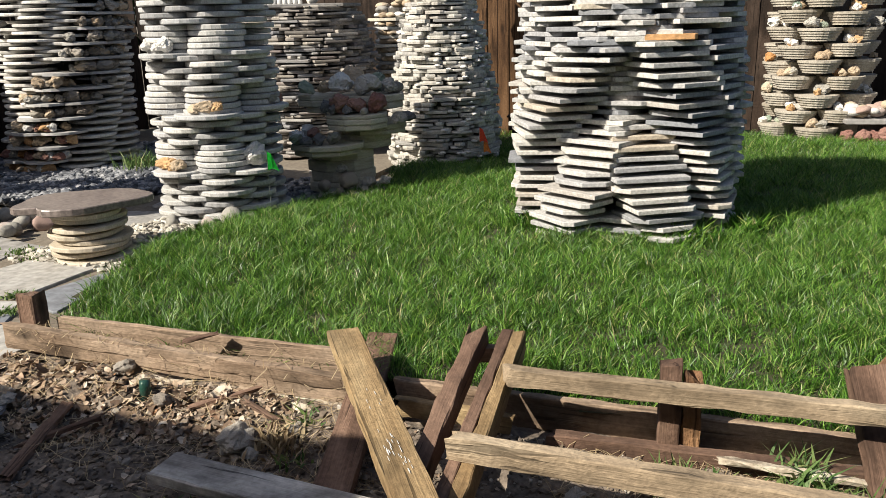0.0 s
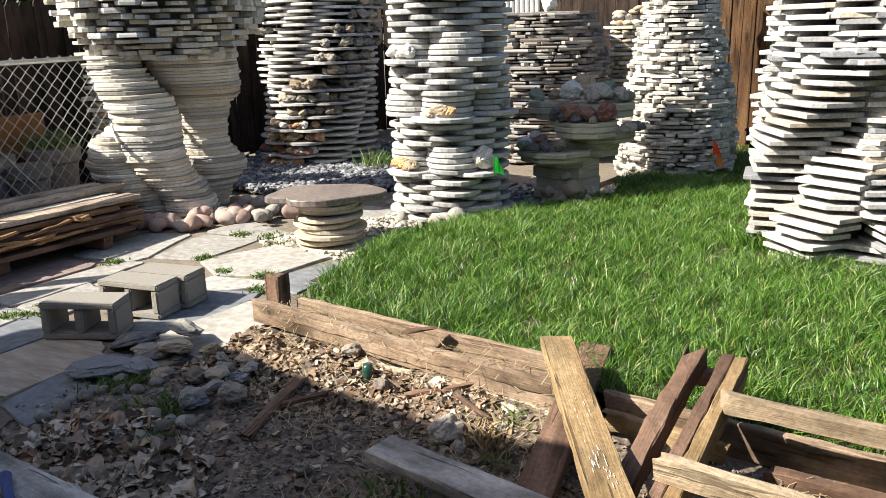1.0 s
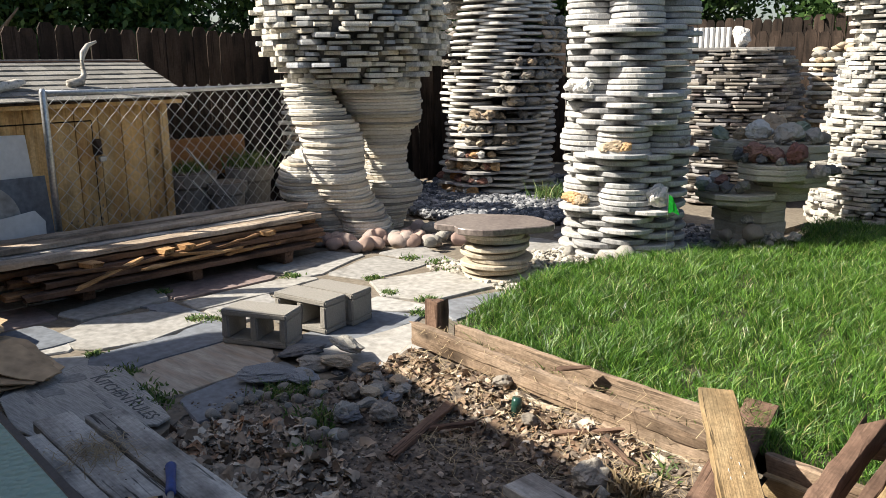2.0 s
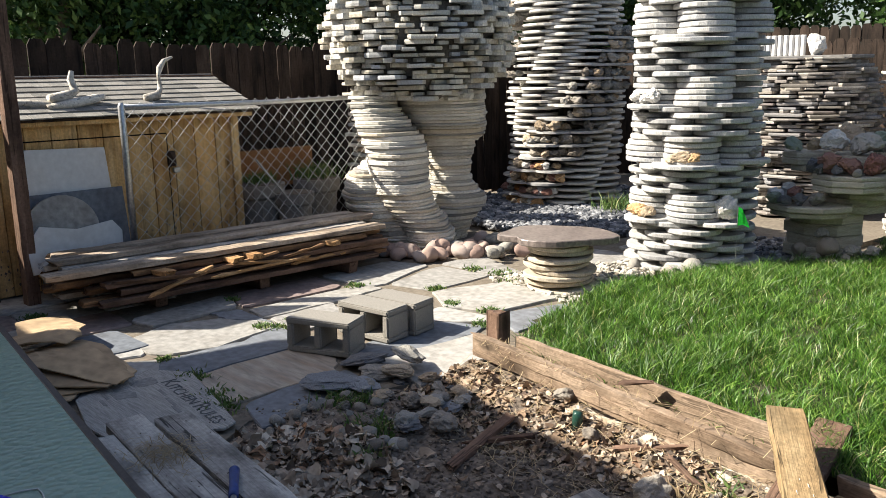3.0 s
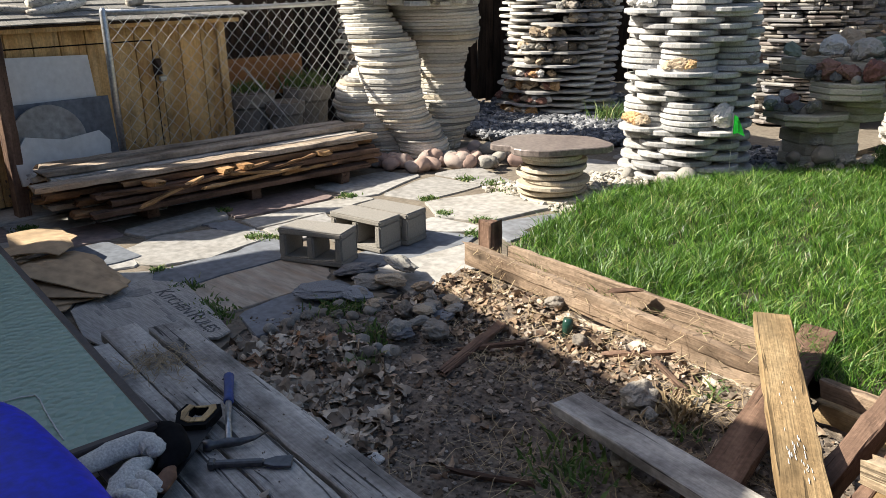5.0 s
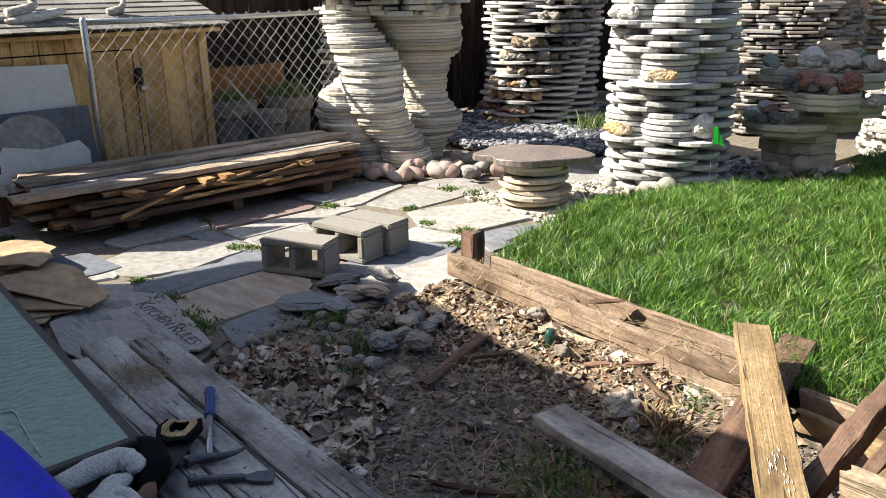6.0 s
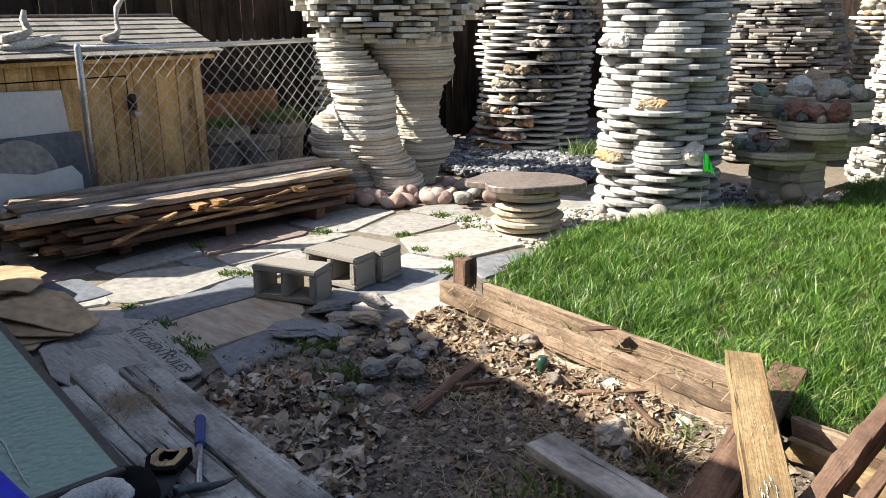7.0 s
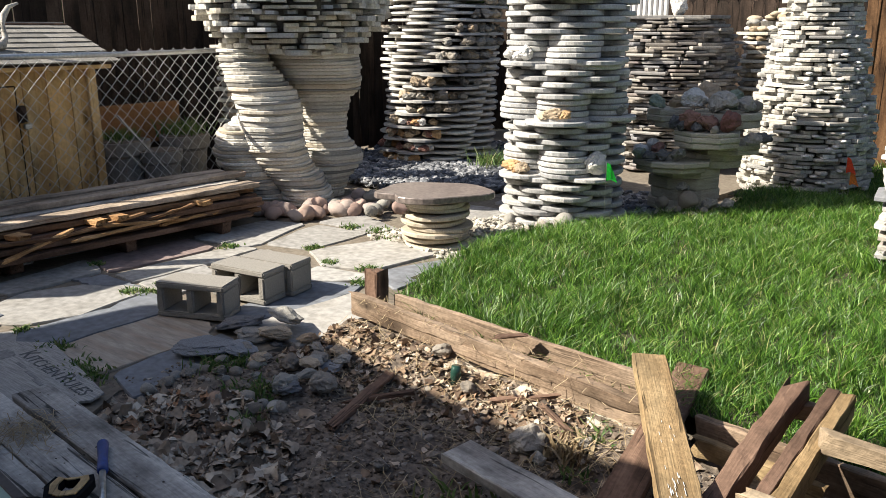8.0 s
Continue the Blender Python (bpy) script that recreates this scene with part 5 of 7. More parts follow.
def rubble(t, rows, h, pieces, mat, mat_fill, lens, depth, a0, spread, seed, thick=0.9, loose=0.0, name="chip"):
    """Rings of flat stones, layer by layer: those that face the path are parts, the rest one joined part."""
    q = random.Random(seed)
    shapes = []
    for s in range(10):
        o = rough_outline(1.0, 1.0, s + seed, 0.12)
        if s % 3 == 0:
            o = round_outline(0.5, 9, 0.08, s)
        shapes.append((slab(name, o, h * thick, mat, 0.02), o))
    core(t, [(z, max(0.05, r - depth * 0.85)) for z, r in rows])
    z, count, spare_v, spare_f = rows[0][0], 0, [], []
    while z < rows[-1][0]:
        r = at_height(rows, z)[0]
        a = q.uniform(0, 6.28)
        end = a + 2 * math.pi
        while a < end:
            ln = q.uniform(*lens)
            d = depth * q.uniform(0.8, 1.25)
            rr = r - d / 2 + q.uniform(-0.05 - loose, 0.035 + 0.3 * loose)
            gap = q.uniform(-0.02, 0.06 + loose)
            mid = a + (ln / 2) / r
            facing = abs((mid - a0 + math.pi) % (2 * math.pi) - math.pi)
            pick = q.randrange(10)
            loc = (rr * math.cos(mid), rr * math.sin(mid), z + q.uniform(-0.006, 0.006))
            rz = mid + math.pi / 2 + q.uniform(-0.18, 0.18)
            if facing < spread and count < 300:
                part(name, shapes[pick][0], t, loc, (q.uniform(-0.02, 0.02), q.uniform(-0.015, 0.015), rz), (ln, d, q.uniform(0.6, 1.0)))
                count += 1
            else:
                vs, fs = slab_data(shapes[pick][1], h * thick, 0.02)
                c, s_ = math.cos(rz), math.sin(rz)
                k0 = len(spare_v)
                spare_v += [(loc[0] + x * ln * c - y * d * s_, loc[1] + x * ln * s_ + y * d * c, loc[2] + zz) for x, y, zz in vs]
                spare_f += [tuple(k0 + i for i in f) for f in fs]
            a += (ln + gap) / r
        z += h
    if spare_v:
        ob = part(name + "_fill", mesh(name + "_fill", spare_v, spare_f, mat_fill), t)
        ob["kind"] = "stuff"


bulb_rows = [(1.3, 0.55), (1.36, 0.6), (1.5, 0.74), (1.65, 0.81), (1.8, 0.84), (1.95, 0.83), (2.1, 0.77), (2.25, 0.68), (2.4, 0.55)]
rubble(leg_tower, bulb_rows, 0.044, 1, M_CHIP, M_CHIP_I, (0.06, 0.23), 0.16, view(*T1), 0.62, 21, loose=0.05)

for i in range(26):
    ang = view(*T1) + rnd.uniform(-1.0, 1.3)
    x, y = -4.62 + 0.42 * math.cos(ang) + rnd.uniform(-0.12, 0.12), 5.22 + 0.36 * math.sin(ang) + rnd.uniform(-0.1, 0.1)
    rock((x, y, -0.01), rnd.uniform(0.11, 0.18), "pink", True, "rounded pinkish river cobble round the tower's foot", "river cobbles", 0.8)
for i in range(22):
    x, y = rnd.uniform(-4.4, -3.75), 5.3 + rnd.uniform(-0.25, 0.4)
    rock((x, y, -0.02 + 0.05 * (i % 2)), rnd.uniform(0.1, 0.17), rnd.choice(("pink", "grey", "pink")), True, "rounded river cobble beside the tower", "river cobbles", 0.8)

# T6: white rubble hourglass
T6 = (-1.33, 8.5)
cone = thing("stone_tower", (*T6, 0.02), "white rubble tower that narrows upwards and flares at the top", "tower", "stacked stone towers")
rubble(cone, [(0, 0.56), (0.35, 0.57), (0.7, 0.53), (1.1, 0.45), (1.4, 0.38), (1.6, 0.33), (1.72, 0.32), (1.8, 0.38), (2.1, 0.56), (2.35, 0.6)], 0.038, 1, M_CONE, M_CONE_I, (0.06, 0.30), 0.15, view(*T6), 0.5, 5)
for i in range(60):
    z = rnd.uniform(0.1, 1.5)
    r = at_height([(0, 0.56), (0.35, 0.57), (0.7, 0.53), (1.1, 0.45), (1.6, 0.33)], z)[0]
    a = view(*T6) + rnd.uniform(-1.2, 1.2)
    ob = part("pebble", rock_mesh("white", i % 6, True), cone, ((r - 0.01) * math.cos(a), (r - 0.01) * math.sin(a), z), (0, 0, rnd.uniform(0, 6)), (0.035, 0.03, 0.016))

# T5: broad stack of brown flagstones with a flat top
T5 = (-3.1, 9.4)
broad = thing("stone_stack", (*T5, -0.03), "broad stack of brown and grey flagstones with a flat top", "stack", "stacked stone towers")
rubble(broad, [(0, 0.6), (0.3, 0.62), (0.7, 0.74), (1.0, 0.8), (1.2, 0.76), (1.45, 0.68), (1.6, 0.6)], 0.037, 1, M_BROWN, M_BROWN_I, (0.07, 0.4), 0.26, view(*T5), 0.55, 9, thick=0.88, name="flagstone")
part("cap", slab("cap", rough_outline(1.2, 1.1, 3, 0.1), 0.035, FLAGS["grey"], 0.006), broad, (0, 0, 1.6), (0, 0, 0.5))
for i in range(9):
    a = view(*T5)
    fl = thing("fluted_stone_post", (-3.48 + i * 0.052, 9.06 + i * 0.02, 1.61), "short upright rod of white marble on the stack", "stone rod", "white marble rods")
    vs, fs = tube([(0, 0, 0), (0, 0, 0.01), (0, 0, 0.2), (0, 0, 0.21)], [0.024, 0.027, 0.027, 0.024], 12)
    part("rod", mesh("rod", vs, fs, M_WHITESLAB, smooth=False), fl)
rock((-2.9, 9.15, 1.6), 0.2, "white", False, "rough white stone standing on the flat top", flat=1.2)

# T4: low pedestal of cut sandstone with collected stones
T4 = (-1.87, 6.98)
ped = thing("stone_pedestal", (*T4, -0.01), "low tiered pedestal of cut sandstone slabs", "pedestal")
a4 = view(*T4)


def octagon(r, th, squash=1.0):
    o = [(r * math.cos(math.pi / 8 + k * math.pi / 4), r * squash * math.sin(math.pi / 8 + k * math.pi / 4)) for k in range(8)]
    return slab("tier", o, th, M_SAND, 0.008)


def lateral(base, ang, side, ahead):
    """A place beside a tower: side to the right as seen from the path, ahead towards the path."""
    return (base[0] + ahead * math.cos(ang) - side * math.sin(ang), base[1] + ahead * math.sin(ang) + side * math.cos(ang))


def tier(side, ahead, z, r, th, squash=1.0):
    x, y = lateral((0, 0), a4, side, ahead)
    part("tier", octagon(r, th, squash), ped, (x, y, z), (0, 0, a4 + rnd.uniform(-0.1, 0.1)))


for row in ((0.03, 0.2, 0.0, 0.31, 0.05), (0.03, 0.2, 0.05, 0.3, 0.05), (-0.05, -0.06, 0.05, 0.3, 0.09), (-0.04, -0.06, 0.14, 0.29, 0.09), (-0.05, -0.06, 0.23, 0.3, 0.09), (-0.04, -0.05, 0.32, 0.28, 0.08), (-0.15, 0.16, 0.39, 0.29, 0.045), (-0.15, 0.16, 0.435, 0.32, 0.045), (0.14, -0.1, 0.40, 0.26, 0.06), (0.14, -0.1, 0.46, 0.27, 0.06), (0.24, -0.06, 0.52, 0.29, 0.04), (0.24, -0.06, 0.56, 0.3, 0.045), (0.1, 0.15, 0.585, 0.26, 0.045), (0.1, 0.15, 0.63, 0.27, 0.045), (0.1, 0.15, 0.675, 0.265, 0.035), (0.0, -0.1, 0.71, 0.34, 0.05), (-0.2, -0.06, 0.76, 0.2, 0.05), (-0.2, -0.06, 0.81, 0.19, 0.045), (0.24, -0.1, 0.72, 0.27, 0.06), (0.25, -0.1, 0.78, 0.28, 0.06)):
    tier(*row)
G4 = "collected stones on the pedestal"
for side, ahead, z, s, k in ((-0.3, 0.05, 0.85, 0.15, "green"), (-0.16, 0.0, 0.85, 0.132, "tan"), (-0.02, 0.02, 0.86, 0.22, "white"), (0.1, -0.15, 0.88, 0.229, "tan"), (0.2, 0.08, 0.84, 0.22, "grey"), (0.3, -0.15, 0.85, 0.211, "green"), (0.38, 0.02, 0.84, 0.167, "grey"), (0.44, -0.05, 0.82, 0.141, "soil"), (-0.15, 0.17, 0.715, 0.123, "dark"), (-0.03, 0.26, 0.715, 0.176, "red"), (0.1, 0.28, 0.715, 0.176, "red"), (0.26, 0.25, 0.715, 0.176, "red"), (0.02, 0.32, 0.715, 0.088, "dark"), (-0.1, 0.28, 0.715, 0.088, "dark"), (0.15, 0.36, 0.705, 0.088, "soil"),
                           (-0.4, 0.2, 0.485, 0.13, "white"), (-0.3, 0.1, 0.485, 0.18, "white"), (-0.26, 0.24, 0.485, 0.15, "red"), (-0.4, 0.3, 0.485, 0.12, "green"), (-0.22, 0.36, 0.485, 0.12, "dark"), (-0.1, 0.34, 0.485, 0.13, "grey"), (-0.32, 0.38, 0.485, 0.1, "dark"), (0.44, 0.22, 0.605, 0.141, "grey"), (0.52, 0.1, 0.605, 0.123, "dark"),
                           (-0.2, 0.36, 0.105, 0.122, "soil"), (0.0, 0.38, 0.105, 0.173, "soil"), (0.16, 0.34, 0.105, 0.122, "grey"), (0.3, 0.26, 0.105, 0.108, "grey"), (-0.05, 0.28, 0.225, 0.108, "grey"), (0.12, 0.46, 0.095, 0.072, "soil"), (-0.08, 0.46, 0.095, 0.072, "soil")):
    x, y = lateral(T4, a4, side, ahead)
    rock((x, y, z - 0.01), s, k, k == "soil", f"{k} collected stone on the sandstone pedestal", G4, 0.85, sink=0.06)

# T8: bowls of stacked rings, and a pebble platform
T8 = (2.55, 10.1)
a8 = view(*T8)
bowls = thing("stone_tower", (*T8, 0.05), "tower of pale ringed stone bowls filled with rocks", "tower", "stacked stone towers")
core(bowls, [(0, 0.3), (2.2, 0.3)])
vs, fs = tube([(0, 0, z) for z in (0, 0.024, 0.026, 0.05, 0.052, 0.076, 0.078, 0.102, 0.104, 0.13)], [0.16, 0.163, 0.175, 0.178, 0.19, 0.193, 0.205, 0.208, 0.22, 0.222], 20)
bowl_me = mesh("bowl", vs, fs, M_BOWL)
for i in range(11):
    for k in range(5):
        a = a8 + 2 * math.pi * (k + 0.5 * (i % 2)) / 5 + rnd.uniform(-0.1, 0.1)
        z = 0.02 + i * 0.17 + rnd.uniform(-0.015, 0.015)
        part("bowl", bowl_me, bowls, (0.38 * math.cos(a), 0.38 * math.sin(a), z), (0, 0, rnd.uniform(0, 6)))
        if abs((a - a8 + math.pi) % (2 * math.pi) - math.pi) < 1.4 and i < 10:
            for j in range(3):
                rock((T8[0] + 0.46 * math.cos(a) + rnd.uniform(-0.1, 0.1), T8[1] + 0.46 * math.sin(a) + rnd.uniform(-0.06, 0.06), 0.05 + z + 0.125), rnd.uniform(0.08, 0.15), rnd.choice(("tan", "white", "orange", "grey", "tan", "green")), False, "rough stone in a bowl of the tower", "stones in the bowls", 0.8, sink=0.1, parent=bowls)
ledge = thing("stone_ledge", (3.15, 9.75, 0.05), "low flat stone ledge heaped with pale pebbles", "ledge")
part("shelf", slab("shelf", rough_outline(0.95, 0.6, 4, 0.1), 0.05, FLAGS["grey"], 0.006), ledge, (0, 0, 0.2))
part("foot", box_mesh("foot", 0.7, 0.4, 0.2, M_CORE, 0.02), ledge, (0.1, 0.05, 0.1))
part("base_slab", slab("base_slab", rough_outline(1.0, 0.7, 8, 0.1), 0.04, FLAGS["pale"], 0.006), ledge, (-0.2, -0.1, -0.02))
for i in range(34):
    rock((3.15 + rnd.uniform(-0.45, 0.4), 9.75 + rnd.uniform(-0.25, 0.2), 0.30 + rnd.uniform(0, 0.09)), rnd.uniform(0.1, 0.2), rnd.choice(("white", "tan", "white", "pink")), True, "smooth pale pebble heaped on the ledge", "pebbles on the ledge", 0.6)
for i in range(5):
    rock((2.75 + i * 0.13, 9.5 + rnd.uniform(-0.04, 0.04), 0.07), rnd.uniform(0.15, 0.22), "red", False, "dark red rock under the ledge", "red rocks", 0.8)

# towers glimpsed between the others
T9 = (-5.95, 5.75)
t9 = thing("stone_tower", (*T9, 0), "rounded-rock and slab tower behind the wire fence", "tower", "stacked stone towers")
core(t9, [(0, 0.12), (1.7, 0.12)])
for i in range(17):
    part("slab", slab("slab", rough_outline(0.42, 0.4, i + 60, 0.15), 0.03, M_CHIP, 0.004), t9, (rnd.uniform(-0.03, 0.03), rnd.uniform(-0.03, 0.03), i * 0.1), (0, 0, rnd.uniform(0, 3)))
    for k in range(5):
        a = view(*T9) + (k - 2) * 0.6
        part("stone", rock_mesh("tan" if k % 2 else "grey", (i + k) % 6, True), t9, (0.14 * math.cos(a), 0.14 * math.sin(a), i * 0.1 + 0.065), (0, 0, rnd.uniform(0, 6)), (0.06, 0.055, 0.036))
T10 = (-2.25, 10.2)
t10 = thing("stone_tower", (*T10, 0), "small tower of flat slabs and smooth pebbles by the fence", "tower", "stacked stone towers")
core(t10, [(0, 0.16), (1.55, 0.16)])
for i in range(15):
    part("slab", slab("slab", rough_outline(0.56 if i % 3 == 2 else 0.42, 0.5, i + 80, 0.12), 0.035, M_CHIP, 0.004), t10, (rnd.uniform(-0.04, 0.04), rnd.uniform(-0.04, 0.04), 0.1 * i), (0, 0, rnd.uniform(0, 3)))
    for k in range(6):
        a = view(*T10) + (k - 2.5) * 0.5
        part("stone", rock_mesh("tan" if k % 3 else "white", (i + k) % 6, True), t10, (0.2 * math.cos(a), 0.2 * math.sin(a), 0.1 * i + 0.068), (0, 0, rnd.uniform(0, 6)), (0.075, 0.055, 0.034))
for i in range(9):
    rock((T10[0] + rnd.uniform(-0.16, 0.2), T10[1] + rnd.uniform(-0.15, 0.1), 1.5 + 0.05 * (i % 3)), rnd.uniform(0.12, 0.2), rnd.choice(("white", "tan", "grey")), True, "smooth river pebble heaped on a small tower", "pebbles on the small tower", 0.5)
T11 = (-4.6, 9.75)
disc_tower((*T11, 0), 2.5, 0.06, 0.2, 0.2, 3, 0.4, surface("dark_slate_disc", [(0, (0.12, 0.13, 0.16)), (1, (0.26, 0.26, 0.28))]), "dark slate tower standing behind the others", 0.2)

# ---- stool ----
stool = thing("stone_stool", (-2.95, 4.93, 0.0), "low stool with a brown stone top on stacked round slabs", "stool")
sd = disc_set(surface("cream_disc", [(0, (0.40, 0.34, 0.26)), (1, (0.54, 0.48, 0.385))], scale=5, stain=0.4), 0.031, 3, 22, 0.02)
for i in range(8):
    a = i * 2.4
    part("disc", sd[i % 3], stool, (0.025 * math.cos(a), 0.025 * math.sin(a), 0.042 * i), (0.035 * math.cos(a), 0.035 * math.sin(a), a), (0.245 - 0.003 * i, 0.245 - 0.003 * i, 1))
lat = math.atan2(0.605, 0.795)
o = []
for i in range(40):
    q = 2 * math.pi * i / 40
    r = 0.41 * (1 + 0.05 * math.cos(3 * q + 0.5) + 0.05 * math.cos(5 * q + 2) - 0.22 * math.exp(-((q - 3.75) / 0.22) ** 2))
    o.append((r * math.cos(q), r * 0.72 * math.sin(q)))
part("top", slab("top", o, 0.045, M_TABLETOP, 0.006), stool, (-0.03, 0.0, 0.338), (0, 0, lat), label="irregular polished brown stone top")

# ---- marker flags ----
def marker(loc, top, mat, label, turn):
    t = thing("marker_flag", loc, label, "flag")
    vs, fs = tube([(0, 0, -0.05), (0, 0, top)], [0.0015, 0.0015], 6)
    part("wire", mesh("wire", vs, fs, M_STEEL), t)
    vs = [(0.0, 0, top - 0.14), (0.035, 0.004, top - 0.13), (0.085, 0.012, top - 0.155), (0.03, 0.002, top - 0.02), (0.0, 0, top), (0.06, 0.016, top - 0.09)]
    vs += [(x, y + 0.002, z) for x, y, z in vs]
    fs = [(0, 1, 3, 4), (1, 2, 5, 3), (10, 9, 7, 6), (9, 11, 8, 7), (0, 6, 7, 1), (1, 7, 8, 2), (2, 8, 11, 5), (5, 11, 9, 3), (3, 9, 10, 4), (4, 10, 6, 0)]
    part("pennant", mesh("pennant", vs, fs, mat), t, (0, 0, 0), (0, 0, turn))
    return t


marker((-2.13, 5.92, 0.0), 0.53, M_GREENFLAG, "bright green marker flag on a wire by the tower", 0.5)
marker((-0.88, 7.95, 0.05), 0.38, M_REDFLAG, "red marker flag on a wire in the lawn", 0.3)
marker((-0.85, 8.0, 0.05), 0.27, plain("orange_marker_vinyl", (0.8, 0.2, 0.03)), "orange marker flag on a wire in the lawn", 0.5)

# ---- fences ----
picket_o = [(-0.066, 0), (0.066, 0), (0.066, 1.78), (0.04, 1.83), (-0.04, 1.83), (-0.066, 1.78)]
vs = [(x, y, z) for y in (-0.009, 0.009) for x, z in picket_o]
fs = [(0, 1, 2, 3, 4, 5), (11, 10, 9, 8, 7, 6)] + [(i, i + 6, (i + 1) % 6 + 6, (i + 1) % 6) for i in range(6)]
# Picket colours are scaled down to carry shade that nothing casts here.
PICKETS = []
for s in range(3):
    me = mesh("picket", [(x, y, z) for x, y, z in vs], fs, wood(f"shade_fence_board_{s}", *[tuple(c * (0.3 + 0.2 * s) for c in col) for col in ((0.035, 0.024, 0.018), (0.075, 0.05, 0.037), (0.12, 0.085, 0.065))], axis="z"))
    PICKETS.append(me)


def picket_fence(name, p0, p1, label, base=0.0, swap=False):
    """Dog-eared pickets on two rails between two points."""
    t = thing(name, (*p0, base), label, "fence", kind="structure")
    d = Vector((p1[0] - p0[0], p1[1] - p0[1]))
    ang = math.atan2(d.y, d.x)
    n = int(d.length / 0.146)
    for i in range(n):
        s = 0.146 * (i + 0.5)
        part("picket", PICKETS[rnd.randrange(3)], t, (s * math.cos(ang) - 0.011 * (i % 2) * math.sin(ang), s * math.sin(ang) + 0.011 * (i % 2) * math.cos(ang), rnd.uniform(-0.04, 0.01)), (rnd.uniform(-0.004, 0.004), rnd.uniform(-0.006, 0.006), ang), (rnd.uniform(1.04, 1.09), 1, 1))
    for z in (0.35, 1.45):
        part("rail", box_mesh("rail", d.length, 0.04, 0.09, W_FENCE, 0.004), t, (d.x / 2 - 0.045 * math.sin(ang), d.y / 2 + 0.045 * math.cos(ang), z), (0, 0, ang))
    for i in range(int(d.length / 2.4) + 1):
        part("post", box_mesh("post", 0.09, 0.09, 1.8, W_FENCE, 0.004), t, (2.4 * i * math.cos(ang) - 0.11 * math.sin(ang), 2.4 * i * math.sin(ang) + 0.11 * math.cos(ang), 0.85), (0, 0, ang))
    return t


picket_fence("fence_west", (-6.62, 0.6), (-6.62, 10.9), "dark weathered dog-eared picket fence behind the shed")
picket_fence("fence_north", (-6.6, 10.95), (7.0, 10.95), "dark weathered dog-eared picket fence across the back")
picket_fence("fence_north_far", (-6.6, 13.2), (4.0, 13.2), "taller neighbouring picket fence beyond the back fence", 0.28)
picket_fence("fence_east", (7.0, 10.9), (7.0, -2.0), "dark weathered picket fence along the lawn")
gate = thing("wooden_gate", (-1.2, 9.85, 0.05), "brown wooden gate boards in the sun at the back", "gate")
for i in range(4):
    part("board", box_mesh("board", 0.115, 0.025, 2.0, W_GATE, 0.004, 1, True, 0.002, 0, i), gate, (0.06 + 0.12 * i, 0.015 * (i % 2), 1.0))
part("post", box_mesh("post", 0.1, 0.1, 2.1, W_GATE, 0.006), gate, (0.5, -0.05, 1.05))
panel = new("pale_panel", box_mesh("pale_panel", 0.45, 0.05, 2.1, surface("beige_painted_board", [(0.3, (0.50, 0.42, 0.30)), (0.7, (0.58, 0.5, 0.38))], by="noise", stain=0.2), 0.005))
panel.location = (-0.4, 9.85, 1.1)
tagged(panel, "pale beige upright panel beside the gate", "panel")
box = thing("wooden_box", (-0.72, 9.45, 0.2), "small dark wooden bird box on a stub post", "box")
part("body", box_mesh("body", 0.13, 0.12, 0.14, W_FENCE, 0.005), box, (0, 0, 0.07))
part("lid", box_mesh("lid", 0.16, 0.15, 0.02, W_FENCE, 0.004), box, (0, 0, 0.15))
part("stub", box_mesh("stub", 0.06, 0.06, 0.22, W_FENCE, 0.004), box, (0, 0, -0.1))

# wooden post and boards at the gateway
board("gate_post", (-5.36, 2.2, -0.05), (-5.36, 2.235, 2.0), 0.085, 0.1, W_RED, "dark brown upright post at the side gate", "post", rag=0.003)
side_gate = thing("side_gate", (-5.38, 1.95, 0.0), "dark board gate beside the post", "gate")
for i in range(5):
    part("board", box_mesh("board", 0.02, 0.135, 1.7, W_FENCE, 0.004), side_gate, (0, -0.14 * i, 0.9))
part("rail", box_mesh("rail", 0.04, 0.7, 0.08, W_FENCE, 0.004), side_gate, (0.03, -0.28, 0.32))

# chain-link fence
link = thing("wire_fence", (-5.27, 2.92, 0.0), "galvanised chain-link fence section with a round steel post", "fence")
fx = lambda s: -0.06 * s
vs, fs = tube([(0, 0, -0.05), (0, 0, 1.31), (0, 0, 1.335)], [0.024, 0.024, 0.012], 12)
part("post", mesh("post", vs, fs, M_STEEL, smooth=True), link)
part("post", mesh("post", vs, fs, M_STEEL, smooth=True), link, (fx(2.6), 2.6, 0))
vs, fs = tube([(fx(s), s, 1.305 - 0.012 * math.sin(s * 1.3)) for s in (0, 0.6, 1.2, 1.8, 2.6)], [0.019] * 5, 10)
part("top_rail", mesh("top_rail", vs, fs, M_STEEL, smooth=True), link)
wv, wf = [], []
step = 0.055
cols = int(2.55 / step)
for c in range(cols):
    y0 = 0.03 + c * step
    pts = []
    for j in range(int(1.3 / step)):
        z = 1.33 - j * step
        pts.append((fx(y0) + (0.004 if j % 2 else -0.004), y0 + (step / 2 if (j + c) % 2 else -step / 2) + step / 2, z))
    v, f = tube(pts, [0.0025] * len(pts), 4)
    k0 = len(wv)
    wv += v
    wf += [tuple(k0 + i for i in q) for q in f]
part("wire_mesh", mesh("wire_mesh", wv, wf, plain("zinc_wire", (0.62, 0.62, 0.61), 0.45, 0.25)), link)

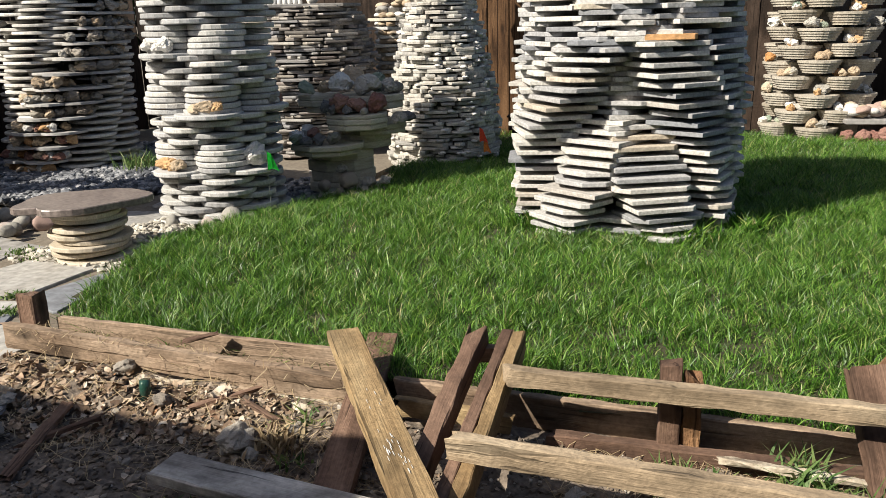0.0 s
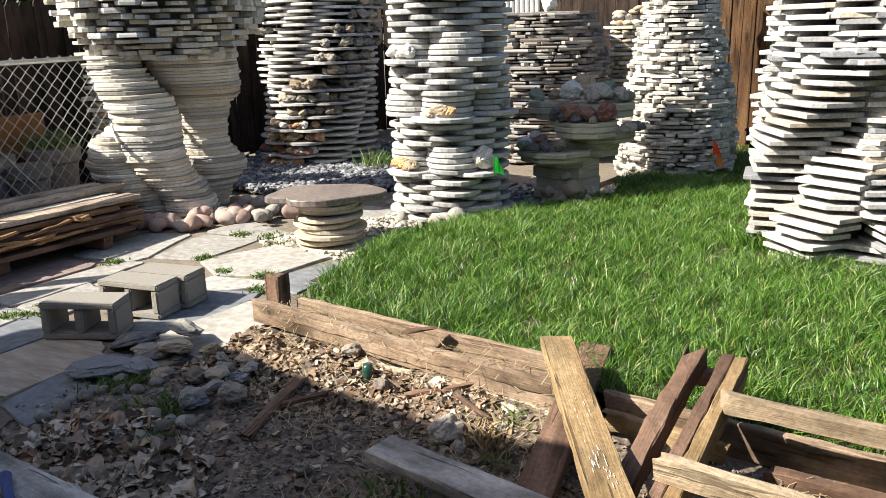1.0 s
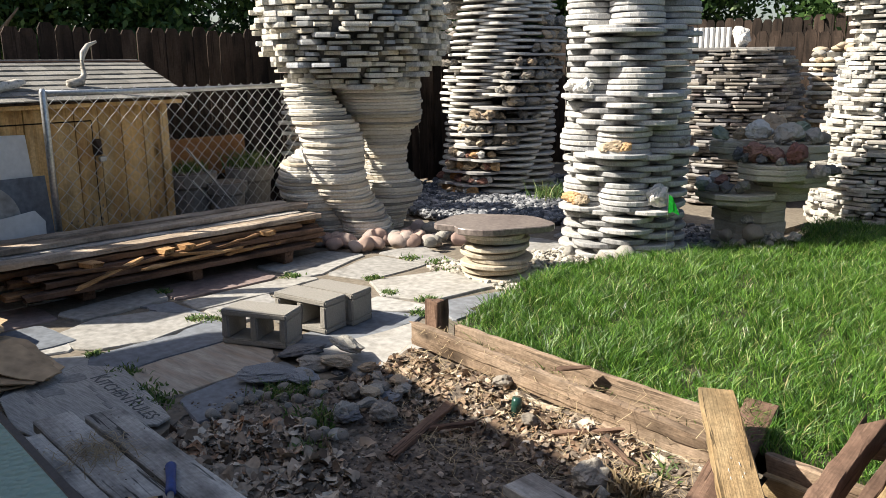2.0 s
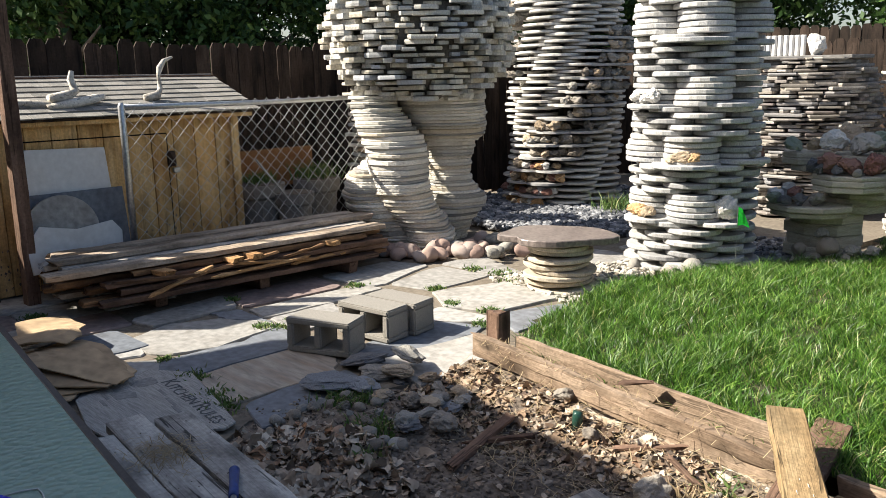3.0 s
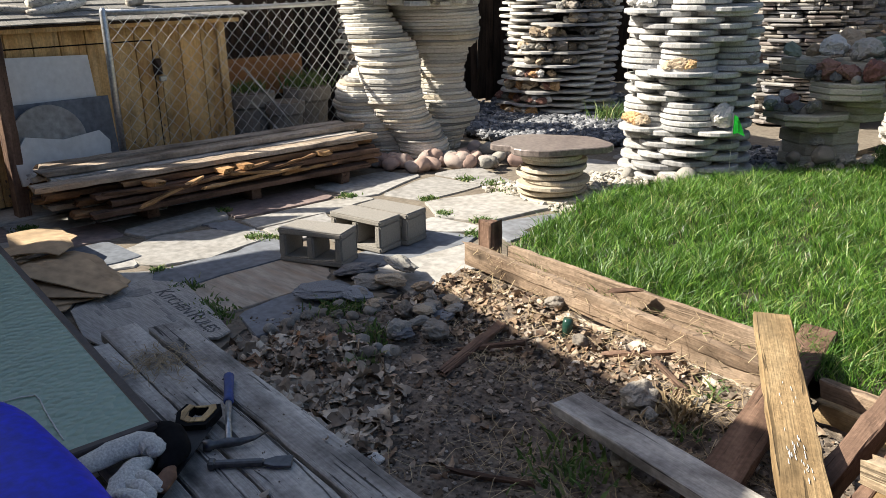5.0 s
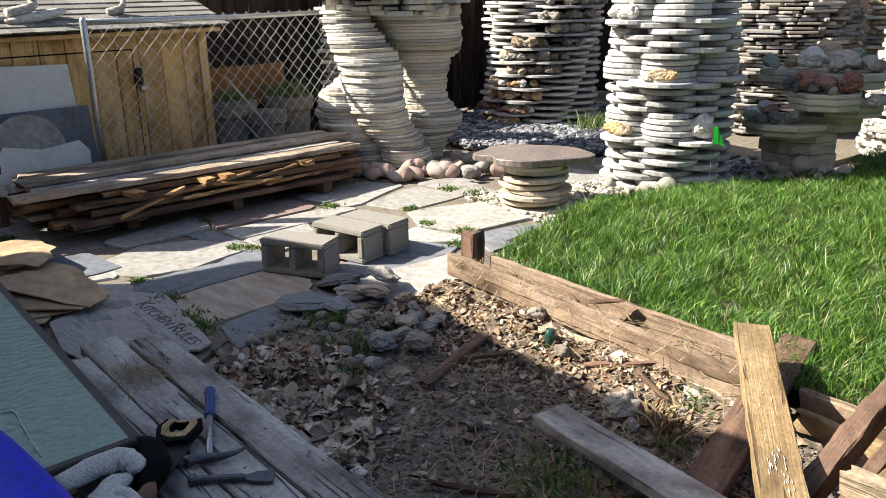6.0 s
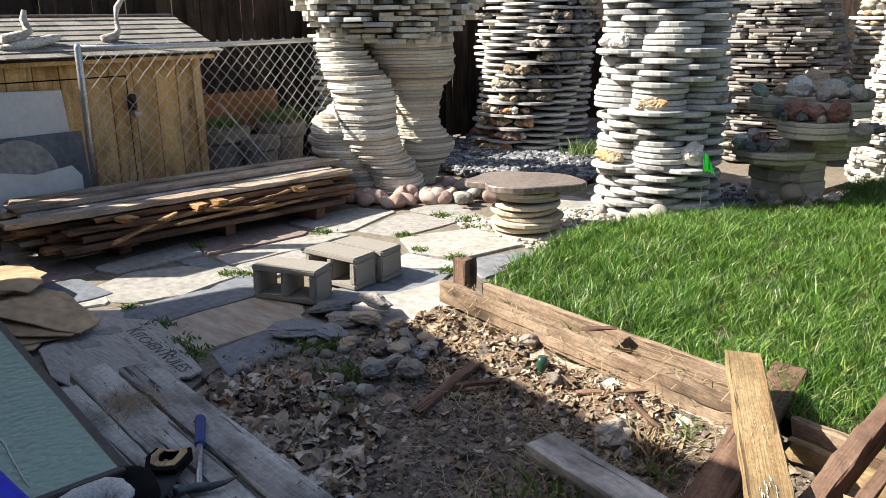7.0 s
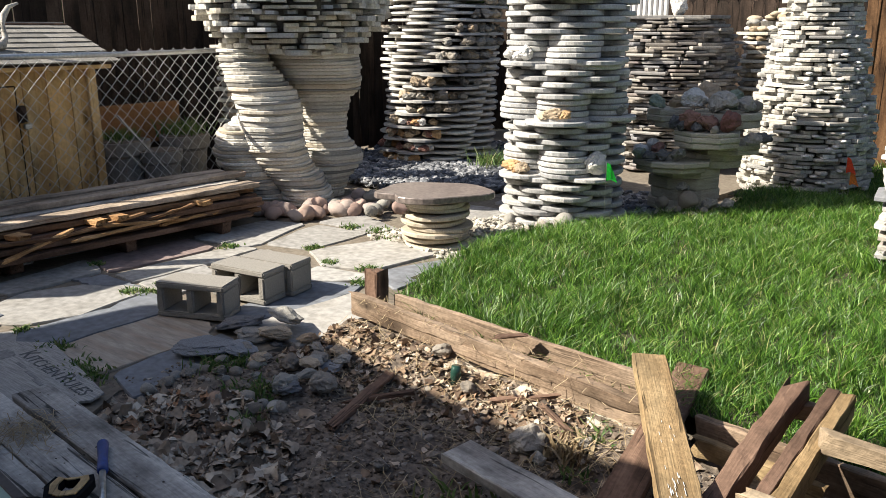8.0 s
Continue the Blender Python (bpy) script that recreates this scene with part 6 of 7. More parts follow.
# ---- shed ----
shed = thing("shed", (-5.62, 2.0, 0.0), "low yellow plywood shed with a shingled roof", "shed")
for i in range(11):
    panel = part("door" if i == 7 else "panel", box_mesh("panel", 0.02, 0.177, 1.22, W_SHED, 0.004, 1, True, 0.0, 0), shed, (0, 0.09 + 0.182 * i, 0.63))
    door = panel if i == 7 else None if i < 7 else door
part("backing", box_mesh("backing", 0.02, 2.0, 1.2, W_FENCE, 0.002), shed, (-0.022, 1.0, 0.62))
part("side_wall", box_mesh("side_wall", 0.86, 0.03, 1.24, W_SHED, 0.003), shed, (-0.45, 2.0, 0.63))
part("side_wall", box_mesh("side_wall", 0.86, 0.03, 1.24, W_SHED, 0.003), shed, (-0.45, 0.02, 0.63))
part("back_wall", box_mesh("back_wall", 0.03, 2.0, 1.3, W_SHED, 0.003), shed, (-0.88, 1.0, 0.65))
part("corner_trim", box_mesh("corner_trim", 0.05, 0.07, 1.22, W_SHED, 0.004), shed, (0.012, 1.99, 0.62))
part("fascia", box_mesh("fascia", 0.02, 2.2, 0.06, W_SHED, 0.003), shed, (0.1, 1.02, 1.215))
for y0, z0, sy, sz in ((0.85, 1.08, 1.1, 0.009), (0.3, 0.85, 0.009, 0.46), (1.4, 0.6, 0.005, 0.96)):
    part("door_gap", box_mesh("door_gap", 0.006, sy, sz, M_BLACK, 0.001), shed, (0.013, y0, z0))
latch = part("latch", box_mesh("latch", 0.02, 0.06, 0.12, plain("rusted_iron", (0.045, 0.026, 0.018), 0.8), 0.008, 1, True, 0.006, 4, 3), door, (0.022, 0.056, 0.25), label="rusty dark hasp")
part("padlock", box_mesh("padlock", 0.03, 0.055, 0.04, M_STEEL, 0.006), door, (0.03, 0.086, 0.16), label="small steel padlock")
mv, mf = [], []
for i in range(420):
    y, z, r = rnd.uniform(0.05, 1.95), 0.04 + abs(rnd.gauss(0, 0.16)), rnd.uniform(0.002, 0.011)
    k0 = len(mv)
    mv += [(0.0115 + 0.0025 * q % 0.001, y + r * rnd.uniform(0.5, 1) * math.cos(q), z + r * rnd.uniform(0.6, 1.8) * math.sin(q)) for q in (0, 1.05, 2.1, 3.14, 4.2, 5.2)]
    mv.append((0.0135, y, z))
    mf += [(k0 + q, k0 + (q + 1) % 6, k0 + 6) for q in range(6)]
mud = part("mud_splash", mesh("mud_splash", mv, mf, M_SOIL), shed, label="dried mud splashes")
mud["kind"] = "stuff"
slope = math.atan2(0.27, 0.72)
roof = part("roof", box_mesh("roof", 0.80, 2.28, 0.02, W_FENCE, 0.003), shed, (-0.24, 1.03, 1.365), (0, slope, 0))
sv, sf = [], []
for r in range(8):
    x = -0.40 + r * 0.1
    y = -1.14
    while y < 1.12:
        w = rnd.uniform(0.11, 0.2)
        k0 = len(sv)
        lift = rnd.uniform(0, 0.004)
        for dx, dz in ((-0.005, 0.012), (0.125, 0.021 + lift)):
            for yy in (y + 0.003, min(y + w, 1.14)):
                sv += [(x + dx, yy, dz), (x + dx, yy, dz + 0.009)]
        sf += [tuple(k0 + i for i in q) for q in ((0, 4, 6, 2), (1, 3, 7, 5), (4, 5, 7, 6), (0, 1, 5, 4), (2, 6, 7, 3), (0, 2, 3, 1))]
        y += w
sh = part("shingles", mesh("shingles", sv, sf, M_SHINGLE), roof)
sh["kind"] = "stuff"
part("ridge_board", box_mesh("ridge_board", 0.09, 2.28, 0.02, W_RED, 0.003), shed, (-0.6, 1.03, 1.515))
part("back_roof", box_mesh("back_roof", 0.34, 2.28, 0.02, M_SHINGLE, 0.003), shed, (-0.76, 1.03, 1.46), (0, -0.4, 0))


def driftwood(pts, radii, label):
    vs, fs = tube(pts, radii, 9)
    vs = [Vector(v) + Vector((noise.noise(Vector(v) * 30), noise.noise(Vector(v) * 30 + Vector((5, 0, 0))), noise.noise(Vector(v) * 30 + Vector((0, 9, 0))))) * 0.012 for v in vs]
    return tagged(new("driftwood", mesh("driftwood", vs, fs, W_DRIFT, smooth=True)), label, "driftwood", "driftwood on the shed roof")


DW = "bleached driftwood limb lying on the shed roof"
driftwood([(-5.7, 2.2, 1.36), (-5.68, 2.45, 1.335), (-5.66, 2.62, 1.315), (-5.65, 2.75, 1.31)], [0.02, 0.03, 0.03, 0.015], DW)
driftwood([(-5.62, 2.55, 1.31), (-5.64, 2.72, 1.325), (-5.68, 2.92, 1.36), (-5.69, 2.98, 1.375)], [0.025, 0.04, 0.035, 0.02], DW)
driftwood([(-5.66, 2.58, 1.36), (-5.68, 2.72, 1.385), (-5.7, 2.78, 1.42), (-5.72, 2.76, 1.5), (-5.72, 2.78, 1.56)], [0.035, 0.04, 0.032, 0.025, 0.02], DW)
driftwood([(-5.7, 3.3, 1.35), (-5.7, 3.4, 1.365), (-5.72, 3.44, 1.42), (-5.74, 3.44, 1.52), (-5.75, 3.46, 1.57), (-5.78, 3.52, 1.64), (-5.79, 3.6, 1.67)], [0.03, 0.035, 0.02, 0.018, 0.022, 0.014, 0.008], DW)

# slabs leaning at the shed front
def leaning(name, outline, th, mat, loc, lean, label):
    """A slab standing on edge against the shed: its outline is across and up."""
    vs, fs = slab_data(outline, th, 0.004)
    vs = [(z, x, y) for x, y, z in vs]
    ob = new(name, mesh(name, vs, fs, mat))
    ob.location, ob.rotation_euler = loc, (0, radians(-lean), 0)
    return tagged(ob, label, "slab", "slabs leaning on the shed")


leaning("marble_slab", [(0.0, 0.22), (0.64, 0.22), (0.63, 1.0), (0.01, 1.02)], 0.02, M_WHITESLAB, (-5.44, 2.26, 0.02), 8, "white marble slab leaning against the shed")
leaning("dark_slab", [(0.0, 0.2), (0.7, 0.2), (0.7, 0.72), (0.0, 0.72)], 0.02, FLAGS["slate"], (-5.4, 2.26, 0.01), 8, "dark slate slab leaning against the shed")
leaning("round_slab", [(-0.25, 0.2), (0.25, 0.2)] + [(0.25 * math.cos(q), 0.46 + 0.25 * math.sin(q)) for q in [math.pi * i / 14 for i in range(15)]], 0.03, FLAGS["pale"], (-5.35, 2.48, 0.01), 8, "round-topped pale stone slab leaning against the shed")
leaning("pale_slab", [(-0.28, 0.2), (0.34, 0.2), (0.36, 0.42), (0.3, 0.5), (0.05, 0.47), (-0.2, 0.52), (-0.3, 0.4)], 0.03, M_WHITESLAB, (-5.29, 2.5, 0.01), 8, "broken pale marble slab leaning against the shed")

step_ = new("step", box_mesh("step", 0.5, 0.62, 0.2, FLAGS["slate"], 0.012, 2, True, 0.004, 5, 3))
step_.location = (-5.46, 2.68, 0.1)
tagged(step_, "low grey stone step under the leaning slabs", "step", kind="structure")

# planters and odds behind the wire
def planter(loc, r, h, label):
    t = thing("planter", loc, label, "planter", "planters behind the wire fence")
    vs, fs = tube([(0, 0, 0), (0, 0, 0.02), (0, 0, h * 0.75), (0, 0, h * 0.8), (0, 0, h)], [r * 0.72, r * 0.75, r * 0.92, r * 1.05, r * 1.08], 20)
    part("pot", mesh("pot", vs, fs, M_POT), t)
    part("soil", slab("soil", round_outline(r * 0.95, 18, 0.02), 0.02, M_SOIL), t, (0, 0, h - 0.012))
    return t


planter((-5.75, 4.65, 0), 0.17, 0.46, "grey plaster planter pot with bare soil")
planter((-5.95, 5.05, 0), 0.21, 0.54, "grey plaster planter pot with green shoots")
planter((-6.05, 4.45, 0), 0.24, 0.54, "grey plaster planter tub by the shed")
tuft(-5.95, 5.05, 0.16, 260, 0.16, 0.53)
tuft(-6.05, 4.45, 0.16, 160, 0.12, 0.53)
rust = new("rusty_panel", box_mesh("rusty_panel", 0.04, 0.95, 0.36, M_RUST, 0.006))
rust.location = (-6.3, 4.78, 0.64)
tagged(rust, "rust-brown wooden panel behind the planters", "panel")
legs_ = thing("rust_panel_stand", (-6.3, 4.75, 0.0), "low dark trestle carrying the brown panel", "trestle")
for y in (-0.3, 0.3):
    part("leg", box_mesh("leg", 0.05, 0.05, 0.46, W_FENCE, 0.004), legs_, (0, y, 0.23))
for p0, p1 in (((-5.5, 4.12, 0.82), (-5.42, 4.5, 0.3)), ((-5.5, 4.15, 0.55), (-5.4, 4.42, 0.18))):
    board("steel_angle", p0, p1, 0.03, 0.012, M_STEEL, "grey metal bar leaning behind the wire", "bar", rag=0.0, group="leaning bars", bevel=0.002)


# ---- deck bench, mat and tools ----
BZ = 0.27
bench = thing("plank_bench", (-1.6, 1.6, 0.0), "weathered grey plank bench beside the bed", "bench")
for (x0, y0), (x1, y1) in (((-2.3, 1.708), (-0.7, 1.543)), ((-2.4, 1.573), (-0.7, 1.397)), ((-2.3, 1.425), (-0.7, 1.255)), ((-2.3, 1.283), (-0.7, 1.115))):
    board("plank", (x0, y0, BZ - 0.02), (x1, y1, BZ - 0.02), 0.131, 0.04, W_GREY, "", rag=0.003, parent=bench)
for x in (-2.2, -0.9):
    for y in (1.18, 1.62):
        part("leg", box_mesh("leg", 0.08, 0.08, BZ - 0.05, W_GREY, 0.004), bench, (x + 1.6, y - 1.6 - 0.1 * (x + 1.6), (BZ - 0.05) / 2))
    part("bearer", box_mesh("bearer", 0.09, 0.62, 0.05, W_GREY, 0.004), bench, (x + 1.6, -0.2 - 0.1 * (x + 1.6), BZ - 0.066))
p = np.column_stack([RNG.normal(-2.0, 0.07, 160), RNG.normal(1.53, 0.05, 160)])
straws("straw_clump", p, np.full(160, BZ + 0.008), 0.07, M_STRAW, "clump of dry straw on the bench planks")

mat_t = thing("doormat", (-2.9, 1.95, 0.006), "worn grey printed doormat lying on the patio", "doormat")
mo = [(-0.46, -0.215), (-0.1, -0.3), (0.36, -0.25), (0.35, 0.03), (0.315, 0.07), (0.345, 0.1), (0.32, 0.175), (0.06, 0.24), (-0.39, 0.34), (-0.6, 0.21)]
part("mat", slab("mat", mo, 0.012, M_MAT, 0.003), mat_t)


def words(text, size, loc, turn, mat, parent):
    cu = bpy.data.curves.new("lettering", "FONT")
    cu.body, cu.size, cu.extrude = text, size, 0.0006
    cu.materials.append(mat)
    ob = new("lettering", cu)
    ob.parent = parent
    ob.location, ob.rotation_euler = loc, (0, 0, turn)
    return ob


ta = math.atan2(-0.067, 0.643)
words("K", 0.115, (-0.375, 0.165, 0.0135), ta, M_PRINT, mat_t)
words("ITCHEN", 0.085, (-0.30, 0.157, 0.0135), ta, M_PRINT, mat_t)
words("R", 0.115, (0.02, 0.123, 0.0135), ta, M_PRINT, mat_t)
words("ULES", 0.085, (0.095, 0.115, 0.0135), ta, M_PRINT, mat_t)
part("shield_print", slab("shield_print", [(-0.05, 0.05), (-0.055, -0.02), (0, -0.07), (0.055, -0.02), (0.05, 0.05), (0, 0.06)][::-1], 0.002, M_PRINT2, 0.0005), mat_t, (-0.43, 0.11, 0.0115), (0, 0, ta))
part("blot_print", slab("blot_print", [(-0.1, -0.03), (-0.04, -0.035), (-0.04, -0.06), (0.06, -0.055), (0.065, 0.0), (0.09, 0.03), (0.02, 0.045), (-0.03, 0.02), (-0.1, 0.0)], 0.002, M_PRINT2, 0.0005), mat_t, (-0.36, -0.02, 0.0115), (0, 0, ta))
for i, (x, y, l) in enumerate(((-0.24, 0.11, 0.09), (-0.1, 0.085, 0.11), (0.0, 0.06, 0.09), (-0.4, -0.1, 0.1), (-0.32, -0.14, 0.08))):
    part("print_bar", box_mesh("print_bar", l, 0.016, 0.002, M_PRINT2, 0.0005), mat_t, (x, y, 0.0125), (0, 0, ta))

# crumbs, a leaf and scraps round the bench
n_c = 150
p = np.column_stack([RNG.uniform(-2.25, -0.85, n_c), RNG.uniform(-0.26, 0.26, n_c)])
p[:, 1] += 1.45 - 0.105 * (p[:, 0] + 1.5)
scatter_chips("dirt_crumbs", np.column_stack([p, np.full(n_c, BZ + 0.002)]), RNG.uniform(0.002, 0.008, n_c), bpy.data.materials["soil_crumb"], "crumbs of dry earth on the bench planks", "dirt")
leaves("fallen_leaf", np.array([(-1.12, 1.362), (-1.2, 1.62)]), [BZ + 0.006, BZ + 0.006], 0.045, M_LEAF, "pale dry leaves on the bench planks", "leaf")
scrap = new("foil_scrap", rock_mesh("white", 2, False))
scrap.scale, scrap.location = (0.035, 0.022, 0.014), (-1.385, 1.94, bed_z(-1.385, 1.94) + 0.012)
tagged(scrap, "crumpled silvery foil scrap on the soil", "scrap")
for k in range(9):
    x, y = -0.874 + rnd.uniform(-0.22, 0.2), 2.284 + rnd.uniform(-0.14, 0.14)
    pts = [(x, y, bed_z(x, y) + 0.01)]
    a = rnd.uniform(0, 6.28)
    for q in range(6):
        a += rnd.uniform(-0.8, 0.8)
        x, y = x + 0.045 * math.cos(a), y + 0.045 * math.sin(a)
        pts.append((x, y, bed_z(x, y) + rnd.uniform(0.008, 0.04)))
    vs, fs = tube(pts, [0.0018] * 7, 5)
    tagged(new("root", mesh("root", vs, fs, M_STRAW, smooth=True)), "long thin pale root lying on the soil", "root", "pale roots")
tuft(-0.874, 2.284, 0.16, 150, 0.05, 0.0, M_WEED)
rock((-0.773, 2.443, bed_z(-0.773, 2.443)), 0.09, "grey", label="pale grey stone beside the grey board", group="stones in the soil")
for k, (x, y) in enumerate(((-2.103, 3.024), (-2.103 + 0.03, 3.024 + 0.01))):
    vs, fs = tube([(0.018 * math.cos(q), 0.014 * math.sin(q), 0.004 * math.sin(2 * q)) for q in (0.6 * i for i in range(11))], [0.003] * 11, 6)
    ob = new("plastic_ring", mesh("plastic_ring", vs, fs, plain("teal_plastic", (0.02, 0.30, 0.22), 0.4), smooth=True))
    ob.location = (x, y, bed_z(x, y) + 0.016)
    tagged(ob, "small teal plastic ring on the soil", "ring", "teal plastic rings")

glass = thing("glass_tabletop", (-2.6, 1.055, 0.36), "frosted green glass tabletop with a dark brown frame", "tabletop")
go = [(-1.9, 0.58), (1.12, 0.22), (1.05, -0.62), (-1.9, -0.5)]
part("pane", slab("pane", go[::-1], 0.008, M_GLASS, 0.002), glass)
for i in range(4):
    (x0, y0), (x1, y1) = go[i], go[(i + 1) % 4]
    board("frame_bar", (-2.6 + x0, 1.055 + y0, 0.358), (-2.6 + x1, 1.055 + y1, 0.358), 0.028, 0.026, M_FRAME, "", rag=0.0, parent=glass)
for x, y in ((-1.7, 0.4), (-1.7, -0.3), (0.3, 0.1), (0.3, -0.4)):
    part("leg", box_mesh("leg", 0.04, 0.04, 0.34, M_FRAME, 0.004), glass, (x, y, -0.185))
vs, fs = tube([(-1.90, 1.02, 0.371), (-1.89, 1.075, 0.371), (-1.87, 1.108, 0.371), (-1.835, 1.108, 0.371), (-1.77, 1.096, 0.371), (-1.645, 1.079, 0.371), (-1.57, 1.07, 0.371)], [0.0022] * 7, 6)
tagged(new("cord", mesh("cord", vs, fs, M_WHITESLAB, smooth=True)), "thin white cord lying on the glass tabletop", "cord")
ham = thing("hammer", (-1.72, 1.63, BZ + 0.012), "claw hammer with a blue rubber grip on the bench", "hammer")
hv = Vector((-1.36 + 1.72, 1.41 - 1.63, 0))
d = hv.normalized()
vs, fs = tube([d * s + Vector((0, 0, 0.004)) for s in (0, 0.01, 0.1, 0.17, 0.18)], [0.012, 0.017, 0.014, 0.016, 0.012], 12)
part("grip", mesh("grip", vs, fs, M_BLUEGRIP, smooth=True), ham, label="blue rubber grip")
vs, fs = tube([d * s + Vector((0, 0, 0.004)) for s in (0.175, 0.3, 0.405)], [0.0095, 0.0085, 0.01], 10)
part("shaft", mesh("shaft", vs, fs, M_STEEL, smooth=True), ham, label="steel shaft")
c = d * 0.41
n_ = Vector((-d.y, d.x, 0))
vs, fs = tube([c - n_ * 0.065, c - n_ * 0.045, c - n_ * 0.04, c, c + n_ * 0.03 + d * 0.004, c + n_ * 0.07 - d * 0.006, c + n_ * 0.105 - d * 0.03], [0.016, 0.017, 0.012, 0.014, 0.011, 0.007, 0.003], 10)
part("head", mesh("head", vs, fs, M_DARKSTEEL, smooth=True), ham, (0, 0, 0.006), label="dark steel claw head")
chi = thing("chisel", (-1.25, 1.41, BZ + 0.012), "flat dark steel brick chisel on the bench", "chisel")
ca = math.atan2(0.12, 0.11)
part("shank", box_mesh("shank", 0.13, 0.02, 0.018, M_DARKSTEEL, 0.004), chi, (-0.03 * math.cos(ca), -0.03 * math.sin(ca), 0), (0, 0, ca))
part("blade", slab("blade", [(0, -0.01), (0.03, -0.024), (0.075, -0.026), (0.075, 0.026), (0.03, 0.024), (0, 0.01)], 0.008, M_DARKSTEEL, 0.002), chi, (0.033 * math.cos(ca), 0.033 * math.sin(ca), -0.006), (0, 0, ca))
part("striking_end", box_mesh("striking_end", 0.02, 0.03, 0.026, M_DARKSTEEL, 0.005), chi, (-0.1 * math.cos(ca), -0.1 * math.sin(ca), 0), (0, 0, ca))

saw = thing("hand_saw", (-1.515, 1.405, BZ + 0.03), "hand saw with a dark plate and pale wooden handle", "saw")
saw.scale = (0.68, 0.68, 1)
sa = -0.95
part("blade", slab("blade", [(0.05, -0.085), (0.66, -0.045), (0.66, 0.02), (0.05, 0.08)], 0.002, M_SAW, 0.0005), saw, (0, 0, 0), (0, 0, sa + 0.15))
bm = bmesh.new()
outer = [(-0.10, 0.075), (-0.06, 0.09), (0.0, 0.08), (0.07, 0.06), (0.08, -0.02), (0.05, -0.07), (-0.03, -0.09), (-0.10, -0.07), (-0.08, -0.03), (-0.085, 0.03)]
inner = [(x * 0.5 - 0.02, y * 0.4) for x, y in outer]
rings = [[bm.verts.new((x, y, z)) for x, y in ring] for z in (-0.012, 0.012) for ring in (outer, inner)]
nn = len(outer)
for i in range(nn):
    j = (i + 1) % nn
    bm.faces.new((rings[2][i], rings[2][j], rings[3][j], rings[3][i]))
    bm.faces.new((rings[0][j], rings[0][i], rings[1][i], rings[1][j]))
    bm.faces.new((rings[0][i], rings[0][j], rings[2][j], rings[2][i]))
    bm.faces.new((rings[1][j], rings[1][i], rings[3][i], rings[3][j]))
part("handle", bm_mesh("handle", bm, M_BLACK), saw, (0, 0, 0.006), (0, 0, sa + 0.15), label="black and pale wooden handle")
bm = bmesh.new()
o2 = [(x * 0.8 - 0.01, y * 0.78) for x, y in outer]
i2 = [(x * 0.52 - 0.02, y * 0.43) for x, y in outer]
rings = [[bm.verts.new((x, y, z)) for x, y in ring] for z in (0.0, 0.021) for ring in (o2, i2)]
for i in range(nn):
    j = (i + 1) % nn
    bm.faces.new((rings[2][i], rings[2][j], rings[3][j], rings[3][i]))
    bm.faces.new((rings[0][i], rings[0][j], rings[2][j], rings[2][i]))
    bm.faces.new((rings[1][j], rings[1][i], rings[3][i], rings[3][j]))
part("handle_inlay", bm_mesh("handle_inlay", bm, M_HANDLE), saw, (0, 0, 0.0), (0, 0, sa + 0.15), label="pale varnished wood inlay")


def cloth_tube(name, pts, radii, mat, parent, seed, label="", crease=0.16, flat=0.75):
    """A soft crumpled roll of cloth along a line."""
    line, rad = [], []
    for i in range(len(pts) - 1):
        for k in range(5):
            f = k / 5
            line.append(Vector(pts[i]).lerp(Vector(pts[i + 1]), f))
            rad.append(radii[i] + (radii[i + 1] - radii[i]) * f)
    line.append(Vector(pts[-1]))
    rad.append(radii[-1])
    line = [line[0]] + [(line[i - 1] + line[i] * 2 + line[i + 1]) / 4 for i in range(1, len(line) - 1)] + [line[-1]]
    vs, fs = tube(line, rad, 16)
    out = []
    for i, v in enumerate(vs):
        c = line[min(i // 16, len(line) - 1)]
        d = Vector(v) - c
        k = 1 + crease * noise.noise(Vector(v) * 38 + Vector((seed, 0, 0))) + 0.5 * crease * noise.noise(Vector(v) * 90 + Vector((0, seed, 0)))
        out.append((c.x + d.x * k, c.y + d.y * k, c.z + d.z * k * flat))
    return part(name, mesh(name, out, fs, mat, smooth=True), parent, label=label)


glove = thing("work_gloves", (-1.40, 1.17, BZ + 0.06), "pair of dirty white cotton work gloves with black cuffs", "gloves")
cloth_tube("palm", [(-0.06, -0.11, 0.01), (-0.055, -0.01, 0.02), (-0.035, 0.05, 0.025), (0.015, 0.055, 0.02), (0.03, 0.04, 0.015)], [0.03, 0.036, 0.034, 0.03, 0.012], M_GLOVE, glove, 1)
cloth_tube("glove_back", [(0.02, 0.035, 0.0), (0.025, -0.01, 0.0), (0.06, -0.06, -0.01), (0.09, -0.1, -0.015)], [0.016, 0.032, 0.035, 0.02], M_GLOVE, glove, 5)
for k, (dx, dy) in enumerate(((0.0, 0.0), (0.035, -0.025), (-0.02, 0.03))):
    cloth_tube("finger", [(0.06 + dx, -0.06 + dy, 0.0), (0.1 + dx, -0.035 + dy, 0.0), (0.15 + dx, -0.03 + dy, -0.01), (0.165 + dx, -0.03 + dy, -0.012)], [0.014, 0.019, 0.018, 0.006], M_GLOVE, glove, 11 + k)
cloth_tube("lining", [(-0.1, -0.09, 0.0), (-0.112, 0.0, 0.005), (-0.108, 0.03, 0.0)], [0.02, 0.026, 0.012], M_GLOVE, glove, 21, "dotted grey inner cloth")
cloth_tube("cuff", [(-0.13, 0.03, 0.0), (-0.118, 0.10, 0.0), (-0.05, 0.125, 0.005), (0.03, 0.10, 0.0), (0.075, 0.04, -0.01)], [0.012, 0.034, 0.042, 0.04, 0.018], M_BLACK, glove, 31, "black knitted cuff", 0.08)
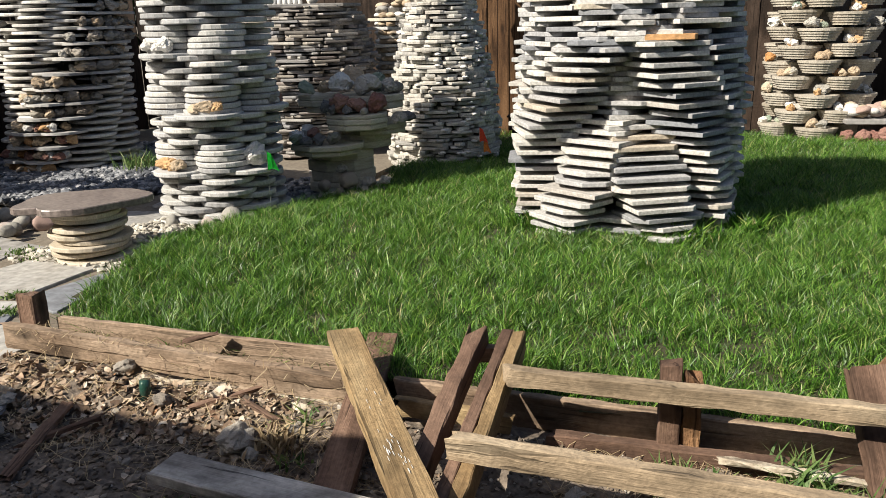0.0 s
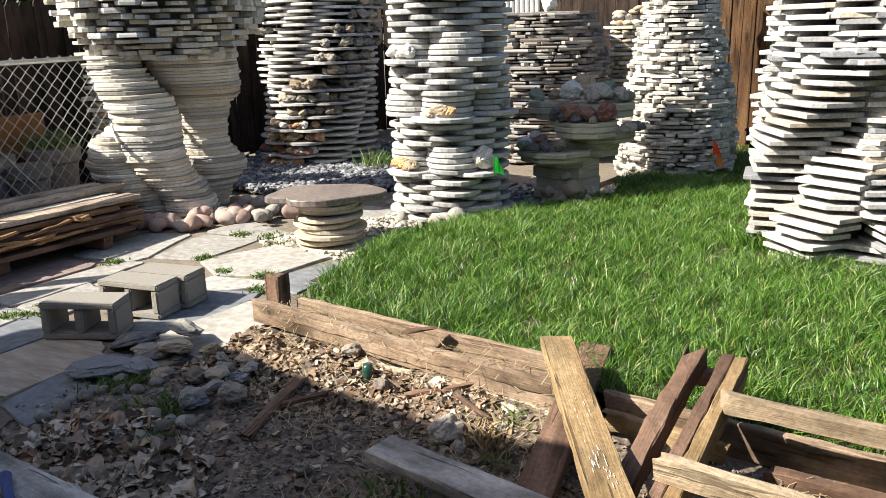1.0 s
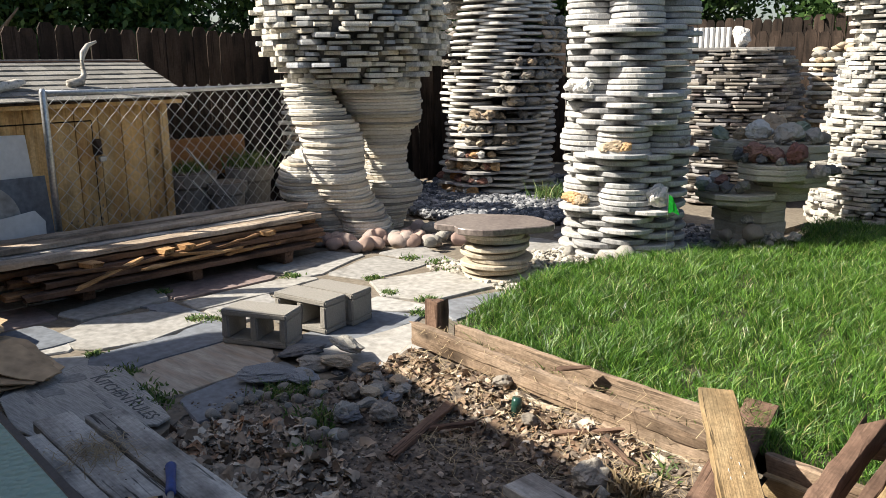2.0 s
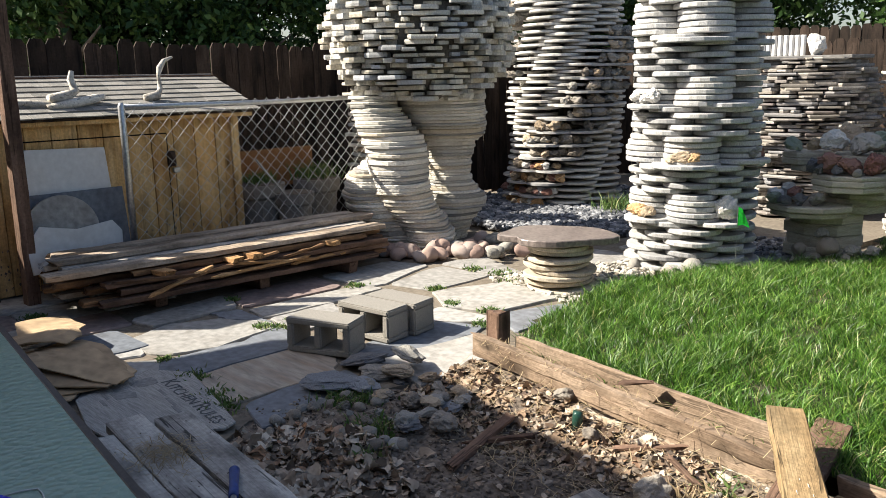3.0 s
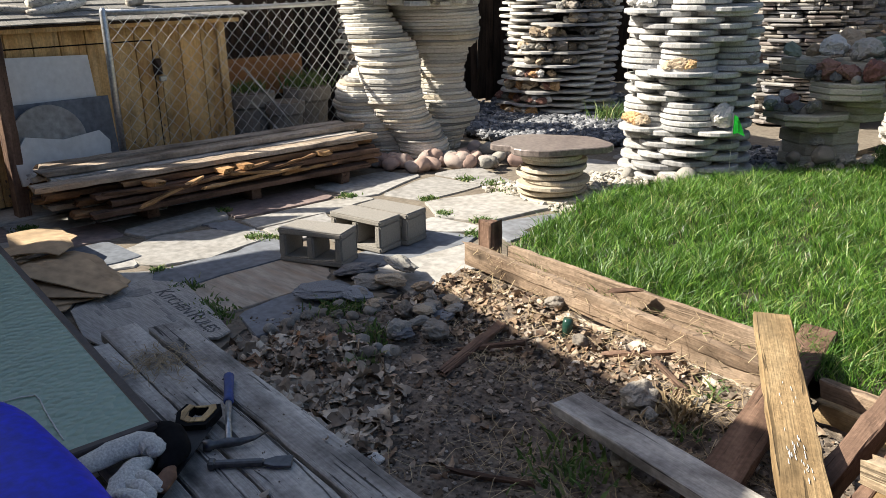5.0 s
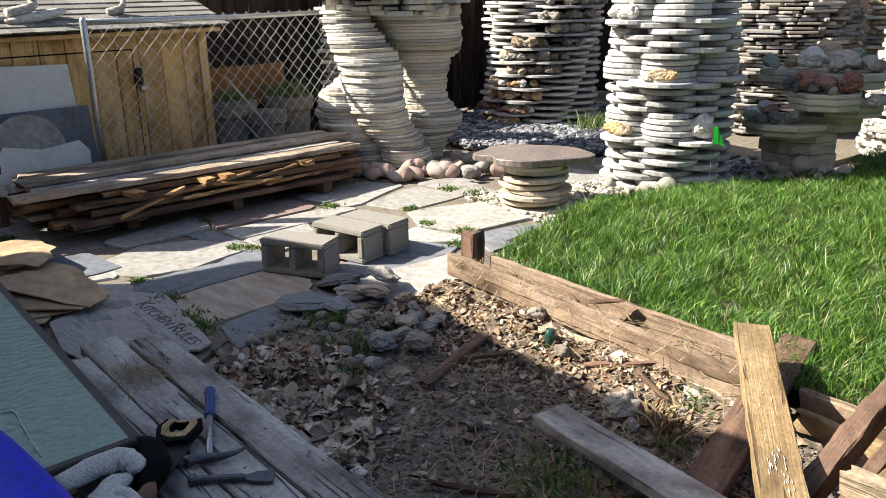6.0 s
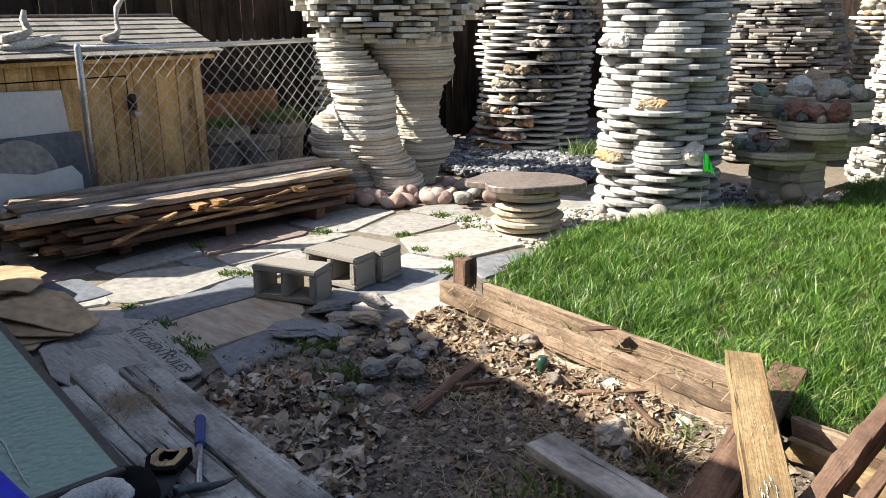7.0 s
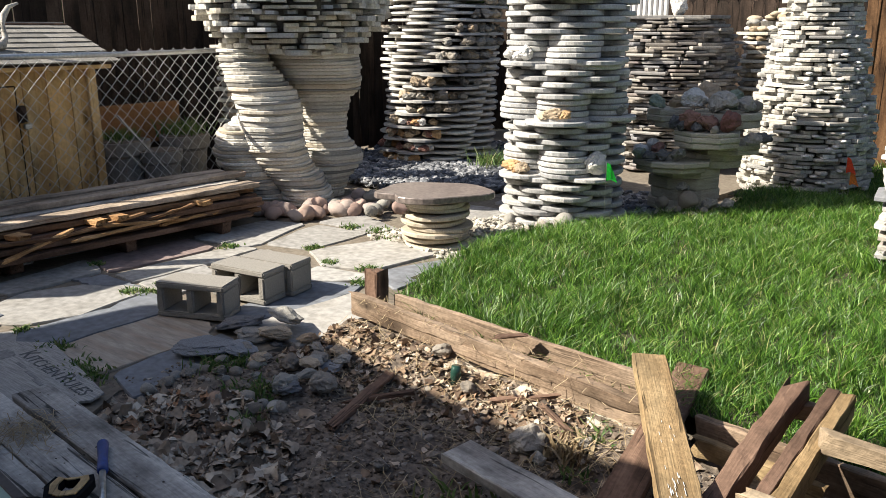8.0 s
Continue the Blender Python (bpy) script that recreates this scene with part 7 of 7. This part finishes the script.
cloth_tube("leather_palm", [(0.14, 0.0, -0.015), (0.105, 0.035, -0.01), (0.075, 0.06, -0.01)], [0.014, 0.024, 0.014], plain("tan_leather", (0.20, 0.10, 0.055), 0.7), glove, 41, "brown leather palm", 0.08)

# blue plastic tub close to the path
tub = thing("plastic_tub", (-0.86, 0.61, 0.0), "deep blue moulded plastic tub with rounded rim", "tub")
vs, fs = [], []
rings = ((0.0, 0.8), (0.3, 0.88), (0.62, 0.97), (0.70, 1.0), (0.735, 0.99), (0.757, 0.955), (0.77, 0.88), (0.777, 0.7), (0.78, 0.35), (0.78, 0.02))
for z, k in rings:
    for i in range(48):
        q = 2 * math.pi * i / 48
        c, s_ = math.cos(q), math.sin(q)
        vs.append((0.33 * k * math.copysign(abs(c) ** 0.5, c), 0.26 * k * math.copysign(abs(s_) ** 0.5, s_), z))
for r in range(len(rings) - 1):
    fs += [(r * 48 + i, r * 48 + (i + 1) % 48, (r + 1) * 48 + (i + 1) % 48, (r + 1) * 48 + i) for i in range(48)]
cut = 3 * 48
part("body", mesh("body", vs[:cut], fs[:2 * 48] + [tuple(range(47, -1, -1))], M_BLUE, smooth=True), tub)
lid_faces = [tuple(q - cut + 48 for q in f) for f in fs[2 * 48:]]
lid = part("lid", mesh("lid", vs[cut - 48:], lid_faces + [tuple(range(len(vs) - cut, len(vs) - cut + 48))], M_BLUE, smooth=True), tub, label="domed blue plastic lid")
ridge = [(0.315 * math.copysign(abs(math.cos(q)) ** 0.5, math.cos(q)), 0.248 * math.copysign(abs(math.sin(q)) ** 0.5, math.sin(q)), 0.735) for q in (2 * math.pi * i / 48 for i in range(49))]
vs, fs = tube(ridge, [0.006] * 49, 6)
part("rim_bead", mesh("rim_bead", vs, fs, M_BLUE, smooth=True), lid)

# cardboard on the patio
def card(z, sag, *corners):
    """One sagging sheet of cardboard with a thin cut edge."""
    pts = []
    for i, (x0, y0) in enumerate(corners):
        x1, y1 = corners[(i + 1) % len(corners)]
        pts += [(x0 + (x1 - x0) * f + rnd.uniform(-0.008, 0.008), y0 + (y1 - y0) * f + rnd.uniform(-0.008, 0.008)) for f in (0, 0.25, 0.5, 0.75)]
    if sum(pts[i][0] * pts[i - 1][1] - pts[i - 1][0] * pts[i][1] for i in range(len(pts))) > 0:
        pts.reverse()
    n = len(pts)
    cx, cy = sum(q[0] for q in pts) / n, sum(q[1] for q in pts) / n
    vs, fs = [], []
    bend = lambda x, y: sag * math.sin((x + cx) * 7 + 2 * (y + cy)) - 0.6 * sag * ((x * x + y * y) / 0.05)
    rows = (1.0, 0.66, 0.33)
    for side in (0, 0.006):
        for k in rows:
            vs += [((x - cx) * k, (y - cy) * k, bend((x - cx) * k, (y - cy) * k) + side) for x, y in pts]
        vs.append((0, 0, bend(0, 0) + side))
    m = n * 3 + 1
    for i in range(n):
        j = (i + 1) % n
        for r in range(2):
            fs += [(m + r * n + i, m + r * n + j, m + (r + 1) * n + j, m + (r + 1) * n + i), (r * n + j, r * n + i, (r + 1) * n + i, (r + 1) * n + j)]
        fs += [(m + 2 * n + i, m + 2 * n + j, 2 * m - 1), (2 * n + j, 2 * n + i, m - 1), (i, j, m + j, m + i)]
    ob = new("cardboard_sheet", mesh("cardboard_sheet", vs, fs, M_CARD))
    ob.location = (cx, cy, z)
    tagged(ob, "torn sheet of tan cardboard heaped on the patio", "cardboard", "cardboard heap")


card(0.16, 0.035, (-4.40, 1.72), (-4.38, 2.07), (-4.01, 2.0), (-3.86, 1.97), (-3.8, 1.88), (-3.95, 1.66))
card(0.115, 0.03, (-4.2, 1.7), (-3.84, 2.0), (-3.36, 2.03), (-3.32, 1.92), (-3.7, 1.66))
card(0.08, 0.025, (-3.95, 1.7), (-3.6, 1.99), (-3.40, 1.98), (-3.33, 1.88), (-3.54, 1.66))
card(0.045, 0.012, (-4.0, 1.62), (-3.9, 1.95), (-3.5, 2.02), (-3.42, 1.86))
card(0.03, 0.012, (-3.62, 1.62), (-3.53, 1.85), (-3.36, 1.72), (-3.42, 1.6))
card(0.135, 0.03, (-4.6, 1.86), (-4.62, 2.18), (-4.15, 2.1), (-3.95, 1.95), (-4.1, 1.75))
card(0.062, 0.022, (-4.1, 1.75), (-3.75, 2.08), (-3.5, 2.1), (-3.38, 1.97), (-3.6, 1.72))
card(0.098, 0.03, (-4.3, 1.78), (-3.8, 2.06), (-3.55, 2.07), (-3.45, 1.98), (-3.85, 1.7))
card(0.05, 0.02, (-3.75, 1.62), (-3.5, 1.93), (-3.39, 1.87), (-3.43, 1.66), (-3.55, 1.57))
card(0.025, 0.008, (-4.3, 1.75), (-4.2, 2.05), (-3.8, 2.0), (-3.75, 1.7))

# ---- unseen house behind the path, with a cover added to cast the shade ----
# Added out of view; the outline is bent to set the shade's edge below.
SHADE_EDGE = [(-9.0, -0.4), (-6.35, -0.38), (-5.9, 0.05), (-5.75, 0.64), (-4.95, 0.85), (-4.4, 0.73), (-4.0, 0.63), (-3.3, 0.53), (-2.75, 0.55), (-2.6, -0.05), (8.0, -0.1), (8.0, -3.0), (-9.0, -3.0)]
house = thing("house", (0, 0, 0), "unseen stucco house wall with an added shade-casting cover", "house", kind="structure")
part("patio_cover", slab("patio_cover", SHADE_EDGE[::-1], 0.12, M_STUCCO, 0.01), house, (0, 0, 2.7))
part("wall", box_mesh("wall", 17, 0.2, 2.7, M_STUCCO, 0.01), house, (-0.5, -2.1, 1.35))
for x in (3.2, 7.6):
    part("column", box_mesh("column", 0.14, 0.14, 2.7, M_STUCCO, 0.01), house, (x, -0.4, 1.35))


# ---- trees beyond the fence ----
def tree(loc, height, crown, count, label):
    t = thing("tree", loc, label, "tree", "trees beyond the fence")
    q = random.Random(int(loc[0] * 10))
    vs, fs = tube([(0, 0, -0.1), (0.05, 0, height * 0.3), (0.12, 0.05, height * 0.6), (0.1, 0.1, height * 0.9)], [0.2, 0.15, 0.09, 0.03], 10)
    for k in range(7):
        a, z = k * 2.2, height * (0.28 + 0.08 * k)
        e = (crown * 0.8 * math.cos(a), crown * 0.8 * math.sin(a), z + height * 0.2)
        v, f = tube([(0.08, 0.03, z), (e[0] * 0.5, e[1] * 0.5, z + height * 0.13), e], [0.06, 0.04, 0.012], 7)
        k0 = len(vs)
        vs += v
        fs += [tuple(k0 + i for i in g) for g in f]
    part("trunk", mesh("trunk", vs, fs, M_BARK, smooth=True), t)
    cl = np.array([(crown * q.uniform(0.2, 0.95) * math.cos(a), crown * q.uniform(0.2, 0.95) * math.sin(a), height * q.uniform(0.22, 1.0)) for a in [q.uniform(0, 6.28) for _ in range(46)]])
    c = cl[RNG.integers(0, len(cl), count)] + RNG.normal(0, crown * 0.16, (count, 3))
    a = RNG.normal(0, 1, (count, 3))
    a /= np.linalg.norm(a, axis=1)[:, None]
    b = np.cross(a, RNG.normal(0, 1, (count, 3)))
    b /= np.linalg.norm(b, axis=1)[:, None]
    s = RNG.uniform(0.045, 0.1, count)[:, None]
    v = np.stack([c - a * s, c - b * s * 0.5, c + a * s, c + b * s * 0.5], 1).reshape(-1, 3)
    me = fast_mesh("crown", v, np.arange(4 * count), np.full(count, 4), M_TREE)
    ob = part("crown", me, t)
    ob["kind"] = "stuff"
    return t


TL = "leafy dark green tree beyond the fence"
for x, y, h, c in ((-13.5, 5.6, 4.8, 2.0), (-13.0, 8.6, 4.6, 2.0), (-12.0, 11.8, 5.0, 2.0), (-9.6, 14.6, 4.8, 2.0), (-15.5, 7.0, 6.0, 2.4), (-6.5, 15.3, 4.6, 2.0), (-2.8, 15.0, 4.4, 2.0), (1.0, 15.2, 4.6, 2.0), (4.8, 14.5, 4.8, 1.9)):
    tree((x, y, 0), h, c, 22000, TL)
